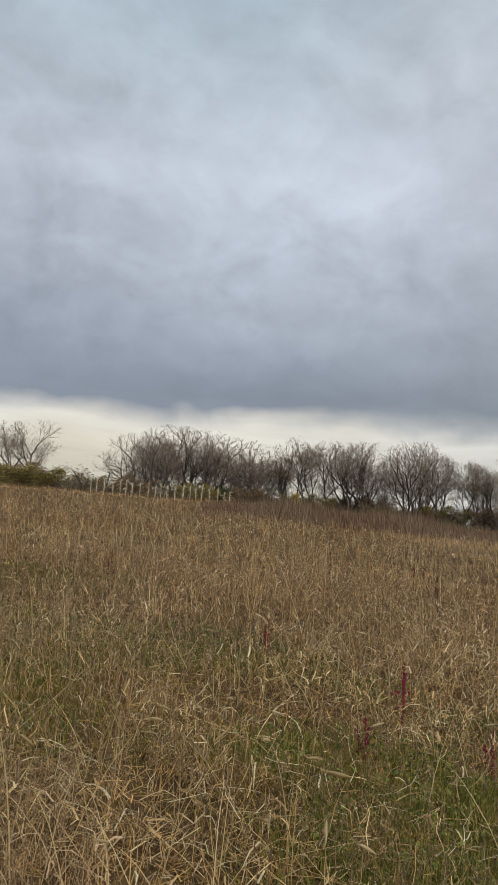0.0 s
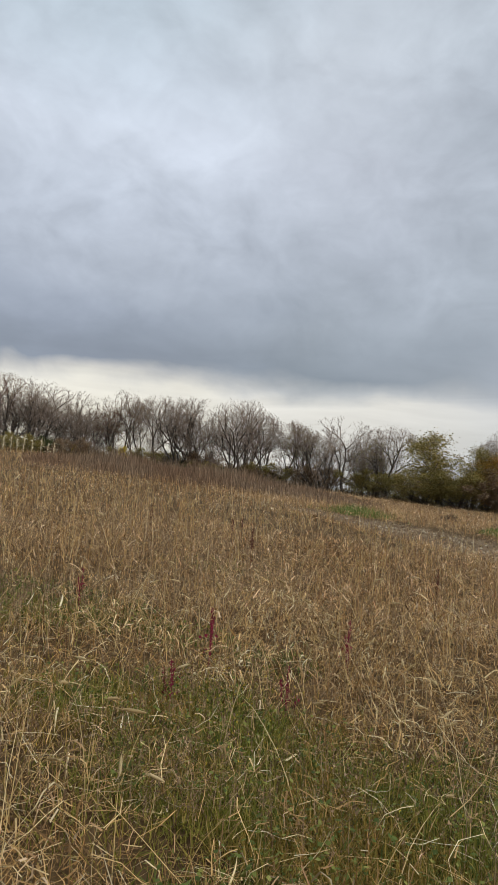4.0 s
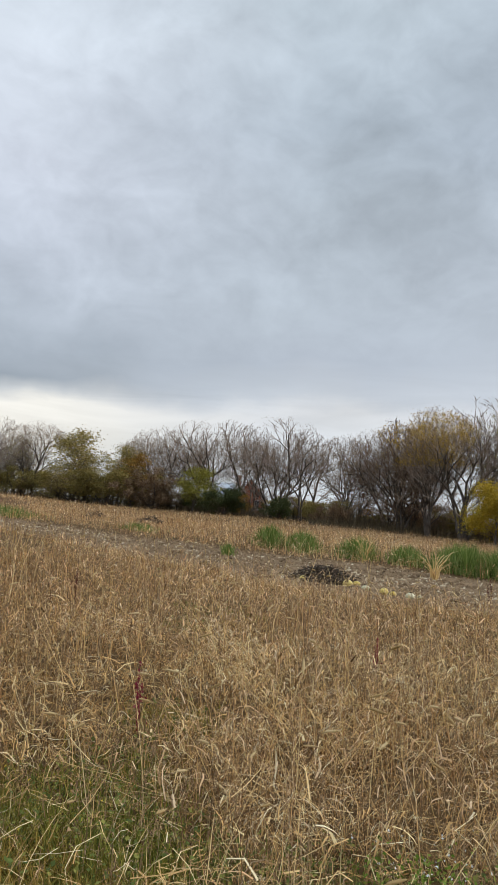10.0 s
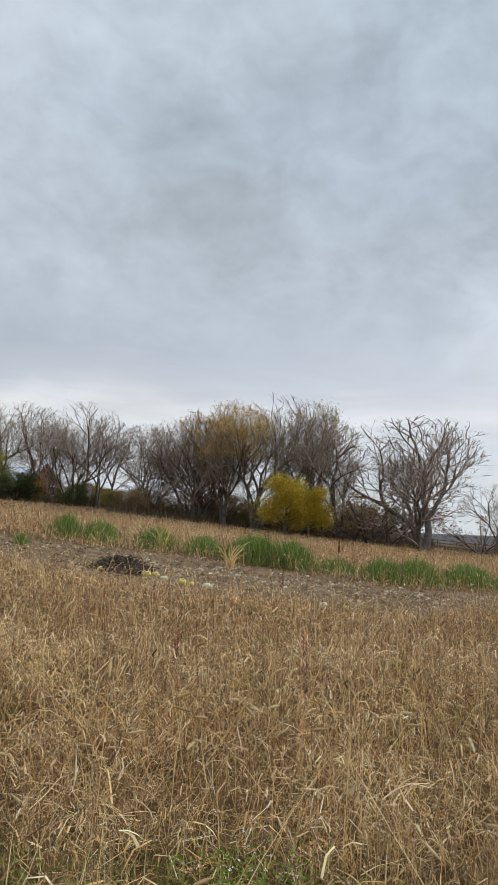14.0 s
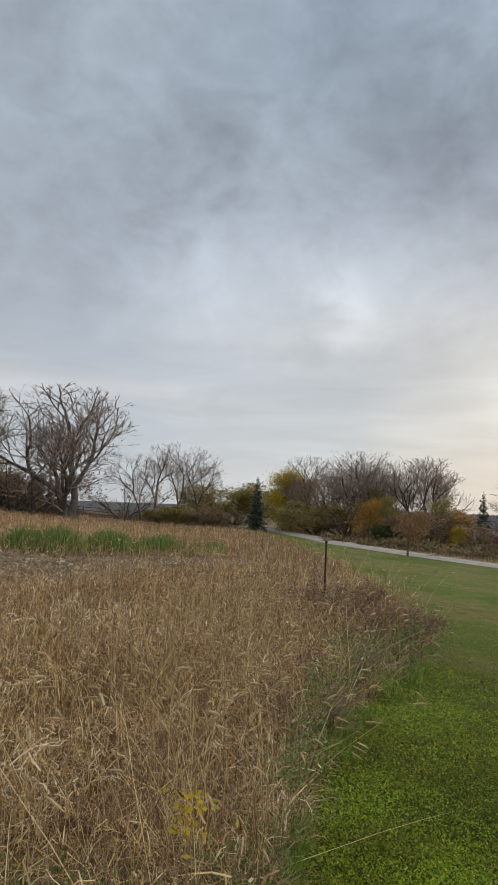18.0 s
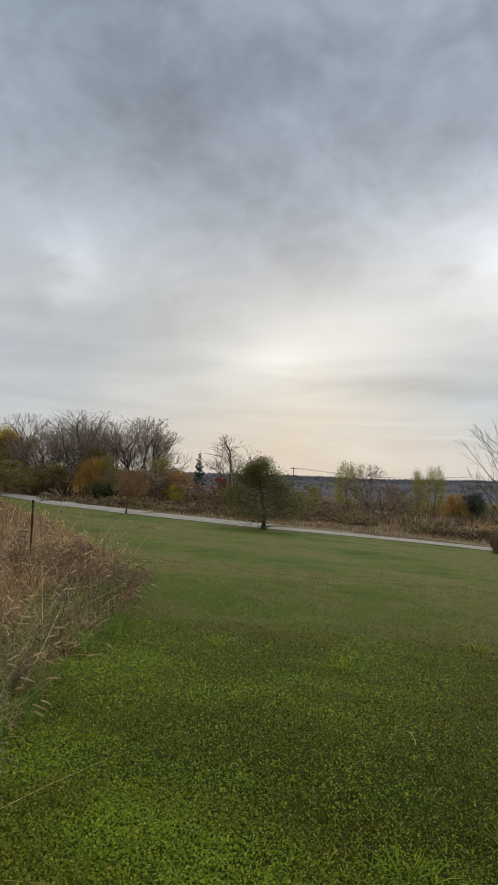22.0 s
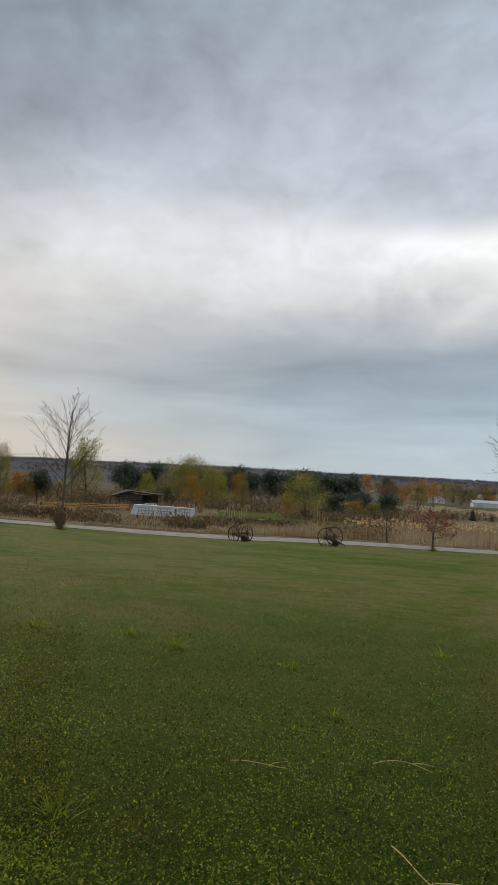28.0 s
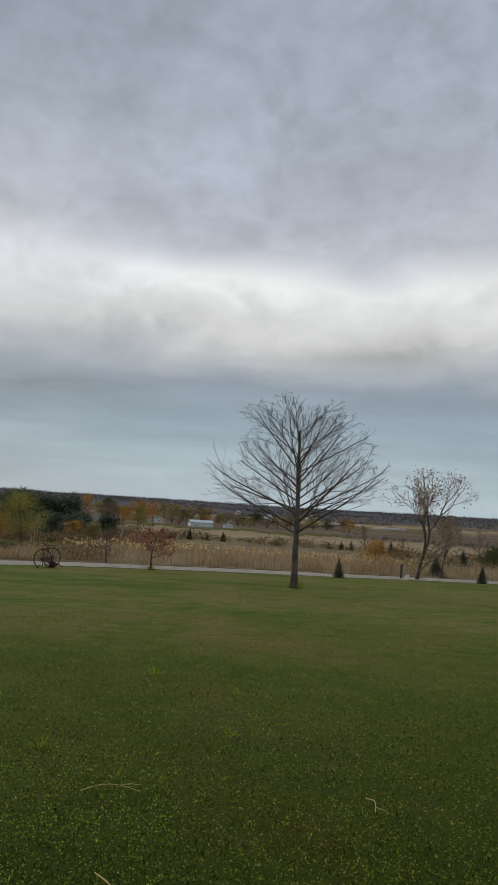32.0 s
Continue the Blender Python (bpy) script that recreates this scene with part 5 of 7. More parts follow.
def grow(name, kind, seed, height, leaves=None, twigs=None, per=1, size=0.13, keep=1.0, trim=False, low=0.0, high=1.0, spread=0.22, leaf_part="crown"):
    """A tree or shrub standing at the origin: trunk with limbs, twigs, and leaves if it has any."""
    g, spec = Growth(seed), spec_of(kind)
    if trim:
        spec["levels"] -= 1
        spec["fine"] *= 1.4
        per = max(1, per)
    for q in range(spec["stems"]):
        if spec.get("fork"):
            a, t = 6.28 * q / spec["stems"] + g.rng.uniform(0, 1.2), spec["tilt"] * g.rng.uniform(0.5, 1.2)
            k = 1.0 if q == 0 else g.rng.uniform(0.72, 1.0)
            g.fork((math.cos(a) * 0.1, math.sin(a) * 0.1, -0.12), (math.cos(a) * math.sin(t), math.sin(a) * math.sin(t), math.cos(t)), height * spec["bole"] * k, height * spec["girth"] * k, 0, spec)
            continue
        a = 6.28 * q / spec["stems"] + g.rng.uniform(0, 1.0)
        t = spec["tilt"] * g.rng.uniform(0.5, 1.2)
        h = (math.cos(a) * math.sin(t), math.sin(a) * math.sin(t), math.cos(t))
        off = 0.0 if spec["stems"] == 1 else 0.012 * height
        g.limb((math.cos(a) * off, math.sin(a) * off, -0.12), h, height * spec["length"] * (1 if q == 0 else g.rng.uniform(0.75, 1.0)), height * spec["girth"], 0, spec)
    if spec.get("fork") or kind == "oak":
        # bring the grown crown to the height asked for
        tip = np.array(g.ends)
        k = height / float(np.quantile(tip[:, 2], 0.98))
        wide_ = float(np.quantile(np.hypot(tip[:, 0], tip[:, 1]), 0.93)) * k

        def rounded(c):
            c = np.asarray(c) * k
            mid = np.array([0, 0, 0.52 * height])
            e = np.sqrt((c[..., 0] ** 2 + c[..., 1] ** 2) / wide_ ** 2 + ((c[..., 2] - mid[2]) / (0.48 * height)) ** 2)
            shrunk = 0.76 + 0.36 * np.tanh((e - 0.76) / 0.42)
            f_ = np.where((e > 0.76) & (c[..., 2] > 0.3 * height), shrunk / np.maximum(e, 0.1), 1.0)
            return mid + (c - mid) * f_[..., None]

        for lot in (g.wood, g.twig):
            lot[:] = [(rounded(c), t) for c, t in lot]
        g.ends = list(rounded(tip))
    top = new(name)
    part_mesh("trunk", mesh_of("trunk", *joined(g.wood), BARK), top)
    part_mesh("branchwork", mesh_of("branchwork", *joined(g.twig), twigs or TWIG), top)["kind"] = "stuff"
    if leaves:
        at = np.array(g.ends)
        z = at[:, 2] / height
        at = at[(z >= low) & (z <= high) & (g.rng.random(len(at)) < keep)]
        part_mesh(leaf_part, mesh_of(leaf_part, *leaf_cards(g.rng, at, size, spread, per), LEAF[leaves]), top)["kind"] = "stuff"
    return top


def conifer(name, seed, height, width, n=3400):
    """A spruce: straight stem, drooping whorls of needled boughs."""
    rng_ = np.random.default_rng(seed)
    top = new(name)
    part_mesh("trunk", mesh_of("trunk", *tube([(0, 0, -0.1), (0, 0, height * 0.5), (0, 0, height)], [height * 0.022, height * 0.014, 0.01], 7), BARK), top)
    s = 1 - np.sqrt(rng_.random(n))
    z = height * (0.05 + 0.97 * s)
    reach = width / 2 * (1 - s) ** 0.9 * (0.72 + 0.28 * np.sin(s * 55 + rng_.normal(0, 0.5, n))) + 0.03
    r = reach * rng_.random(n) ** 0.45
    a = rng_.uniform(0, 6.28, n)
    c = np.stack([np.cos(a) * r, np.sin(a) * r, z - r * 0.25], 1)
    out_ = np.stack([np.cos(a), np.sin(a), rng_.uniform(-0.5, 0.1, n)], 1)
    wide_ = np.stack([-np.sin(a), np.cos(a), rng_.normal(0, 0.4, n)], 1)
    l = (height * 0.03 * math.sqrt(3400 / n) * rng_.uniform(0.6, 1.4, n) * (1.15 - 0.6 * s))[:, None]
    co_ = np.stack([c - out_ * l, c + wide_ * l * 0.4, c + out_ * l, c - wide_ * l * 0.4], 1).reshape(-1, 3)
    part_mesh("crown", mesh_of("crown", co_, np.arange(n * 4).reshape(-1, 4), LEAF["conifer"]), top)["kind"] = "stuff"
    return top


STOCK = {}


def plant(key, az, d, height, turn_=0.0, label="", category="tree", name="tree", group="", sink=0.0, wide=1.0, **how):
    """Sets a tree at a bearing and distance, of a given height; alike trees share their meshes."""
    p = spot(az, d)
    m = Matrix.Translation((p.x, p.y, p.z - sink)) @ Matrix.Rotation(radians(turn_), 4, "Z")
    if key not in STOCK:
        how = dict(how)
        made = conifer(name, how["seed"], 10.0, how["width"], 2000 if "trim" in how else 3400) if how["kind"] == "conifer" else grow(name, height=10.0, **how)
        tagged(made, label, category, group)
        STOCK[key] = made
        made.matrix_basis = m @ Matrix.Diagonal((height / 10 * wide, height / 10 * wide, height / 10, 1))
        return made
    ob = copy_thing(STOCK[key], m)
    ob.name = name
    ob.scale = (height / 10 * wide, height / 10 * wide, height / 10)
    return tagged(ob, label, category, group)

BARE = dict(label="bare grey-brown tree with fine twigs in the hedgerow", group="hedgerow trees")
DARK = dict(label="dark multi-stemmed bare tree in the hedgerow", group="hedgerow trees")
kinds = {
    "bare_a": dict(kind="vase", seed=3, leaves="brown", keep=0.45, size=0.030, spread=0.10), "bare_b": dict(kind="thicket", seed=8, leaves="brown", keep=0.5, size=0.030, spread=0.10), "bare_c": dict(kind="vase", seed=21, leaves="brown", keep=0.12, size=0.03, spread=0.1),
    "bare_d": dict(kind="thicket", seed=33, leaves="brown", keep=0.45, size=0.030, spread=0.10), "bare_f": dict(kind="crown", seed=15, leaves="brown", keep=0.4, size=0.030, spread=0.10), "bare_e": dict(kind="spreading", seed=14),
    "rusty": dict(kind="thicket", seed=41, twigs=TWIG_RED, leaves="brown", keep=0.6, size=0.05),
    "tuft": dict(kind="vase", seed=52, leaves="brown", keep=0.7, size=0.038, spread=0.12),
    "olive": dict(kind="round", seed=61, leaves="olive", per=11, size=0.105, spread=0.5),
    "lime": dict(kind="round", seed=62, leaves="lime", per=9, size=0.115, spread=0.5),
    "yellow": dict(kind="round", seed=63, leaves="yellow", per=22, size=0.12, spread=0.6),
    "orange": dict(kind="round", seed=64, leaves="orange", per=7, size=0.12, spread=0.5),
    "brown": dict(kind="bush", seed=65, leaves="brown", per=6, size=0.14, spread=0.35),
    "red": dict(kind="round", seed=66, leaves="red", per=6, size=0.13, spread=0.3),
    "green": dict(kind="bush", seed=67, leaves="green", per=8, size=0.145, spread=0.45),
    "olive_bush": dict(kind="bush", seed=68, leaves="olive", per=7, size=0.14, spread=0.45),
    "bare_bush": dict(kind="bush", seed=69, leaves="brown", keep=0.3, size=0.16),
    "willow": dict(kind="round", seed=70, leaves="lime", per=7, keep=0.9, size=0.11, spread=0.6),
    "pine": dict(kind="round", seed=75, leaves="conifer", per=5, size=0.26, spread=0.65),
    "spruce": dict(kind="conifer", seed=71, width=6.2), "cypress": dict(kind="conifer", seed=72, width=3.8),
    "golden_top": dict(kind="fan", seed=73, leaves="gold", keep=0.85, per=2, low=0.55, size=0.055, spread=0.14), "bare_fan": dict(kind="fan", seed=58, leaves="brown", keep=0.25, size=0.03, spread=0.1),
    "mixed": dict(kind="thicket", seed=74, leaves="lime", keep=0.25, size=0.055),
}
LABELS = {
    "bare": ("bare grey-brown tree with fine twigs in the hedgerow", "tree", "tree"),
    "rusty": ("rust-brown tree with reddish twigs and dead leaves", "tree", "tree"),
    "tuft": ("nearly bare tree with a few brown leaves", "tree", "tree"),
    "olive": ("dull olive leafy tree in autumn colour", "tree", "tree"),
    "lime": ("yellow-green leafy tree in autumn colour", "tree", "tree"),
    "yellow": ("bright yellow leafy shrub under bare trees", "shrub", "shrub"),
    "orange": ("orange-brown leafy tree in autumn colour", "tree", "tree"),
    "brown": ("brown withered shrub in the hedgerow", "shrub", "shrub"),
    "red": ("dark red leafed tree in autumn colour", "tree", "tree"),
    "green": ("dark green dense shrub in the hedgerow", "shrub", "shrub"),
    "olive_bush": ("olive-brown dense shrub in the hedgerow", "shrub", "shrub"),
    "bare_bush": ("grey twiggy shrub with few dead leaves", "shrub", "shrub"),
    "willow": ("yellowing willow with a loose airy crown", "tree", "tree"),
    "pine": ("broad dark green pine with a rounded crown", "conifer", "conifer"),
    "spruce": ("dark green spruce with a pointed top", "conifer", "conifer"),
    "cypress": ("narrow dark green conifer", "conifer", "conifer"),
    "golden_top": ("tall many-stemmed tree with yellow leaves in its crown", "tree", "tree"),
    "mixed": ("many-stemmed tree with thin yellow-green leaves", "tree", "tree"),
}


def stand(key, az, d, top, wide=1.0, group=""):
    """A plant whose top stands at an elevation angle seen from the eye."""
    if kinds[key]["kind"] in ("vase", "thicket", "spreading"):
        wide *= 0.82
    z = float(spot(az, d).z)
    h = EYE + d * math.tan(radians(top)) - z
    lab = LABELS[key] if key in LABELS else LABELS[key.split("_")[0]]
    if group == "valley trees":
        key, far = key + "_far", dict(kinds[key])
        far["size"] = far["size"] * 0.95 if "size" in far else 0.15
        far["keep"] = min(1.0, far["keep"] * 1.6) if "keep" in far else 1.0
        far["per"] = far["per"] * 2 if "per" in far else 3
        far["trim"] = True
        far["kind"] = "round" if far["kind"] == "bush" else far["kind"]
        kinds.setdefault(key, far)
    return plant(key, az, d, h, turn_=(az * 77.7) % 360, label=lab[0], category=lab[1], name=lab[2], wide=wide, group=group, **kinds[key])


# hedgerow on the rise, from the north round to the east
for key, az, d, top, wide in (
    ("bare_a", -18.3, 135, 8.6, 1.30), ("bare_c", -16.4, 135, 8.7, 1.17), ("olive_bush", -20.5, 118, 5.6, 2.2), ("brown", -18.0, 118, 5.4, 2.0),
    ("olive_bush", -15.5, 118, 5.3, 2.0), ("bare_bush", -13.0, 116, 5.6, 2.2), ("bare_bush", -11.0, 114, 6.0, 2.0),
    ("bare_bush", -9.5, 112, 6.2, 1.6), ("bare_b", -8.0, 110, 8.6, 1.56), ("rusty", -5.6, 108, 9.2, 1.69), ("bare_d", -3.4, 106, 9.3, 1.56), ("bare_b", -1.4, 104, 8.8, 1.43), ("green", -3.6, 100, 4.6, 1.6), ("green", -1.6, 100, 4.7, 1.5),
    ("bare_bush", -0.2, 102, 5.2, 1.8), ("bare_d", 1.7, 102, 8.5, 1.30), ("rusty", 4.1, 102, 8.9, 1.17), ("tuft", 5.4, 104, 8.4, 1.04), ("yellow", 0.9, 99, 4.3, 0.7), ("yellow", 4.6, 98, 4.5, 0.8),
    ("bare_bush", 3.0, 101, 4.6, 2.2), ("tuft", 7.2, 102, 8.8, 1.30), ("bare_b", 9.0, 100, 8.9, 1.43), ("bare_d", 11.2, 100, 8.8, 1.30), ("bare_b", 13.8, 98, 9.1, 1.43), ("bare_e", 16.0, 99, 8.3, 1.17), ("tuft", 17.8, 99, 7.8, 1.17),
    ("green", 10.0, 99, 3.8, 2.0), ("green", 13.0, 98, 3.7, 2.2), ("bare_bush", 16.5, 98, 4.2, 2.0), ("mixed", 19.3, 99, 7.6, 0.9),
    ("bare_c", 22.4, 96, 8.5, 1.5), ("bare_bush", 20.8, 96, 4.8, 1.8), ("tuft", 20.4, 98, 6.9, 1.3), ("bare_b", 21.4, 99, 6.6, 1.2), ("olive_bush", 24.9, 97, 4.3, 1.7), ("mixed", 25.4, 97, 6.6, 1.1), ("tuft", 26.0, 97, 7.7, 1.43), ("mixed", 24.0, 98, 5.5, 1.0),
    ("olive", 30.0, 95, 7.1, 1.6), ("olive_bush", 29.0, 94, 4.6, 1.8), ("olive_bush", 31.6, 94, 4.9, 1.8), ("bare_bush", 28.0, 95, 4.4, 2.0), ("olive", 32.6, 95, 6.0, 1.4), ("orange", 33.6, 94, 5.5, 1.2),
    ("bare_b", 36.0, 97, 7.9, 1.30), ("brown", 35.5, 94, 4.7, 1.6), ("lime", 38.6, 92, 4.8, 1.6), ("bare_d", 39.7, 97, 8.4, 1.30), ("green", 41.0, 92, 3.5, 1.8), ("orange", 42.6, 92, 2.7, 1.2),
    ("bare_a", 42.3, 97, 8.8, 1.17), ("bare_d", 45.2, 94, 8.9, 1.17), ("bare_e", 47.3, 93, 8.3, 1.17), ("green", 45.6, 91, 2.8, 1.1), ("tuft", 50.4, 90, 7.9, 1.17), ("olive_bush", 49.2, 88, 2.7, 1.8),
    ("orange", 52.4, 88, 1.9, 2.0), ("bare_bush", 51.0, 90, 3.8, 1.6), ("bare_b", 54.3, 86, 8.4, 1.30), ("rusty", 56.0, 84, 9.0, 1.43), ("golden_top", 57.4, 80, 9.7, 1.1), ("bare_fan", 60.0, 78, 10.6, 1.3), ("bare_fan", 55.2, 82, 8.0, 1.1), ("mixed", 63.4, 80, 10.2, 1.1),
    ("yellow", 62.3, 72, 3.9, 1.35), ("yellow", 64.3, 73, 3.2, 1.3), ("bare_e", 66.6, 78, 9.2, 1.30), ("tuft", 65.4, 80, 8.8, 1.17), ("bare_bush", 69.0, 77, 4.9, 1.5), ("bare_bush", 68.0, 77, 2.5, 2.2),
    ("bare_f", 73.2, 74, 9.3, 1.45), ("bare_bush", 70.6, 77, 4.0, 1.4), ("bare_bush", 77.6, 88, 2.6, 1.5), ("bare_a", 80.2, 95, 4.9, 1.30), ("bare_c", 81.8, 95, 5.2, 1.43), ("bare_a", 83.2, 98, 4.5, 1.17),
    ("olive_bush", 82.6, 92, 0.2, 2.2), ("brown", 84.6, 90, 0.1, 2.4), ("olive_bush", 80.5, 90, -0.1, 2.2),
    ("olive_bush", 86.4, 112, 2.4, 2.1), ("spruce", 88.2, 90, 2.6, 0.8), ("yellow", 90.4, 104, 2.9, 1.3), ("orange", 92.2, 104, 2.4, 1.4), ("olive", 91.0, 108, 2.6, 1.4),
    ("bare_b", 93.2, 98, 4.5, 1.56), ("bare_d", 95.4, 95, 4.7, 1.56), ("olive_bush", 93.0, 92, 0.9, 2.2), ("bare_bush", 95.4, 90, 1.8, 2.0), ("olive", 96.8, 90, 1.9, 1.3), ("bare_d", 98.4, 92, 4.8, 1.43), ("bare_b", 100.6, 92, 4.6, 1.43), ("bare_a", 102.6, 94, 4.5, 1.43),
    ("olive", 99.0, 84, 1.2, 1.3), ("orange", 97.2, 82, 0.9, 1.1), ("green", 98.3, 80, -0.8, 1.4), ("brown", 101.6, 80, 0.6, 2.0), ("olive", 103.4, 84, 1.2, 1.4), ("spruce", 105.9, 88, 2.0, 0.8), ("orange", 104.6, 78, 0.2, 1.2), ("yellow", 104.0, 76, -0.9, 1.2),
    ("red", 107.6, 74, -0.2, 1.3), ("red", 108.8, 73, -0.8, 1.0), ("bare_bush", 106.4, 76, 1.4, 1.8), ("bare_e", 108.6, 84, 3.3, 1.43), ("bare_bush", 110.4, 84, 1.0, 2.2), ("olive_bush", 113.0, 90, -0.9, 2.0), ("bare_bush", 115.5, 92, -1.4, 2.4),
    ("willow", 117.9, 95, 1.2, 0.9), ("tuft", 119.6, 92, 1.4, 1.17), ("bare_bush", 120.8, 92, 0.8, 1.3), ("willow", 123.4, 98, 0.7, 0.7), ("willow", 124.7, 98, 1.0, 0.7), ("orange", 126.0, 100, -1.0, 1.6), ("pine", 127.4, 102, -0.9, 1.5),
    ("willow", 131.2, 98, 1.7, 0.9), ("bare_a", 130.2, 100, 0.9, 1.04), ("lime", 115.2, 120, -0.6, 1.0), ("brown", 116.5, 84, -2.4, 2.6), ("brown", 121.8, 82, -2.6, 3.0), ("brown", 125.4, 84, -2.6, 3.0),
):
    stand(key, az, d, top, wide=wide, group="hedgerow trees")

# a second row behind, so that the crowns overlap
for q, (az, top) in enumerate(((-9.2, 7.6), (-6.6, 8.9), (-4.6, 9.1), (-2.5, 8.8), (-0.4, 7.9), (0.8, 8.0), (2.8, 8.5), (6.2, 8.2), (8.1, 8.6), (10.0, 8.7), (12.4, 8.7), (14.8, 8.5), (16.9, 7.7), (18.6, 6.8), (23.6, 7.6), (24.9, 7.3), (27.0, 7.2), (34.6, 7.0), (37.2, 7.9), (38.4, 8.0), (40.8, 8.3), (43.4, 8.5), (46.3, 8.4), (48.6, 7.6), (49.7, 7.6), (51.4, 7.4), (53.4, 7.7), (55.2, 8.2), (67.8, 8.0), (79.0, 4.0), (94.2, 4.4), (96.9, 4.5), (99.6, 4.6), (101.7, 4.4))):
    if q % 2:
        stand(("bare_d", "bare_b", "tuft", "bare_a", "bare_c")[q % 5], az, 103 if az < 50 else (86 if az < 70 else 96), top, wide=1.0 + 0.15 * (q % 3), group="hedgerow trees")

# low shrubs closing the foot of the hedgerow
for q in range(22):
    stand(("bare_bush", "brown", "bare_bush", "olive_bush")[q % 4], 35.5 + q * 1.62, (95 if q < 9 else 84) + 1.5 * (q % 3), (1.4 if 2 < q < 7 else 2.5) + 0.7 * math.sin(q * 2.1) - 0.02 * q, wide=1.4 + 0.3 * (q % 3), group="hedgerow shrubs")
for q in range(26):
    stand(("bare_bush", "brown", "olive_bush", "bare_bush")[q % 4], -10.5 + q * 1.22, 98 + 2 * (q % 3), 4.75 + 0.45 * math.sin(q * 2.3) - 0.028 * q, wide=1.5 + 0.3 * (q % 3), group="hedgerow shrubs")

# single trees on the lawn and along the lane
plant("small_orange", 100.2, 55.5, 3.3, 30, "small orange-brown tree on the lawn edge", "tree", "tree", kind="small", seed=85, leaves="rust", per=6, size=0.12, spread=0.45, keep=0.8, wide=1.25)
plant("apple", 111.3, 47, 4.75, 40, "small leafy olive-green fruit tree on the lawn", "tree", "tree", kind="apple", seed=81, leaves="orchard", per=9, size=0.085, spread=0.42, keep=0.85, wide=1.6)
plant("sapling", 129.5, 50, 9.0, 0, "slender bare tree with upswept shoots on the lawn", "tree", "tree", kind="sapling", seed=82, twigs=TWIG_DARK, wide=1.15)
plant("oak", 170.4, 38, 10.5, 20, "bare spreading lawn tree with a straight grey trunk", "tree", "tree", kind="oak", seed=83, twigs=TWIG_DARK, wide=1.1)
plant("leafy", 180.0, 77, 11.9, 0, "nearly bare tree with brown leaves in its crown", "tree", "tree", kind="vase", seed=84, leaves="brown", keep=0.2, low=0.3, size=0.09)
plant("small_red", 158.9, 57, 3.3, 80, "small tree with russet red leaves beside the lane", "tree", "tree", kind="small", seed=86, leaves="red", per=1, size=0.22, spread=0.3, keep=0.7, wide=1.5)
plant("small_bare", 155.4, 63.5, 3.4, 10, "small bare dark tree beyond the lane", "tree", "tree", kind="small", seed=87, twigs=TWIG_DARK, leaves="brown", keep=0.12, size=0.12, wide=1.35)
stand("spruce", 173.9, 66, -3.55, wide=1.15)


# ---- built things ----
def box(size, at=(0, 0, 0), turn_=(0, 0, 0), bevel=0.0):
    """A box with worn edges, in one bmesh."""
    bm = bmesh.new()
    bmesh.ops.create_cube(bm, size=1.0)
    bmesh.ops.scale(bm, vec=size, verts=bm.verts)
    if bevel:
        bmesh.ops.bevel(bm, geom=bm.edges[:], offset=bevel, segments=1, affect="EDGES")
    bm.transform(pose(*at, *turn_))
    return bm


def rod(a, b, r0, r1=None, k=8):
    """A round bar from a to b."""
    bm = bmesh.new()
    a, b = Vector(a), Vector(b)
    bmesh.ops.create_cone(bm, cap_ends=True, segments=k, radius1=r0, radius2=r0 if r1 is None else r1, depth=(b - a).length)
    bm.transform(Matrix.Translation((a + b) / 2) @ (b - a).to_track_quat("Z", "Y").to_matrix().to_4x4())
    return bm


def prism(outline, depth):
    """An outline in x and z, drawn out along y from 0 to depth."""
    bm = bmesh.new()
    front = [bm.verts.new((x, 0, z)) for x, z in outline]
    back_ = [bm.verts.new((x, depth, z)) for x, z in outline]
    bm.faces.new(front)
    bm.faces.new(back_[::-1])
    for i in range(len(outline)):
        j = (i + 1) % len(outline)
        bm.faces.new((front[j], front[i], back_[i], back_[j]))
    bmesh.ops.recalc_face_normals(bm, faces=bm.faces[:])
    return bm


def thing(name, label, category, az, d, turn_=0.0, group="", lift=0.0):
    """An empty on the ground: x to its right, y away from the eye, z up."""
    p = spot(az, d)
    e = new(name)
    e.matrix_basis = Matrix.Translation((p.x, p.y, p.z + lift)) @ Matrix.Rotation(radians(turn_ - az), 4, "Z")
    return tagged(e, label, category, group)


WOOD = plain("weathered_wood", (0.12, 0.10, 0.085), (0.24, 0.21, 0.18), 3.0, 0.9, 0.15, 0.4)
LOG = plain("dark_log_wood", (0.06, 0.05, 0.045), (0.13, 0.11, 0.095), 2.0, 0.9, 0.15, 0.4)
ROOF_DARK = plain("dark_shingles", (0.035, 0.033, 0.034), (0.07, 0.066, 0.064), 2.0, 0.9, 0.1, 0.3)
ROOFING = plain("grey_roofing", (0.10, 0.11, 0.125), (0.16, 0.17, 0.19), 1.5, 0.7, 0.3, 0.2)
METAL_ROOF = plain("pale_metal_roof", (0.40, 0.43, 0.46), (0.55, 0.58, 0.60), 0.7, 0.45, 0.5)
BRICK = plain("red_brick", (0.20, 0.08, 0.05), (0.32, 0.13, 0.085), 4.0, 0.9, 0.2, 0.3)
SIDING = plain("pale_siding", (0.60, 0.62, 0.62), (0.74, 0.75, 0.74), 1.0, 0.6, 0.3)
TEAL = plain("grey_green_siding", (0.28, 0.36, 0.36), (0.38, 0.46, 0.45), 1.0, 0.6, 0.3)
FILM = plain("white_plastic_film", (0.66, 0.68, 0.70), (0.82, 0.83, 0.84), 1.5, 0.35, 0.5, 0.2)
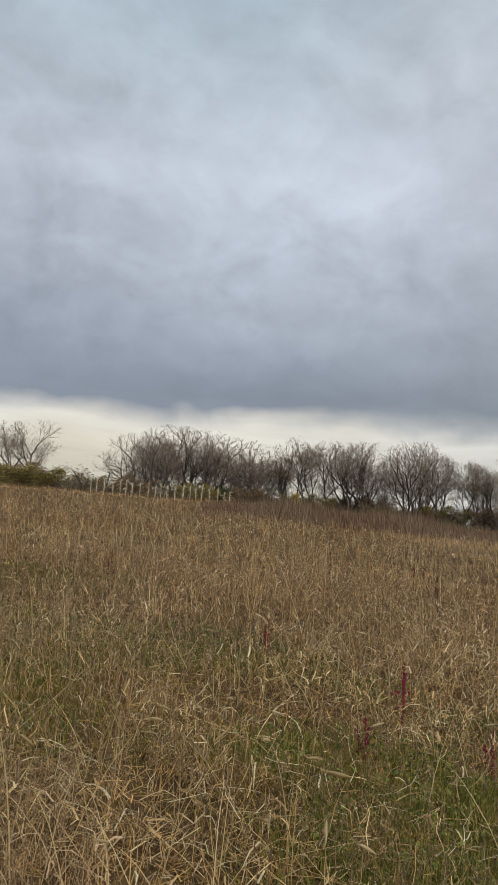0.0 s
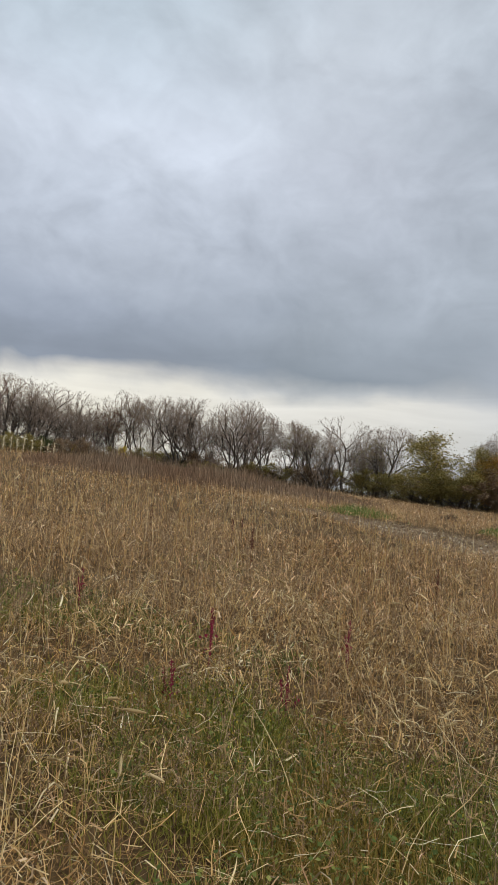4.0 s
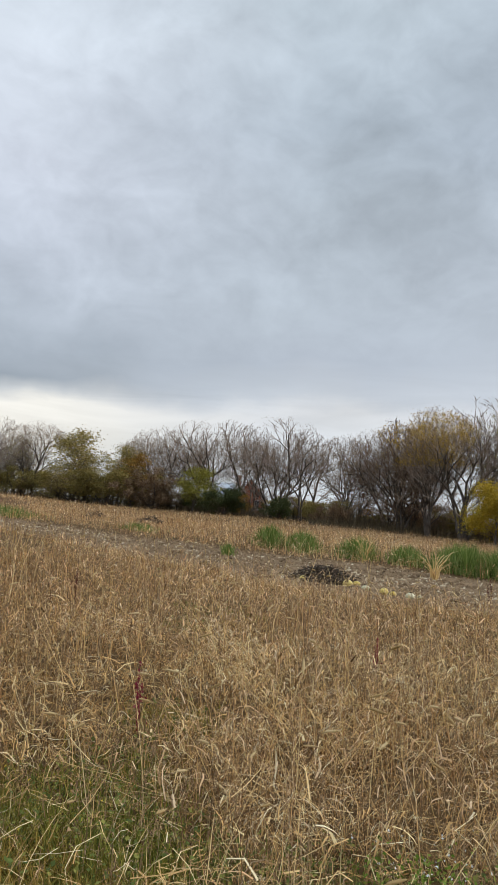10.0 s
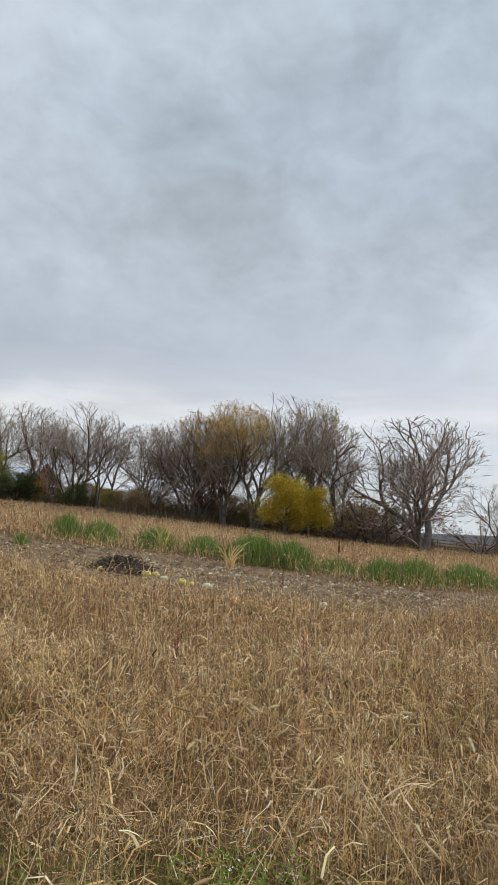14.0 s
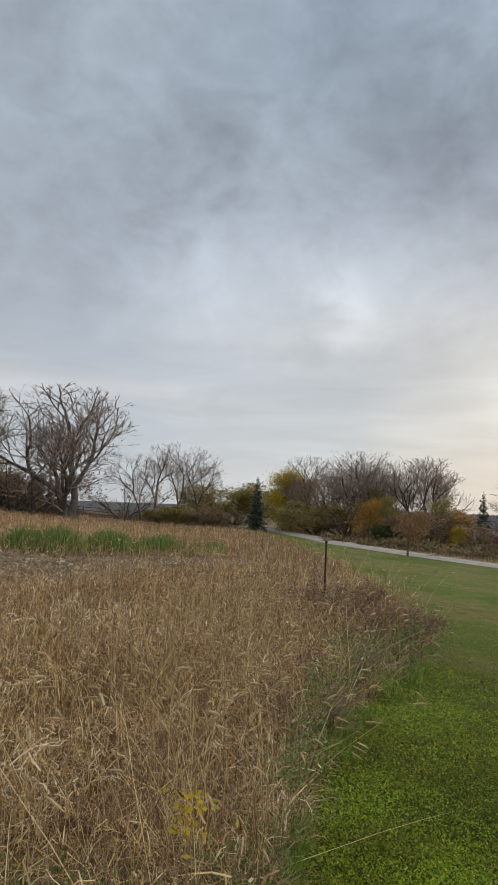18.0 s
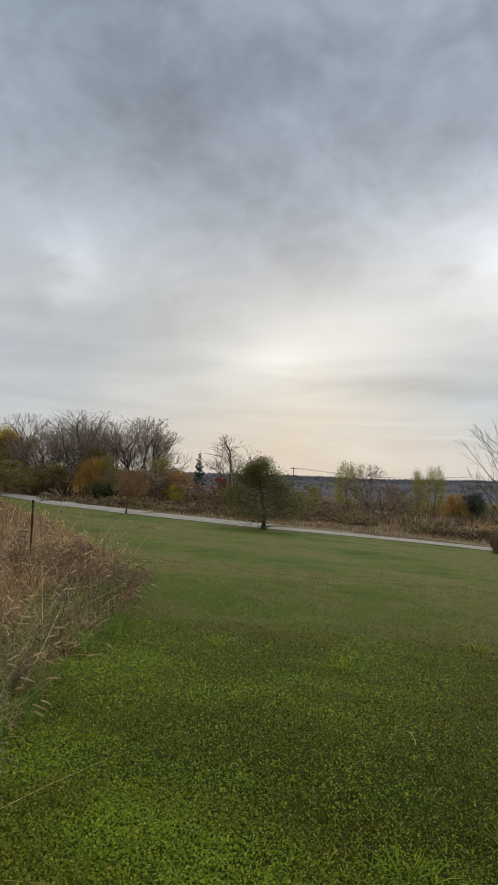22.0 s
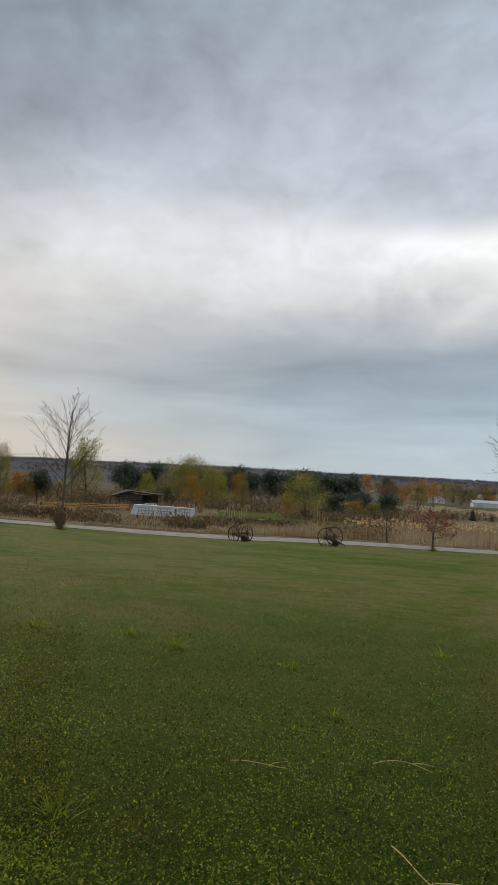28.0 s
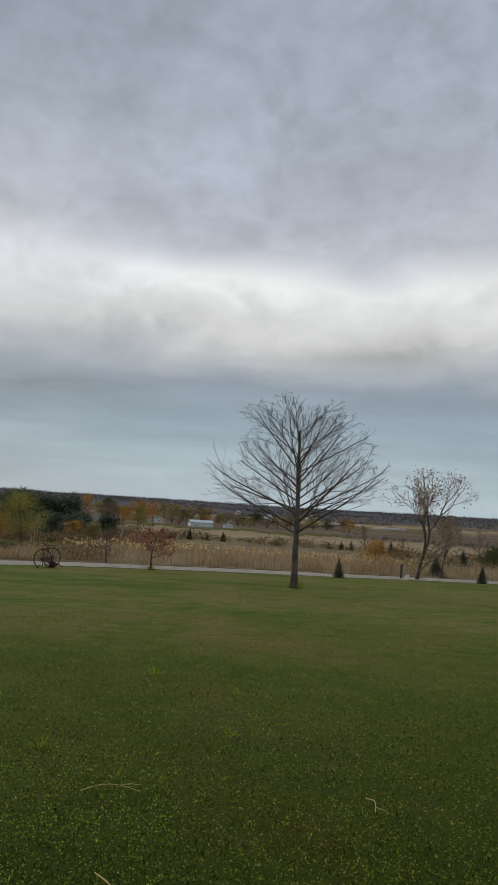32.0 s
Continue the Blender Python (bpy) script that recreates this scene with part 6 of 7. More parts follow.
IRON = plain("rusty_iron", (0.045, 0.03, 0.025), (0.12, 0.065, 0.04), 8.0, 0.8, 0.4, 0.3, 0.5)
CARTWOOD = plain("old_cart_wood", (0.07, 0.045, 0.035), (0.15, 0.095, 0.07), 7.0, 0.9, 0.15, 0.4)
GLASS = plain("dark_window", (0.03, 0.035, 0.04), (0.06, 0.07, 0.08), 2.0, 0.15, 0.6)
NET = plain("orange_fence_mesh", (0.60, 0.28, 0.05), (0.72, 0.42, 0.10), 3.0, 0.7, 0.3)
SQUASH = plain("yellow_squash", (0.62, 0.42, 0.06), (0.72, 0.60, 0.22), 6.0, 0.45, 0.4, 0.1)
PALE_SQUASH = plain("pale_squash", (0.62, 0.58, 0.36), (0.72, 0.68, 0.48), 6.0, 0.45, 0.4, 0.1)
VINE = plain("dead_vines", (0.05, 0.038, 0.028), (0.13, 0.10, 0.075), 9.0, 0.95, 0.1)
CRIMSON = plain("crimson_amaranth", (0.16, 0.015, 0.03), (0.32, 0.035, 0.07), 25.0, 0.8, 0.2)
MAROON = plain("maroon_dock_spike", (0.075, 0.02, 0.018), (0.16, 0.05, 0.04), 25.0, 0.9, 0.1)

# post and rail fence behind the hedgerow
fence_az = np.concatenate([np.arange(26, 66, 1.45), np.arange(66, 86.2, 1.4)])
fence_d = np.interp(fence_az, (26, 50, 66, 80, 86), (101, 99, 97, 96, 99))
fence = tagged(new("fence"), "weathered grey post and rail fence", "fence")
spots = [spot(a, b) for a, b in zip(fence_az, fence_d)]
post_mesh = None
for i, p in enumerate(spots):
    if post_mesh is None:
        post_mesh = part("post", box((0.16, 0.16, 1.35), (0, 0, 0.6), bevel=0.015), WOOD, fence).data
        ob = fence.children[0]
    else:
        ob = part_mesh("post", post_mesh, fence)
    ob.matrix_basis = Matrix.Translation(p)
    if i:
        for h in (0.35, 0.75, 1.12):
            part("rail", rod(spots[i - 1] + Vector((0, 0, h)), p + Vector((0, 0, h + 0.03 * math.sin(i * 2.1 + h * 9))), 0.055, k=6), WOOD, fence)

# brick farmhouse behind the trees
house = thing("farmhouse", "red brick farmhouse with grey metal roof behind trees", "house", 43.3, 150, 6)
wing = part("wall", prism([(-3.1, -2), (3.1, -2), (3.1, 6.3), (0, 10.2), (-3.1, 6.3)], 9.0), BRICK, house, "red brick gable wall")
for sx_ in (-1, 1):
    part("roof", prism([(sx_ * 3.6, 5.55), (0, 10.15), (0, 10.4), (sx_ * 3.75, 5.75)], 9.6), METAL_ROOF, house, "grey metal roof slope").location = (0, -0.3, 0)
for wx, wz in ((-1.3, 1.6), (1.3, 1.6), (-1.2, 4.6), (1.2, 4.6)):
    win = part("window", box((1.0, 0.1, 1.7), (wx, -0.03, wz), bevel=0.02), GLASS, house, "dark sash window")
    part("frame", box((1.14, 0.06, 0.1), (wx, -0.06, wz + 0.9)), SIDING, win)
    part("sill", box((1.2, 0.14, 0.08), (wx, -0.08, wz - 0.9)), SIDING, win)
part("wall", box((7.5, 8, 8), (-6.9, 6, 2)), BRICK, house)
part("roof", prism([(0, 5.8), (4.6, 9.2), (9.2, 5.8), (9.2, 6.05), (4.6, 9.5), (0, 6.05)], 8.0), METAL_ROOF, house, "blue-grey metal roof").matrix_basis = pose(-3.1, 1.4, 0, 0, 0, 90)
part("chimney", box((0.9, 0.9, 2.4), (-2.2, 6, 10), bevel=0.03), BRICK, house)

# log shed with an open side
shed = thing("log_shed", "low dark log shed with an open lean-to", "shed", 135.0, 114, 4)
part("wall", prism([(-2.9, -0.4), (1.0, -0.4), (1.0, 1.55), (-0.9, 2.15), (-2.9, 1.55)], 4.0), LOG, shed, "dark log wall")
for i in range(6):
    part("log", rod((-2.95, -0.06, 0.15 + i * 0.27), (1.05, -0.06, 0.15 + i * 0.27), 0.13, k=7), LOG, shed)
part("roof", prism([(-3.5, 1.35), (-0.9, 2.2), (4.4, 1.75), (4.4, 1.9), (-0.9, 2.4), (-3.6, 1.5)], 4.8), ROOF_DARK, shed, "dark weathered shingle roof").location = (0, -0.5, 0)
part("wall", box((3.2, 0.15, 2.1), (2.6, 3.6, 0.6)), LOG, shed)
for px_ in (1.2, 2.7, 4.1):
    part("post", box((0.14, 0.14, 2.0), (px_, -0.1, 0.75), bevel=0.01), LOG, shed)
part("tarp", box((1.9, 0.08, 0.6), (2.6, -0.3, 0.25), (8, 0, 0), 0.02), FILM, shed, "pale blue-white tarp")

# low growing tunnel
tunnel = thing("growing_tunnel", "long low tunnel covered in white plastic film", "tunnel", 137.35, 85, 3)
part("cover", prism([(-3.85, 0), (3.8, 0), (3.8, 1.05), (-3.45, 1.28)], 1.5), FILM, tunnel, "white translucent plastic film")
for cx, n_ in ((-2.1, 5), (0.1, 5), (2.4, 6)):
    for i in range(n_):
        part("stud", box((0.035, 0.02, 0.72), (cx - 0.8 + 1.6 * i / (n_ - 1), -0.015, 0.62)), WOOD, tunnel)
    for z_ in (0.28, 0.62, 0.95):
        part("batten", box((1.7, 0.02, 0.035), (cx, -0.018, z_)), WOOD, tunnel)
part("top_board", rod((-3.5, -0.03, 1.28), (3.82, -0.03, 1.06), 0.045, k=6), FILM, tunnel)
part("end_crate", box((0.35, 0.5, 0.3), (3.65, -0.4, 0.14), bevel=0.02), FILM, tunnel)

# orange garden fence
net = thing("orange_fence", "low orange plastic garden fence on stakes", "fence", 131.2, 88, 8)
for i in range(8):
    part("stake", rod((-5.2 + i * 1.5, 0, -0.1), (-5.2 + i * 1.5 + 0.04, 0, 0.85), 0.03, k=5), WOOD, net)
for z_, s_ in ((0.32, 0.05), (0.52, -0.06), (0.70, 0.03)):
    for i in range(7):
        x0 = -5.2 + i * 1.5
        part("strand", rod((x0, -0.03, z_ + 0.05 * math.sin(i * 1.9 + s_ * 40)), (x0 + 1.5, -0.03, z_ + 0.05 * math.sin((i + 1) * 1.9 + s_ * 40)), 0.045, k=5), NET, net)

# bean poles
for az0, cnt, hh in ((143.4, 9, 2.0), (150.2, 6, 1.9)):
    poles = thing("bean_poles", "pale dry stalks standing in a row in the garden", "garden stakes", az0, 86, 0, "bean rows")
    for i in range(cnt):
        x0 = (i - cnt / 2) * 0.3
        part("stalk", rod((x0, 0.1 * math.sin(i * 5), -0.1), (x0 + 0.06 * math.sin(i * 3), 0.1 * math.cos(i), hh * (0.8 + 0.2 * math.sin(i * 7.3))), 0.035, 0.02, 6), PALE, poles)


# iron and wood wheels of old implements on the lawn
def wheel(parent, at, radius, spokes=12, dish=0.05):
    """A spoked wheel, its axle along x."""
    ang = np.linspace(0, 2 * np.pi, 37)
    path = np.stack([np.zeros(37), np.cos(ang) * radius, np.sin(ang) * radius], 1)
    c_, f_ = tube(path, np.full(37, 0.034), 6)
    c_[:, 0] *= 1.3
    rim = part_mesh("wheel", mesh_of("wheel", c_, f_, IRON), parent, "rusty iron-tyred spoked wheel")
    rim.location = at
    part("hub", rod((-0.14, 0, 0), (0.14, 0, 0), 0.10, 0.085, 10), CARTWOOD, rim)
    for i in range(spokes):
        a_ = 2 * math.pi * i / spokes
        part("spoke", rod((dish * (i % 2 - 0.5), math.cos(a_) * 0.08, math.sin(a_) * 0.08), (0, math.cos(a_) * radius, math.sin(a_) * radius), 0.026, 0.02, 6), CARTWOOD, rim)
    return rim


for az0, d0, r_, turn_, lab in ((143.8, 54, 0.58, 26, "old horse-drawn implement with two rusty spoked wheels"), (151.05, 53.5, 0.69, 40, "old spoked-wheel cart with a curved seat spring")):
    cart = thing("antique_cart", lab, "cart", az0, d0, turn_ + 22, "carts on the lawn")
    wheel(cart, (-0.9, 0, r_), r_)
    wheel(cart, (0.9, 0.25, r_), r_)
    part("axle", rod((-1.0, 0.03, r_), (1.0, 0.28, r_), 0.045), IRON, cart)
    part("tongue", rod((0, 0.1, r_), (-0.2, -1.25, 0.18), 0.05, 0.04), CARTWOOD, cart, "worn wooden tongue")
    part("frame", box((0.7, 0.5, 0.08), (0, 0.05, r_ - 0.18), (10, 0, 8), 0.015), IRON, cart)
    part("gear_box", rod((-0.2, -0.35, 0.26), (0.22, -0.35, 0.26), 0.24, 0.2, 12), IRON, cart, "dark iron gear drum")
    c_, f_ = tube([(0.1, 0.3, r_), (0.1, 0.65, r_ + 0.25), (0.1, 0.55, r_ + 0.6), (0.1, 0.2, r_ + 0.72)], [0.03, 0.03, 0.028, 0.028], 6)
    part_mesh("seat_spring", mesh_of("seat_spring", c_, f_, IRON), cart)
    part("seat", box((0.42, 0.34, 0.05), (0.1, 0.12, r_ + 0.75), (-10, 0, 0), 0.02), IRON, cart)
    part("lever", rod((-0.3, 0.1, r_), (-0.42, -0.2, r_ + 0.62), 0.02), IRON, cart)

# far buildings
barn = thing("barn", "long white metal barn across the valley", "barn", 162.6, 345, 12)
part("wall", box((11.0, 7.0, 3.4), (0, 0, 1.4)), SIDING, barn)
for s_ in (-1, 1):
    part("roof", prism([(0, 0), (4.0, 0), (4.0, 0.2), (0, 0.2)], 11.8), METAL_ROOF, barn, "pale metal roof slope").matrix_basis = pose(-5.9 if s_ < 0 else 5.9, 0.05 * s_, 4.75, 0, 26, -90 if s_ < 0 else 90)
part("door", box((2.4, 0.1, 2.4), (-2.5, -3.55, 0.9)), METAL_ROOF, barn)
barn.scale = (1, 1, 0.66)
for az0, d0, w_, h_, mat_, lab in ((164.9, 350, 4.2, 2.6, SIDING, "small white outbuilding across the valley"), (154.3, 265, 8.0, 5.0, TEAL, "grey-green farmhouse among far trees"), (159.4, 372, 4.0, 3.4, SIDING, "small pale shed beyond the field"), (168.3, 520, 9.0, 6.0, SIDING, "white farmhouse far across the valley"), (171.5, 620, 8.0, 6.0, SIDING, "pale farmhouse on the far slope"), (165.6, 640, 6.0, 6.0, SIDING, "white house on the far slope")):
    hut = thing("farm_building", lab, "building", az0, d0, 10)
    part("wall", prism([(-w_ / 2, -1), (w_ / 2, -1), (w_ / 2, h_ * 0.62), (0, h_), (-w_ / 2, h_ * 0.62)], w_ * 0.8), mat_, hut)
    for s_ in (-1, 1):
        part("roof", prism([(0, h_ + 0.05), (s_ * w_ * 0.56, h_ * 0.58), (s_ * w_ * 0.56, h_ * 0.58 + 0.2), (0, h_ + 0.25)], w_ * 0.9), ROOFING, hut).location = (0, -0.2, 0)
    for wx in (-0.22, 0.22):
        part("window", box((w_ * 0.12, 0.1, h_ * 0.16), (wx * w_, -0.03, h_ * 0.32)), GLASS, hut)
silo = thing("silo", "small pale grain silo beyond the field", "silo", 158.7, 368)
part("drum", rod((0, 0, -1), (0, 0, 3.6), 1.9, k=20), METAL_ROOF, silo)
part("cap", rod((0, 0, 3.6), (0, 0, 4.6), 1.95, 0.3, 20), METAL_ROOF, silo)
for az0, d0, l_ in ((174.2, 560, 26), (177.8, 520, 22)):
    row_cover = thing("row_cover", "long white plastic row cover on a far field", "row cover", az0, d0, 14, "row covers")
    part("sheet", prism([(-l_ / 2, 0), (l_ / 2, 0), (l_ / 2, 0.9), (-l_ / 2, 1.1)], 3.0), FILM, row_cover)

# utility pole and wires
pole = thing("utility_pole", "wooden utility pole with a crossarm and wires", "utility pole", 113.5, 230)
part("shaft", rod((0, 0, -1), (0, 0, 11.2), 0.16, 0.11), WOOD, pole)
part("crossarm", box((2.4, 0.12, 0.14), (0, 0, 10.6)), WOOD, pole)
for x0 in (-1.1, 0, 1.1):
    part("insulator", rod((x0, 0, 10.65), (x0, 0, 10.95), 0.06, 0.04, 6), FILM, pole)
for x0 in (-1.1, 1.1):
    pts_ = [(x0 + t * 60, 14 * t, 10.9 - 1.6 * math.sin(math.pi * t) - 1.2 * t) for t in np.linspace(0, 1, 13)]
    c_, f_ = tube(pts_, np.full(13, 0.03), 4)
    part_mesh("wire", mesh_of("wire", c_, f_, IRON), pole)

# small trailer in the weeds, fence post in the corner, marker post by the lane
trailer = thing("small_trailer", "small dark trailer with a white board in the weeds", "trailer", 120.5, 92, 15)
part("bed", box((1.5, 1.0, 0.35), (0, 0, 0.55), bevel=0.03), LOG, trailer)
part("board", box((1.7, 0.06, 0.22), (0.1, -0.5, 0.95), (0, 4, 0), 0.01), FILM, trailer, "white board")
for x0 in (-0.5, 0.5):
    part("wheel", rod((x0, -0.55, 0.3), (x0, -0.43, 0.3), 0.3, k=14), IRON, trailer)
part("rail", box((1.5, 0.05, 0.3), (0, 0.45, 0.85)), LOG, trailer)
corner = thing("fence_post", "thin dark metal post at the field corner", "post", 93.4, 13)
part("stake", rod((0, 0, -0.2), (0.01, 0, 1.36), 0.019, 0.017, 6), IRON, corner)
part("cap", rod((0.01, 0, 1.34), (0.01, 0, 1.39), 0.028, 0.024, 6), IRON, corner)
marker = thing("lane_post", "short dark wooden post beside the lane", "post", 178.75, 76)
part("stump", rod((0, 0, -0.1), (0.03, 0, 1.5), 0.14, 0.12, 8), LOG, marker)
part("top", rod((0.03, 0, 1.5), (0.05, 0, 1.62), 0.12, 0.05, 8), LOG, marker)
pail = thing("white_pail", "white plastic pail hung beside a post", "pail", 179.25, 75.6)
part("bucket", rod((0, 0, 0.05), (0, 0, 0.55), 0.2, 0.26, 14), FILM, pail)
part("handle", rod((-0.24, 0, 0.55), (0.24, 0, 0.68), 0.015, k=5), IRON, pail)


# ---- things in the field ----
def squash(az, d, r, mat, lab):
    e = thing("squash", lab, "squash", az, d, az * 31 % 360, "squash in the bed", 0.03)
    bm = bmesh.new()
    bmesh.ops.create_uvsphere(bm, u_segments=20, v_segments=10, radius=r)
    for v in bm.verts:
        a_ = math.atan2(v.co.y, v.co.x)
        v.co.xy *= 1 - 0.06 * math.cos(a_ * 10) ** 2
        v.co.z *= 0.78
        v.co.x *= 1.25
        v.co.z += r * 0.72
    for fc in bm.faces:
        fc.smooth = True
    part("fruit", bm, mat, e)
    part("stem", rod((0, 0, r * 1.35), (0.03, 0.02, r * 1.75), 0.02, 0.012, 5), VINE, e)


for az, d, r, pale in ((47.7, 15.6, 0.11, 0), (51.2, 15.4, 0.13, 0), (51.9, 15.6, 0.10, 0), (52.6, 15.0, 0.10, 1), (54.0, 14.6, 0.12, 0), (54.7, 14.4, 0.10, 0), (56.0, 14.2, 0.12, 1), (56.6, 14.5, 0.09, 1), (65.2, 13.4, 0.10, 1), (67.0, 13.6, 0.09, 0)):
    squash(az, d, r * 0.75, PALE_SQUASH if pale else SQUASH, "pale cream squash lying on the tilled bed" if pale else "yellow squash lying on the tilled bed")


def heap(az, d, wide_, high, cnt, seed, lab):
    """A pile of tangled dead vines."""
    e = thing("vine_pile", lab, "brush pile", az, d, 0, "vine piles")
    r_ = np.random.default_rng(seed)
    tubes = []
    for _ in range(cnt):
        a_, q = r_.uniform(0, 6.28), r_.random() ** 0.6
        x0, y0 = math.cos(a_) * q * wide_ / 2, math.sin(a_) * q * wide_ * 0.35
        z0 = high * (1 - q ** 2) * r_.random()
        h_ = r_.normal(0, 1, 3)
        h_[2] *= 0.35
        h_ /= np.linalg.norm(h_)
        l_ = r_.uniform(0.08, 0.24)
        mid = np.array([x0, y0, z0 + 0.06])
        tubes.append(tube([mid - h_ * l_, mid + r_.normal(0, 0.05, 3), mid + h_ * l_], [0.010, 0.013, 0.008], 4))
    part_mesh("tangle", mesh_of("tangle", *joined(tubes), VINE), e)["kind"] = "stuff"
    bm = bmesh.new()
    bmesh.ops.create_icosphere(bm, subdivisions=3, radius=0.5)
    for v in bm.verts:
        v.co = Vector((v.co.x * wide_ * 0.8, v.co.y * wide_ * 0.55, v.co.z * high * 1.3 * (1 + 0.3 * noise.noise(v.co * 5))))
    part("core", bm, VINE, e)


heap(49.2, 15.8, 1.35, 0.30, 420, 1, "dark heap of pulled dead vines on the bed")
heap(35.2, 39, 1.6, 0.35, 220, 2, "dark heap of dead vines in the dry grass")
heap(31.0, 41, 1.2, 0.3, 150, 3, "small dark heap of dead vines in the grass")

# straw, stalks and pale chips on the bed
az, d = scatter(rng, 9000, 17, 88, 0, 1, 1)
d = np.interp(az, BED_AZ, BED_NEAR) + d * (np.interp(az, BED_AZ, BED_FAR) - np.interp(az, BED_AZ, BED_NEAR))
x, y = xy(az, d)
n = len(d)
co, f, _ = ribbons(rng, x, y, ground(x, y) + 0.04, rng.uniform(0, 6.28, n), rng.uniform(-0.1, 0.7, n), 0.06 + 0.22 * rng.random(n), 0.007 + 0.014 * rng.random(n) ** 2, rng.uniform(0.0, 0.5, n), 2)
stuff("straw_litter", co, f, WEED, "straw and dead stalks strewn on the bed", "straw")
n = 1700
az, t_ = rng.uniform(18, 87, n), rng.random(n)
t_ = np.where(rng.random(n) < 0.6, 0.55 + 0.15 * np.sin(az * 0.9) + rng.normal(0, 0.12, n), t_).clip(0, 1)
d = np.interp(az, BED_AZ, BED_NEAR) + t_ * (np.interp(az, BED_AZ, BED_FAR) - np.interp(az, BED_AZ, BED_NEAR))
x, y = xy(az, d)
c = np.stack([x, y, ground(x, y) + 0.05], 1)
s = rng.uniform(0.012, 0.036, n)[:, None]
u, v = rng.normal(0, 1, (n, 3)), rng.normal(0, 1, (n, 3))
u[:, 2] *= 0.3
up_ = np.array([0, 0, 1.0])
co = np.stack([c + u * s, c + v * s * [1, 1, 0.3], c - u * s, c - v * s * [1, 1, 0.3], c + up_ * s * 1.2], 1).reshape(-1, 3)
tri = np.array([[0, 1, 4], [1, 2, 4], [2, 3, 4], [3, 0, 4]])
m = 5200
az_, t2 = rng.uniform(16.5, 87.5, m), rng.random(m)
d2 = np.interp(az_, BED_AZ, BED_NEAR) + t2 * (np.interp(az_, BED_AZ, BED_FAR) - np.interp(az_, BED_AZ, BED_NEAR))
x2, y2 = xy(az_, d2)
c2 = np.stack([x2, y2, ground(x2, y2) + 0.03], 1)
s2 = rng.uniform(0.02, 0.075, m)[:, None]
u2, v2 = rng.normal(0, 1, (m, 3)) * [1, 1, 0.2], rng.normal(0, 1, (m, 3)) * [1, 1, 0.2]
clod = np.stack([c2 + u2 * s2, c2 + v2 * s2, c2 - u2 * s2, c2 - v2 * s2, c2 + np.array([0, 0, 1.0]) * s2 * 1.1], 1).reshape(-1, 3)
stuff("soil_clods", clod, (np.arange(m)[:, None, None] * 5 + np.array([[0, 1, 4], [1, 2, 4], [2, 3, 4], [3, 0, 4]])[None]).reshape(-1, 3), BED, "brown clods of tilled soil", "soil")
stuff("pale_chips", co, (np.arange(n)[:, None, None] * 5 + tri[None]).reshape(-1, 3), HUSK, "pale dried husks and chips on the soil", "husks")


def spike(az, d, h, mat, lab, thick=1.0, name="amaranth", group="red amaranths", top=0.5):
    """Ragged seed spikes: thin strands that part from one foot, set with small clusters, and a few leaves."""
    e = thing(name, lab, "weed", az, d, az * 57 % 360, group)
    r_ = np.random.default_rng(int(az * 100) + 9000)
    seeds = []
    for q in range(3):
        out_, a_ = (0.0 if q == 0 else r_.uniform(0.02, 0.06)), r_.uniform(0, 6.28)
        tall_ = h * (1.0 if q == 0 else r_.uniform(0.6, 0.9))
        t = np.linspace(0, 1, 6)
        path = np.stack([math.cos(a_) * out_ * t + r_.normal(0, 0.004, 6), math.sin(a_) * out_ * t + r_.normal(0, 0.004, 6), -0.04 + (tall_ + 0.04) * t], 1)
        part_mesh("stem", mesh_of("stem", *tube(path, np.linspace(0.0032, 0.0014, 6) * (0.6 + 0.4 * thick), 5), mat), e)
        u = (1 - top) + top * r_.random(34)
        at = np.stack([np.interp(u, t, path[:, k]) for k in range(3)], 1) + r_.normal(0, 0.004 * thick, (34, 3))
        seeds.append(at[r_.random(34) < 0.85])
    part_mesh("plume", mesh_of("plume", *leaf_cards(r_, np.concatenate(seeds), 0.0075 * thick, 0.005 * thick, 2), mat), e)["kind"] = "stuff"
    leaf_at = np.stack([r_.normal(0, 0.03, 8), r_.normal(0, 0.03, 8), r_.uniform(0.1, 0.6, 8) * h], 1)
    part_mesh("foliage", mesh_of("foliage", *leaf_cards(r_, leaf_at, 0.016 * thick, 0.03, 1), mat), e)["kind"] = "stuff"


for az, d, h, th in ((12.4, 5.6, 0.46, 1.2), (23.3, 5.9, 0.42, 1.0), (2.2, 7.2, 0.42, 1.0), (53.5, 7.2, 0.42, 1.0), (63.4, 7.5, 0.42, 1.0), (35.3, 5.0, 0.45, 1.1), (9.5, 4.7, 0.30, 1.0), (18.6, 4.7, 0.32, 1.0)):
    spike(az, d, h, CRIMSON, "crimson amaranth stalk standing in dry weeds", th)
for az, d, h, th in ((-10.1, 11, 0.62, 1.5), (15.4, 11.5, 0.62, 1.8), (13.8, 14.5, 0.62, 1.3), (14.6, 15, 0.6, 1.3), (7.3, 15, 0.6, 1.2), (30.0, 9.5, 0.55, 1.0), (66.6, 27, 1.2, 2.6), (61.9, 12.2, 0.72, 1.4)):
    spike(az, d, h, MAROON, "dark brown dock seed spike in the dry field", th, "dock_spike", "dock spikes", 0.35)

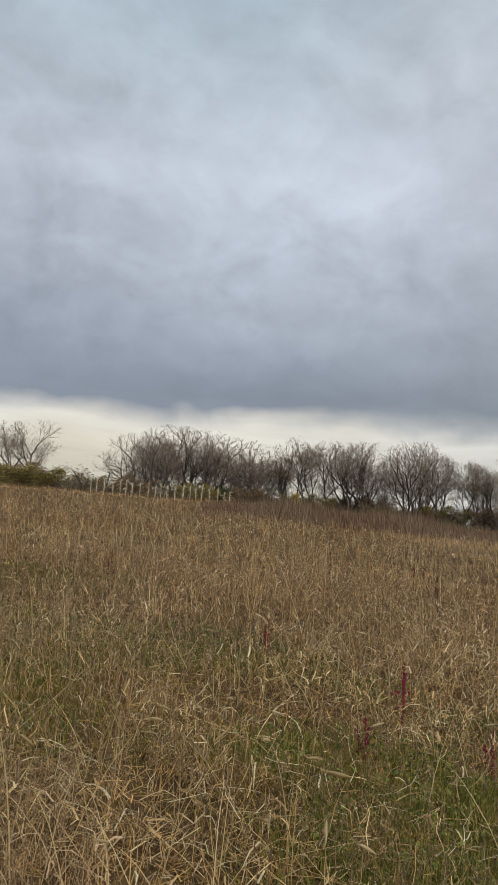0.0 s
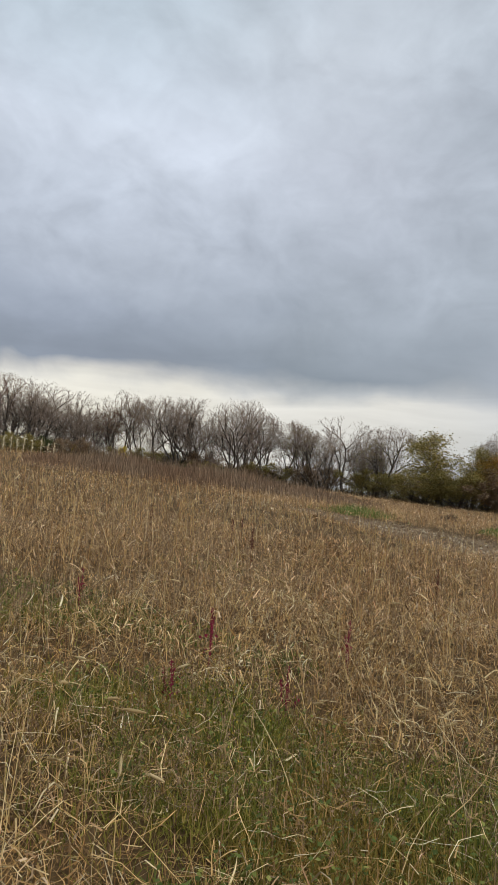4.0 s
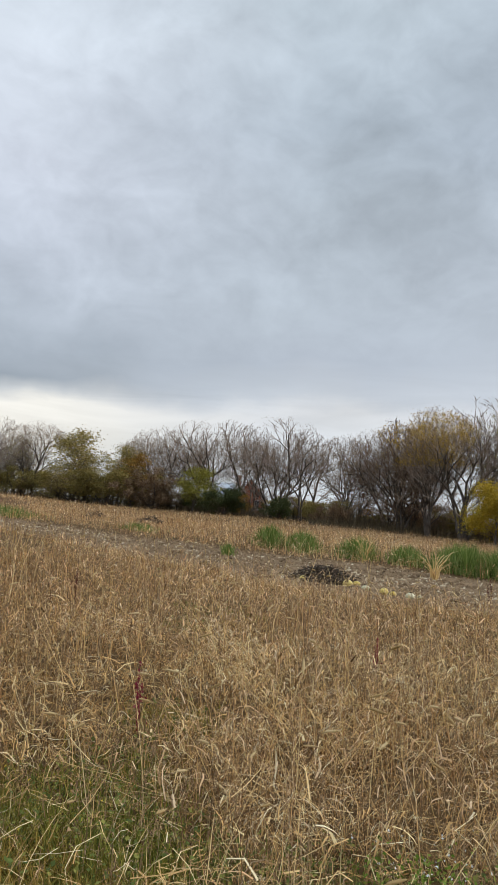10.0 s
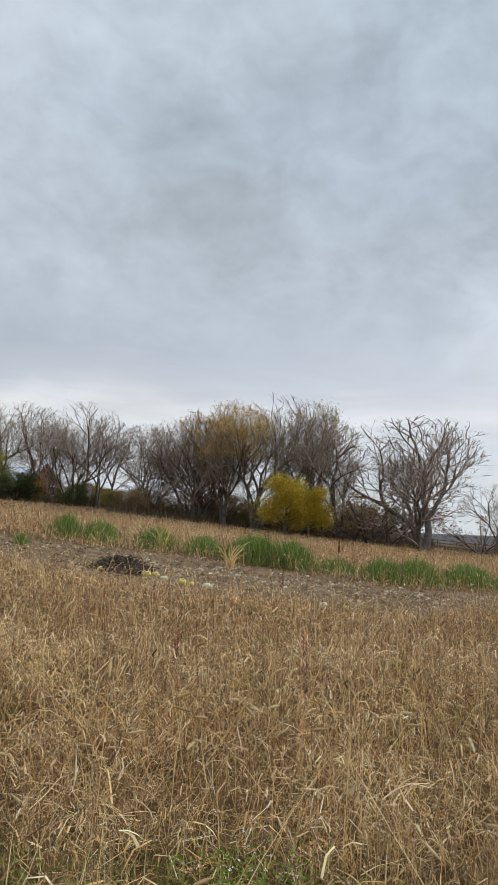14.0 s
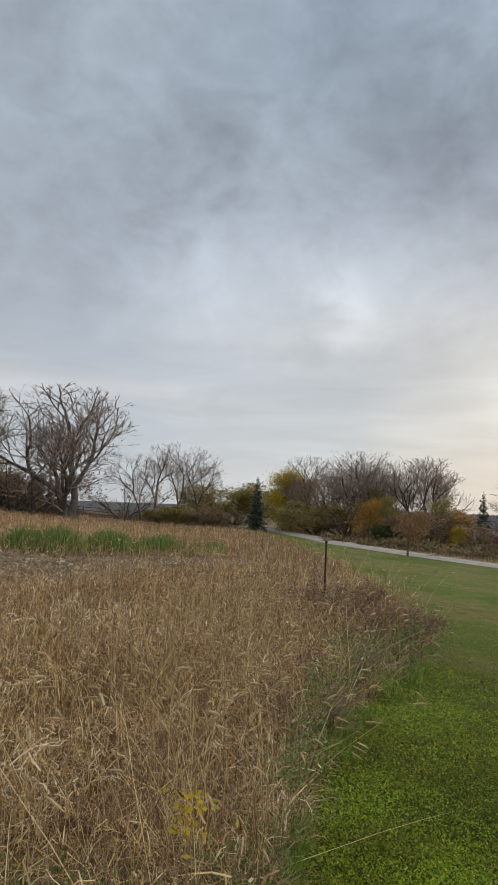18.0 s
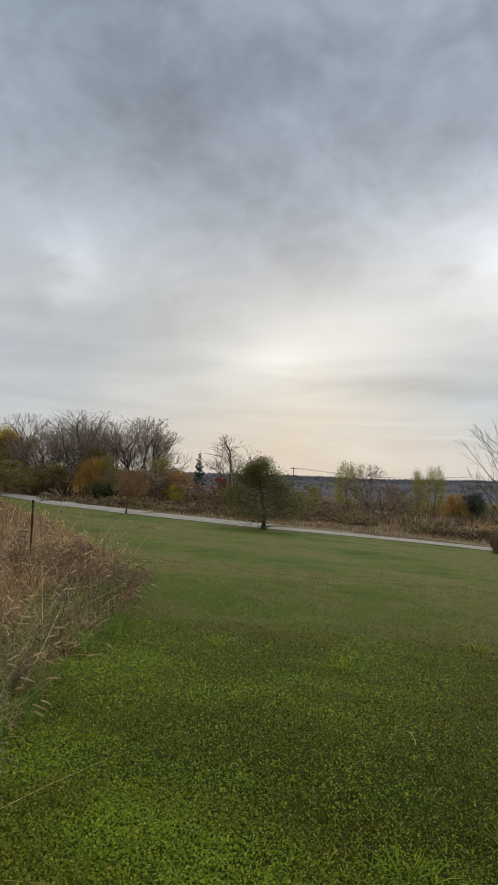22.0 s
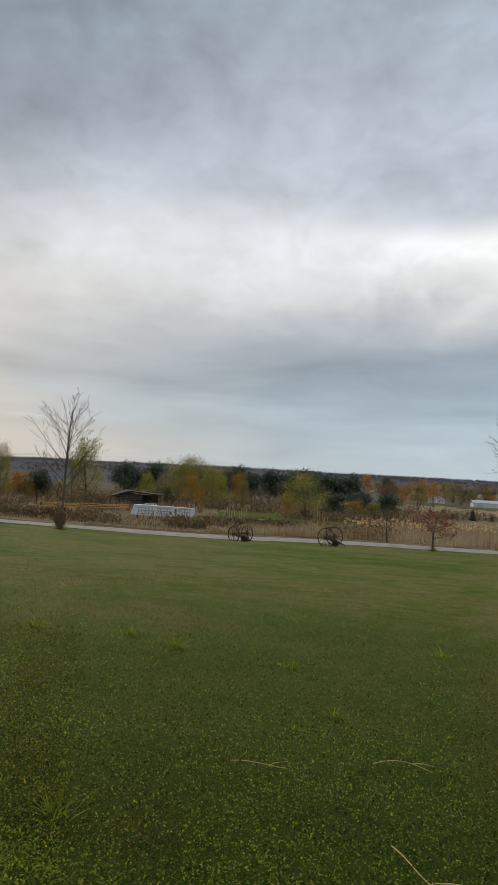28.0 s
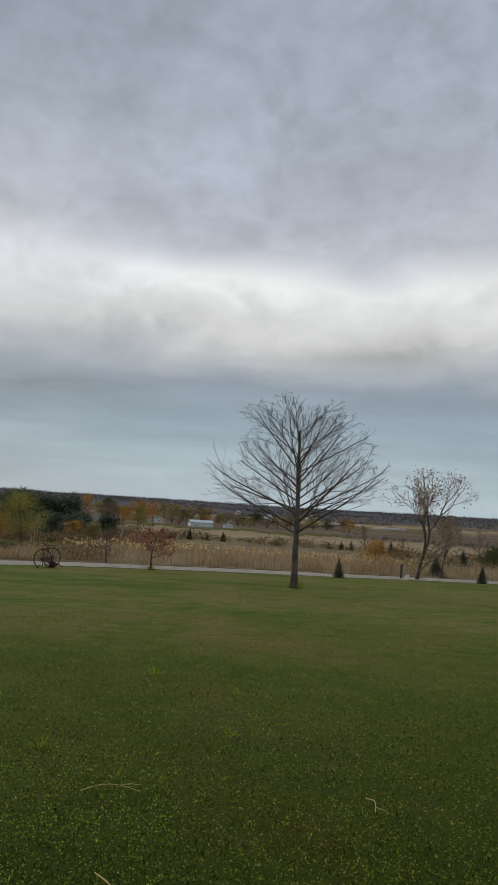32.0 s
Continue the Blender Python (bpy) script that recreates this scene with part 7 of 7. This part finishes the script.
# dry maize along the crest
for i in range(21):
    maize = thing("maize_plant", "pale dry maize stalk on the crest of the field", "maize", -11.8 + i * 0.56 + 0.1 * math.sin(i * 5), 79 + math.sin(i), i * 50, "maize row")
    r_ = np.random.default_rng(300 + i)
    h = 1.75 * r_.uniform(0.8, 1.15) * (1 - 0.012 * i)
    part("stalk", rod((0, 0, -0.1), (0.05, 0, h), 0.035, 0.015, 6), MAIZE, maize)
    zz = np.repeat(np.linspace(0.25, 0.98, 8) * h, 2)
    co, f, _ = ribbons(r_, np.zeros(16), np.zeros(16), zz, r_.uniform(0, 6.28, 16), r_.uniform(0.3, 1.1, 16), r_.uniform(0.35, 0.7, 16), np.full(16, 0.12), r_.uniform(0.3, 0.8, 16), 3)
    part_mesh("foliage", mesh_of("foliage", co, f, MAIZE), maize)["kind"] = "stuff"

# goldenrod, daisies, and plume grass
gold = thing("goldenrod", "yellow-leaved wild plant among dry grass", "plant", 81.4, 2.75)
r_ = np.random.default_rng(77)
part("stem", rod((0, 0, 0), (0.03, 0, 0.66), 0.005, 0.003, 6), WEED, gold)
at = np.stack([r_.normal(0.02, 0.035, 70), r_.normal(0, 0.035, 70), r_.uniform(0.42, 0.60, 70)], 1)
part_mesh("foliage", mesh_of("foliage", *leaf_cards(r_, at, 0.013, 0.022, 2), LEAF["yellow"]), gold)["kind"] = "stuff"
daisy = thing("wild_daisies", "low green plants with small white flowers", "plant", 58.2, 3.05)
at = np.stack([r_.normal(0, 0.16, 140), r_.normal(0, 0.16, 140), r_.uniform(0.03, 0.28, 140)], 1)
part_mesh("foliage", mesh_of("foliage", *leaf_cards(r_, at, 0.010, 0.03, 6), GREEN), daisy)["kind"] = "stuff"
at = np.stack([r_.normal(0, 0.13, 32), r_.normal(0, 0.13, 32), r_.uniform(0.26, 0.36, 32)], 1)
part_mesh("blossom", mesh_of("blossom", *leaf_cards(r_, at, 0.005, 0.003, 3), FILM), daisy)["kind"] = "stuff"
for az, d, h in ((57.9, 19.5, 1.25), (52.5, 24.5, 1.3)):
    plume = thing("plume_grass", "tall pale green arching grass by the bed", "grass", az, d)
    m_ = 26
    co, f, _ = ribbons(r_, r_.normal(0, 0.05, m_), r_.normal(0, 0.05, m_), np.zeros(m_), r_.uniform(0, 6.28, m_), r_.uniform(1.1, 1.5, m_), h * r_.uniform(0.6, 1.1, m_), np.full(m_, 0.03), r_.uniform(0.1, 0.45, m_), 5)
    part_mesh("foliage", mesh_of("foliage", co, f, PALE), plume)["kind"] = "stuff"
# brown bush at the field corner
plant("corner_bush", 98.6, 10.3, 0.85, 0, "dark brown withered bush at the field corner", "shrub", "shrub", kind="bush", seed=91, leaves="brown", per=2, size=0.2, spread=0.5, wide=1.2)
for az, d, h, turn_ in ((91.5, 5.6, 0.55, 40), (93.8, 7.2, 0.6, 200), (96.4, 8.9, 0.7, 300), (98.9, 10.6, 0.7, 90), (100.3, 11.2, 0.65, 10)):
    plant("edge_bush", az, d, h, turn_, "withered brown bush along the mown edge", "shrub", "shrub", group="edge shrubs", kind="bush", seed=93, leaves="brown", per=2, size=0.10, spread=0.4, wide=1.3)
plant("corner_bush", 94.8, 12.5, 0.95, 120, "brown withered bush in the weedy corner", "shrub", "shrub", wide=1.3)
plant("base_bush", 129.4, 49.6, 1.75, 0, "dark brown shrub round the foot of a tree", "shrub", "shrub", kind="bush", seed=92, leaves="brown", per=3, size=0.3, spread=0.5, wide=0.42)

# dry stalks lying on the lawn
for az, d, l_, turn_ in ((146.6, 4.75, 0.35, 10), (157.5, 5.0, 0.38, 5), (177.0, 4.95, 0.25, -50), (159.3, 3.6, 0.5, -40), (163.5, 3.45, 0.45, -15), (124.5, 5.3, 0.2, 60)):
    twig = thing("dry_stalk", "pale dry grass stalk lying on the lawn", "stalk", az, d, turn_, "stalks on the lawn", 0.04)
    pts_ = [(t * l_ - l_ / 2, 0.07 * math.sin(t * 3 + az), 0.015 + 0.02 * math.sin(t * 3.1)) for t in np.linspace(0, 1, 7)]
    c_, f_ = tube(pts_, np.linspace(0.0035, 0.0018, 7), 5)
    part_mesh("stem", mesh_of("stem", c_, f_, PALE), twig)
    c_, f_ = tube([pts_[4], (pts_[5][0], pts_[5][1] + 0.06, 0.03), (pts_[6][0] + 0.02, pts_[6][1] + 0.09, 0.02)], [0.002, 0.002, 0.001], 4)
    part_mesh("side_shoot", mesh_of("side_shoot", c_, f_, PALE), twig)


# ---- the valley beyond the lane ----
for key, az, d, top, wide in (
    ("pine", 138.2, 178, -0.35, 1.5), ("pine", 139.6, 180, 0.05, 1.5), ("pine", 141.0, 184, -0.45, 1.5), ("pine", 149.4, 184, 0.10, 1.5), ("pine", 152.4, 182, -0.05, 1.5), ("pine", 148.6, 150, -0.95, 1.3), ("pine", 134.2, 175, 0.05, 1.4), ("pine", 135.4, 178, -0.35, 1.5), ("pine", 136.6, 176, 0.10, 1.4), ("lime", 135.9, 150, -0.5, 0.8), ("bare_b", 137.4, 160, -0.3, 1.2),
    ("willow", 138.4, 132, 0.6, 1.3), ("willow", 140.0, 134, 0.75, 1.4), ("willow", 141.2, 136, 0.1, 1.3), ("olive", 139.2, 128, -0.6, 1.2), ("orange", 139.5, 118, -0.5, 0.7), ("orange", 140.4, 118, -1.6, 0.8), ("lime", 142.0, 122, -0.5, 1.0), ("olive", 143.6, 124, -0.8, 1.0), ("orange", 143.2, 128, -0.2, 0.8),
    ("green", 137.7, 108, -1.7, 1.0), ("bare_bush", 141.8, 112, -2.0, 1.8), ("bare_bush", 144.5, 130, -1.4, 1.8), ("bare_e", 145.2, 140, -1.0, 1.0), ("bare_bush", 146.6, 132, -1.6, 2.0),
    ("pine", 143.0, 185, 0.15, 1.4), ("pine", 144.4, 188, -0.20, 1.5), ("pine", 145.8, 186, 0.00, 1.4), ("pine", 146.8, 190, -0.40, 1.5), ("pine", 147.6, 182, 0.00, 1.4), ("pine", 150.4, 178, -0.15, 1.6), ("pine", 151.3, 180, -0.35, 1.5), ("bare_d", 141.3, 190, 0.1, 1.3), ("rusty", 142.2, 185, 0.0, 1.3), ("bare_b", 148.4, 185, -0.2, 1.4),
    ("willow", 148.8, 92, -0.1, 1.6), ("orange", 147.3, 94, -1.6, 0.9), ("brown", 148.9, 90, -2.9, 2.0), ("pine", 151.0, 120, -1.55, 1.9), ("pine", 153.4, 124, -1.40, 1.9), ("pine", 155.2, 128, -1.45, 1.9), ("bare_bush", 156.6, 130, -1.95, 1.9),
    ("orange", 152.6, 110, -1.9, 1.6), ("olive_bush", 154.0, 108, -2.0, 1.8), ("orange", 153.4, 240, 0.2, 1.0), ("rusty", 155.4, 250, -0.3, 1.4), ("orange", 156.4, 260, -0.6, 1.2), ("olive", 157.8, 300, -0.6, 1.6), ("orange", 158.8, 280, -0.1, 1.0), ("olive", 157.6, 290, -0.5, 1.5),
    ("brown", 160.9, 330, -1.2, 1.2), ("olive", 161.4, 420, -0.5, 1.8), ("olive", 163.0, 430, -0.5, 1.8), ("lime", 164.2, 420, -0.7, 1.4), ("bare_b", 165.6, 400, -0.5, 1.8), ("olive", 166.6, 380, -0.9, 1.5), ("bare_d", 168.0, 400, -0.8, 2.0), ("bare_b", 169.6, 420, -0.8, 2.0), ("olive", 170.6, 410, -1.1, 1.5),
    ("cypress", 158.6, 150, -2.0, 1.6), ("cypress", 159.6, 152, -2.1, 1.7), ("cypress", 160.3, 150, -2.3, 1.6), ("spruce", 161.8, 148, -2.0, 1.3), ("olive_bush", 160.6, 146, -2.5, 1.6), ("spruce", 163.2, 150, -2.3, 1.1), ("orange", 162.9, 146, -2.7, 1.3), ("spruce", 164.5, 150, -2.1, 1.2), ("bare_bush", 165.8, 146, -2.6, 1.8), ("bare_bush", 167.2, 146, -2.7, 1.8), ("cypress", 169.0, 150, -2.2, 1.4), ("bare_bush", 168.2, 148, -2.6, 1.6),
    ("bare_bush", 171.6, 150, -2.3, 1.8), ("cypress", 173.0, 152, -2.4, 1.6), ("cypress", 174.0, 150, -2.3, 1.6), ("cypress", 174.8, 152, -2.2, 1.6), ("bare_bush", 176.0, 150, -1.2, 1.6), ("cypress", 177.2, 148, -2.1, 1.6), ("cypress", 177.9, 150, -2.0, 1.5), ("bare_bush", 178.6, 152, -1.6, 1.8),
    ("orange", 176.7, 92, -2.1, 1.7), ("bare_bush", 182.0, 130, -0.9, 2.0), ("bare_e", 184.6, 130, -0.6, 1.0), ("bare_e", 186.4, 132, -0.5, 1.0), ("green", 185.6, 110, -2.0, 2.0), ("green", 187.0, 110, -2.0, 2.0), ("spruce", 183.4, 112, -2.2, 1.2), ("tuft", 181.8, 84, 0.2, 0.9), ("spruce", 184.8, 80, -3.3, 1.1), ("spruce", 181.4, 86, -2.8, 1.6),
    ("bare_bush", 112.6, 140, -0.5, 2.2), ("bare_bush", 116.0, 145, -0.8, 2.4), ("bare_bush", 119.0, 140, -1.0, 2.4), ("bare_bush", 122.0, 145, -1.1, 2.4), ("rusty", 121.4, 160, -0.3, 1.6), ("bare_bush", 125.6, 130, -1.4, 2.4), ("bare_bush", 128.2, 128, -1.4, 2.4), ("olive_bush", 129.4, 126, -1.6, 2.4), ("bare_bush", 131.8, 128, -1.6, 2.4), ("bare_bush", 133.0, 124, -1.9, 2.2), ("brown", 126.8, 96, -2.7, 2.4), ("brown", 130.4, 100, -2.9, 2.6), ("brown", 113.8, 82, -2.4, 2.4), ("brown", 118.8, 84, -2.7, 2.4), ("brown", 110.2, 74, -2.2, 2.4),
):
    stand(key, az, d, top, wide=wide, group="valley trees")

# the tree belt behind the far farm buildings
for q in range(30):
    stand(("olive", "brown", "bare_b", "olive", "orange", "green", "bare_d", "rusty")[(q * 5) % 8], 154.6 + q * 0.72 + 0.2 * math.sin(q * 3.1), 395 + 22 * (q % 4), (-0.35 if q < 12 else -0.75) + 0.3 * math.sin(q * 1.9), wide=1.5 + 0.3 * (q % 3), group="valley trees")

# woods on the far slopes, leaf tone greyed for haze
rng = np.random.default_rng(31)
co, f, k_ = [], [], 0
for n_, a0, a1, d0, d1, h0, size in ((9000, 92, 208, 1500, 2400, 9, 8.0), (4600, 92, 208, 1000, 1500, 8, 6.0), (1100, 104, 156, 560, 900, 7, 4.0), (1200, 150, 178, 480, 760, 6, 3.2), (420, 105, 137, 370, 430, 6, 2.8), (400, 168, 206, 860, 920, 6, 3.5), (500, 137, 206, 305, 335, 5, 2.0)):
    az, d = rng.uniform(a0, a1, n_), rng.uniform(d0, d1, n_)
    x, y = xy(az, d)
    ok = patchy(x, y, 260.0, 1.0) > (0.34 if d0 > 900 else 0.42)
    x, y = x[ok], y[ok]
    at = np.stack([x, y, ground(x, y) + h0 * 0.15], 1)
    c, t = leaf_cards(rng, at, size * 0.11, size * 0.2, 22)
    co.append(c)
    f.append(t + k_)
    k_ += len(c)
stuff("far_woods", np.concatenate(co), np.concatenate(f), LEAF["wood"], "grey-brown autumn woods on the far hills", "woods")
n = 34000
az, u_ = rng.uniform(90, 160, n), rng.random(n)
d = road_distance(az) + 20 + (np.interp(az, (90, 130, 138, 160), (60, 80, 50, 60))) * u_
x, y = xy(az, d)
clump = patchy(x, y, 9.0, 2.0)
ok = (clump > 0.42) & ~((az > 140.5) & (az < 153.5) & (d > 84) & (d < 119)) & ~((az > 126.5) & (az < 141) & (d > 78) & (d < 92))
x, y, clump = x[ok], y[ok], clump[ok]
n = len(x)
co, f, _ = ribbons(rng, x, y, ground(x, y), rng.uniform(0, 6.28, n), radians(85) - np.abs(rng.normal(0, 0.4, n)), (0.4 + 2.6 * (clump - 0.4)) * rng.uniform(0.5, 1.2, n), np.full(n, 0.09), rng.normal(0.08, 0.15, n), 2)
stuff("valley_brush", co, f, WEED, "brown brush and dead weeds on the valley floor", "brush")
# thickets of shrubs and brambles between the trees
at = []
for n_, a0, a1, d0, d1, h_ in ((1500, 90, 136, 63, 74, 0.7), (500, 136, 156, 66, 80, 0.6), (900, 105, 136, 74, 92, 1.4), (900, 105, 137, 92, 120, 2.6), (700, 105, 138, 120, 170, 3.4), (420, 136.5, 156, 118, 140, 2.4), (420, 136, 158, 150, 176, 3.2), (300, 147, 156, 100, 116, 1.8), (420, 156, 190, 140, 160, 2.2), (260, 178, 192, 100, 130, 2.6)):
    az, d = rng.uniform(a0, a1, n_), rng.uniform(d0, d1, n_)
    x, y = xy(az, d)
    g_ = patchy(x, y, 7.0, 6.0)
    ok = (g_ > 0.4) & ~((az > 126.5) & (az < 141) & (d > 76) & (d < 92)) & ~((az > 133.3) & (az < 138) & (d < 116)) & ~((az > 124) & (d < 88) & (d > 78)) & (d > road_distance(az) + 5) & ~((az > 119.6) & (az < 123.2) & (d < 80))
    x, y, g_ = x[ok], y[ok], g_[ok]
    for _ in range(9):
        at.append(np.stack([x + rng.normal(0, 0.5, len(x)), y + rng.normal(0, 0.5, len(x)), ground(x, y) + h_ * (g_ - 0.1) * rng.random(len(x)) ** 0.8], 1))
stuff("valley_thicket", *leaf_cards(rng, np.concatenate(at), 0.17, 0.3, 4), THICKET, "rust-brown and olive thicket of shrubs in the valley", "thicket")
# dark green vegetable row and cattail tops
n = 1400
az, d = rng.uniform(140.5, 149, n), rng.normal(79.5, 0.7, n)
x, y = xy(az, d)
stuff("vegetable_row", *leaf_cards(rng, np.stack([x, y, ground(x, y) + rng.uniform(0.05, 0.5, n)], 1), 0.16, 0.08, 2), LEAF["green"], "dark green leafy vegetable row", "vegetables")
n = 480
az = rng.uniform(152, 182, n)
d = road_distance(az) + rng.uniform(10, 26, n)
x, y = xy(az, d)
at = np.stack([x, y, ground(x, y) + np.interp(az, (152, 160, 180), (1.15, 1.35, 1.2)) * rng.uniform(0.85, 1.15, n)], 1)
stuff("reed_plumes", *leaf_cards(rng, at, 0.12, 0.06, 4), PALE, "cream feathery reed plumes", "reed plumes")
